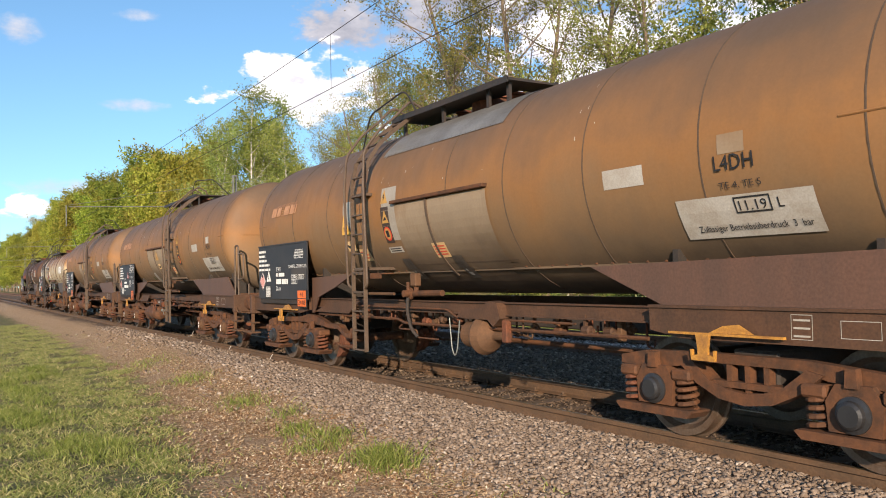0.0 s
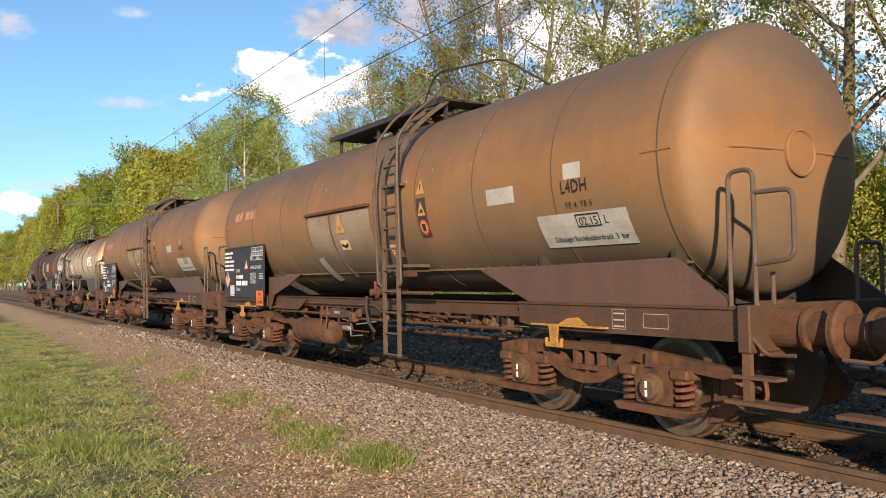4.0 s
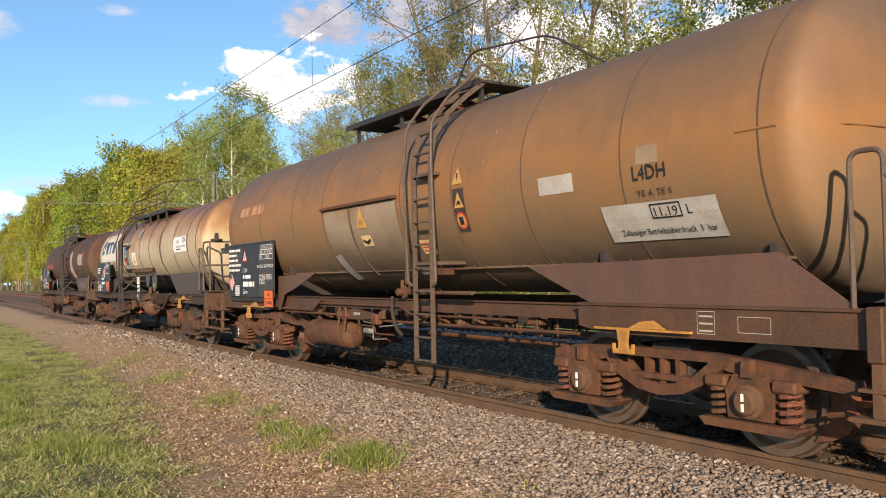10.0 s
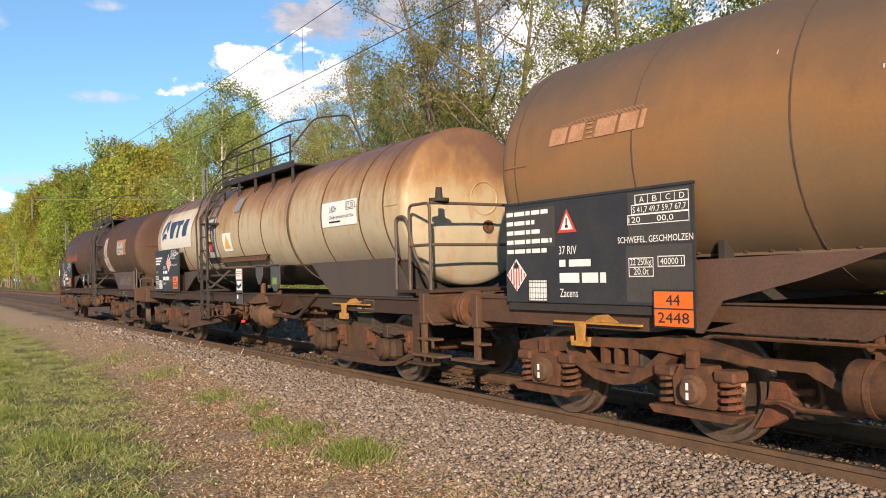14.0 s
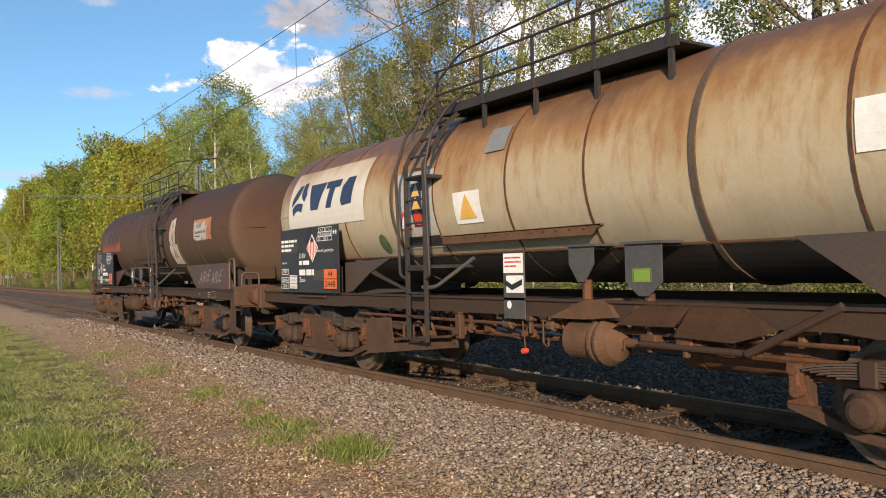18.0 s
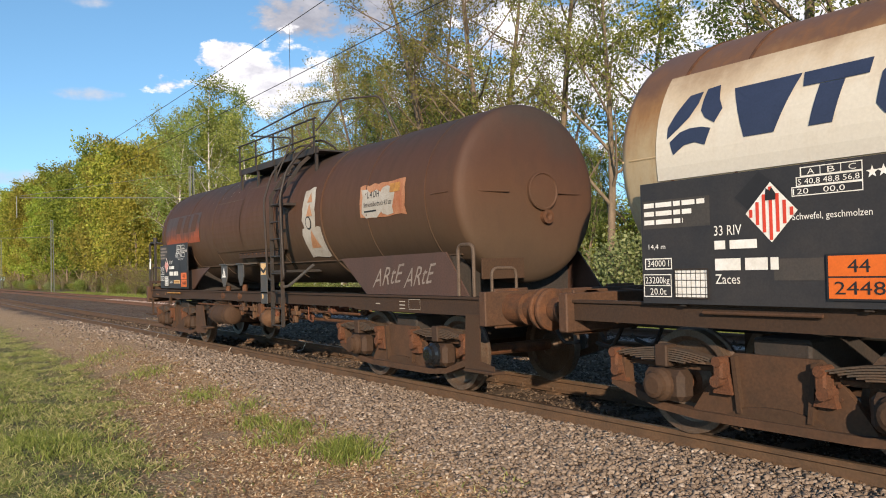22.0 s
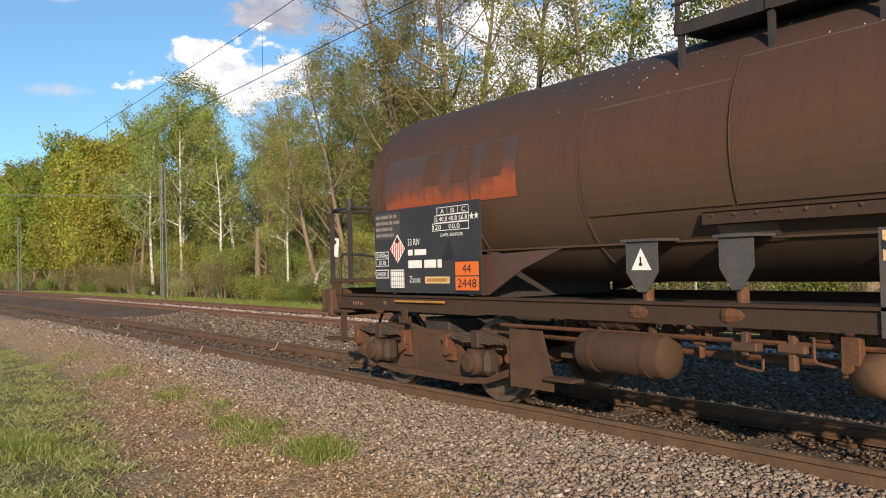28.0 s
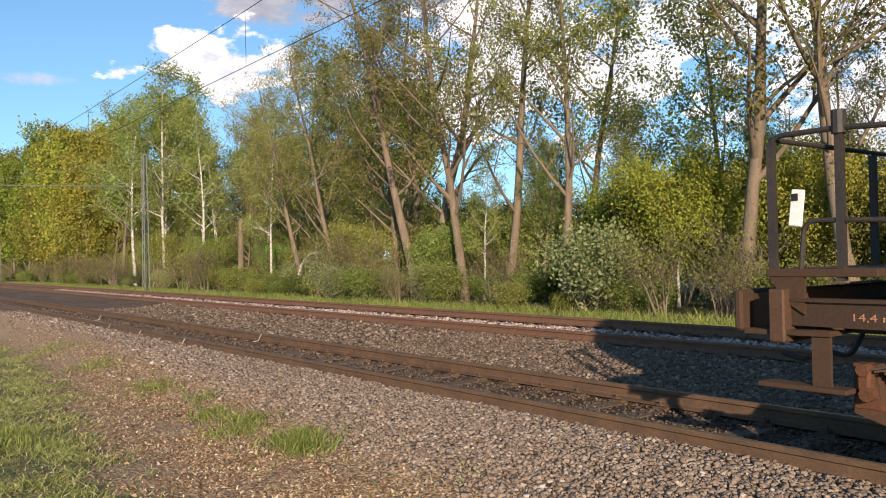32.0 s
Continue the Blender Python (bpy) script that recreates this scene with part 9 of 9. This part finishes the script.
    write_flat(bm, "34000 l", a + 0.03, d + 0.024, 0.055, f - 0.001, c - a - 0.06)
    if cream:
        write_flat(bm, "14,4 m", x0 + 0.08, z0 + 0.46, 0.04, f, 0.18)
    part("weight_table", bm, WHITE, board)
    label_window(board, *p["label"], f)
    if not cream:
        bm = bmesh.new()
        flat(bm, -4.70, -4.22, 1.322, 1.40, f)
        s = part("station_label", bm, BUFFY, board)
        bm = bmesh.new()
        flat(bm, -4.66, -4.26, 1.342, 1.38, f - 0.003)
        part("label_bar", bm, YELLOW, s)
        bm = bmesh.new()
        poly_flat(bm, [(-4.359, 1.59), (-4.098, 1.59), (-4.22, 1.808)], f)
        part("black_triangle", bm, INK, board)
    hazard_plate(w, *p["hazard"], y - 0.018)
    for x in (x0 + 0.4, x1 - 0.2):
        bm = bmesh.new()
        box(bm, x - 0.03, x + 0.03, y + 0.02, -1.1, z0 - 0.02, z0 + 0.4)
        part("board_bracket", bm, DARK, w)
    return w


CENTRES = (-7.23, -22.5, -37.78, -52.97, -68.32)
wagons = [brown_wagon(CENTRES[0], "A"), brown_wagon(CENTRES[1], "B"), brown_wagon(CENTRES[2], "C"), slim_wagon(CENTRES[3], True), slim_wagon(CENTRES[4], False)]
AXLES = [(-5.95, -4.05, 4.05, 5.95)] * 3 + [(-5.92, -3.92, 3.92, 5.92)] * 2
wheelsets = [wheelset(w, x) for w, xs in zip(wagons, AXLES) for x in xs]


# ---- the train rolls past and slows down; its wheels turn with it ----
def travel(t):
    """How far the train has come at t seconds."""
    return -2.1424 + t * (3.75163 + t * (-0.119003 + t * (6.08222e-3 + t * (-2.24426e-4 + t * (4.54473e-6 - t * 3.75679e-8)))))


def motions():
    for w, c in zip(wagons, CENTRES):
        walk(w, [(t, pose(c + travel(t), TRACK_Y, 0)) for t in np.arange(0, 32.01, 1.0)])
    for ax in wheelsets:
        x = ax.location.x
        walk(ax, [(t, pose(x, 0, 0.46) @ Matrix.Rotation(travel(t) / 0.46, 4, "Y")) for t in np.arange(0, 32.01, 0.16)])


motions()
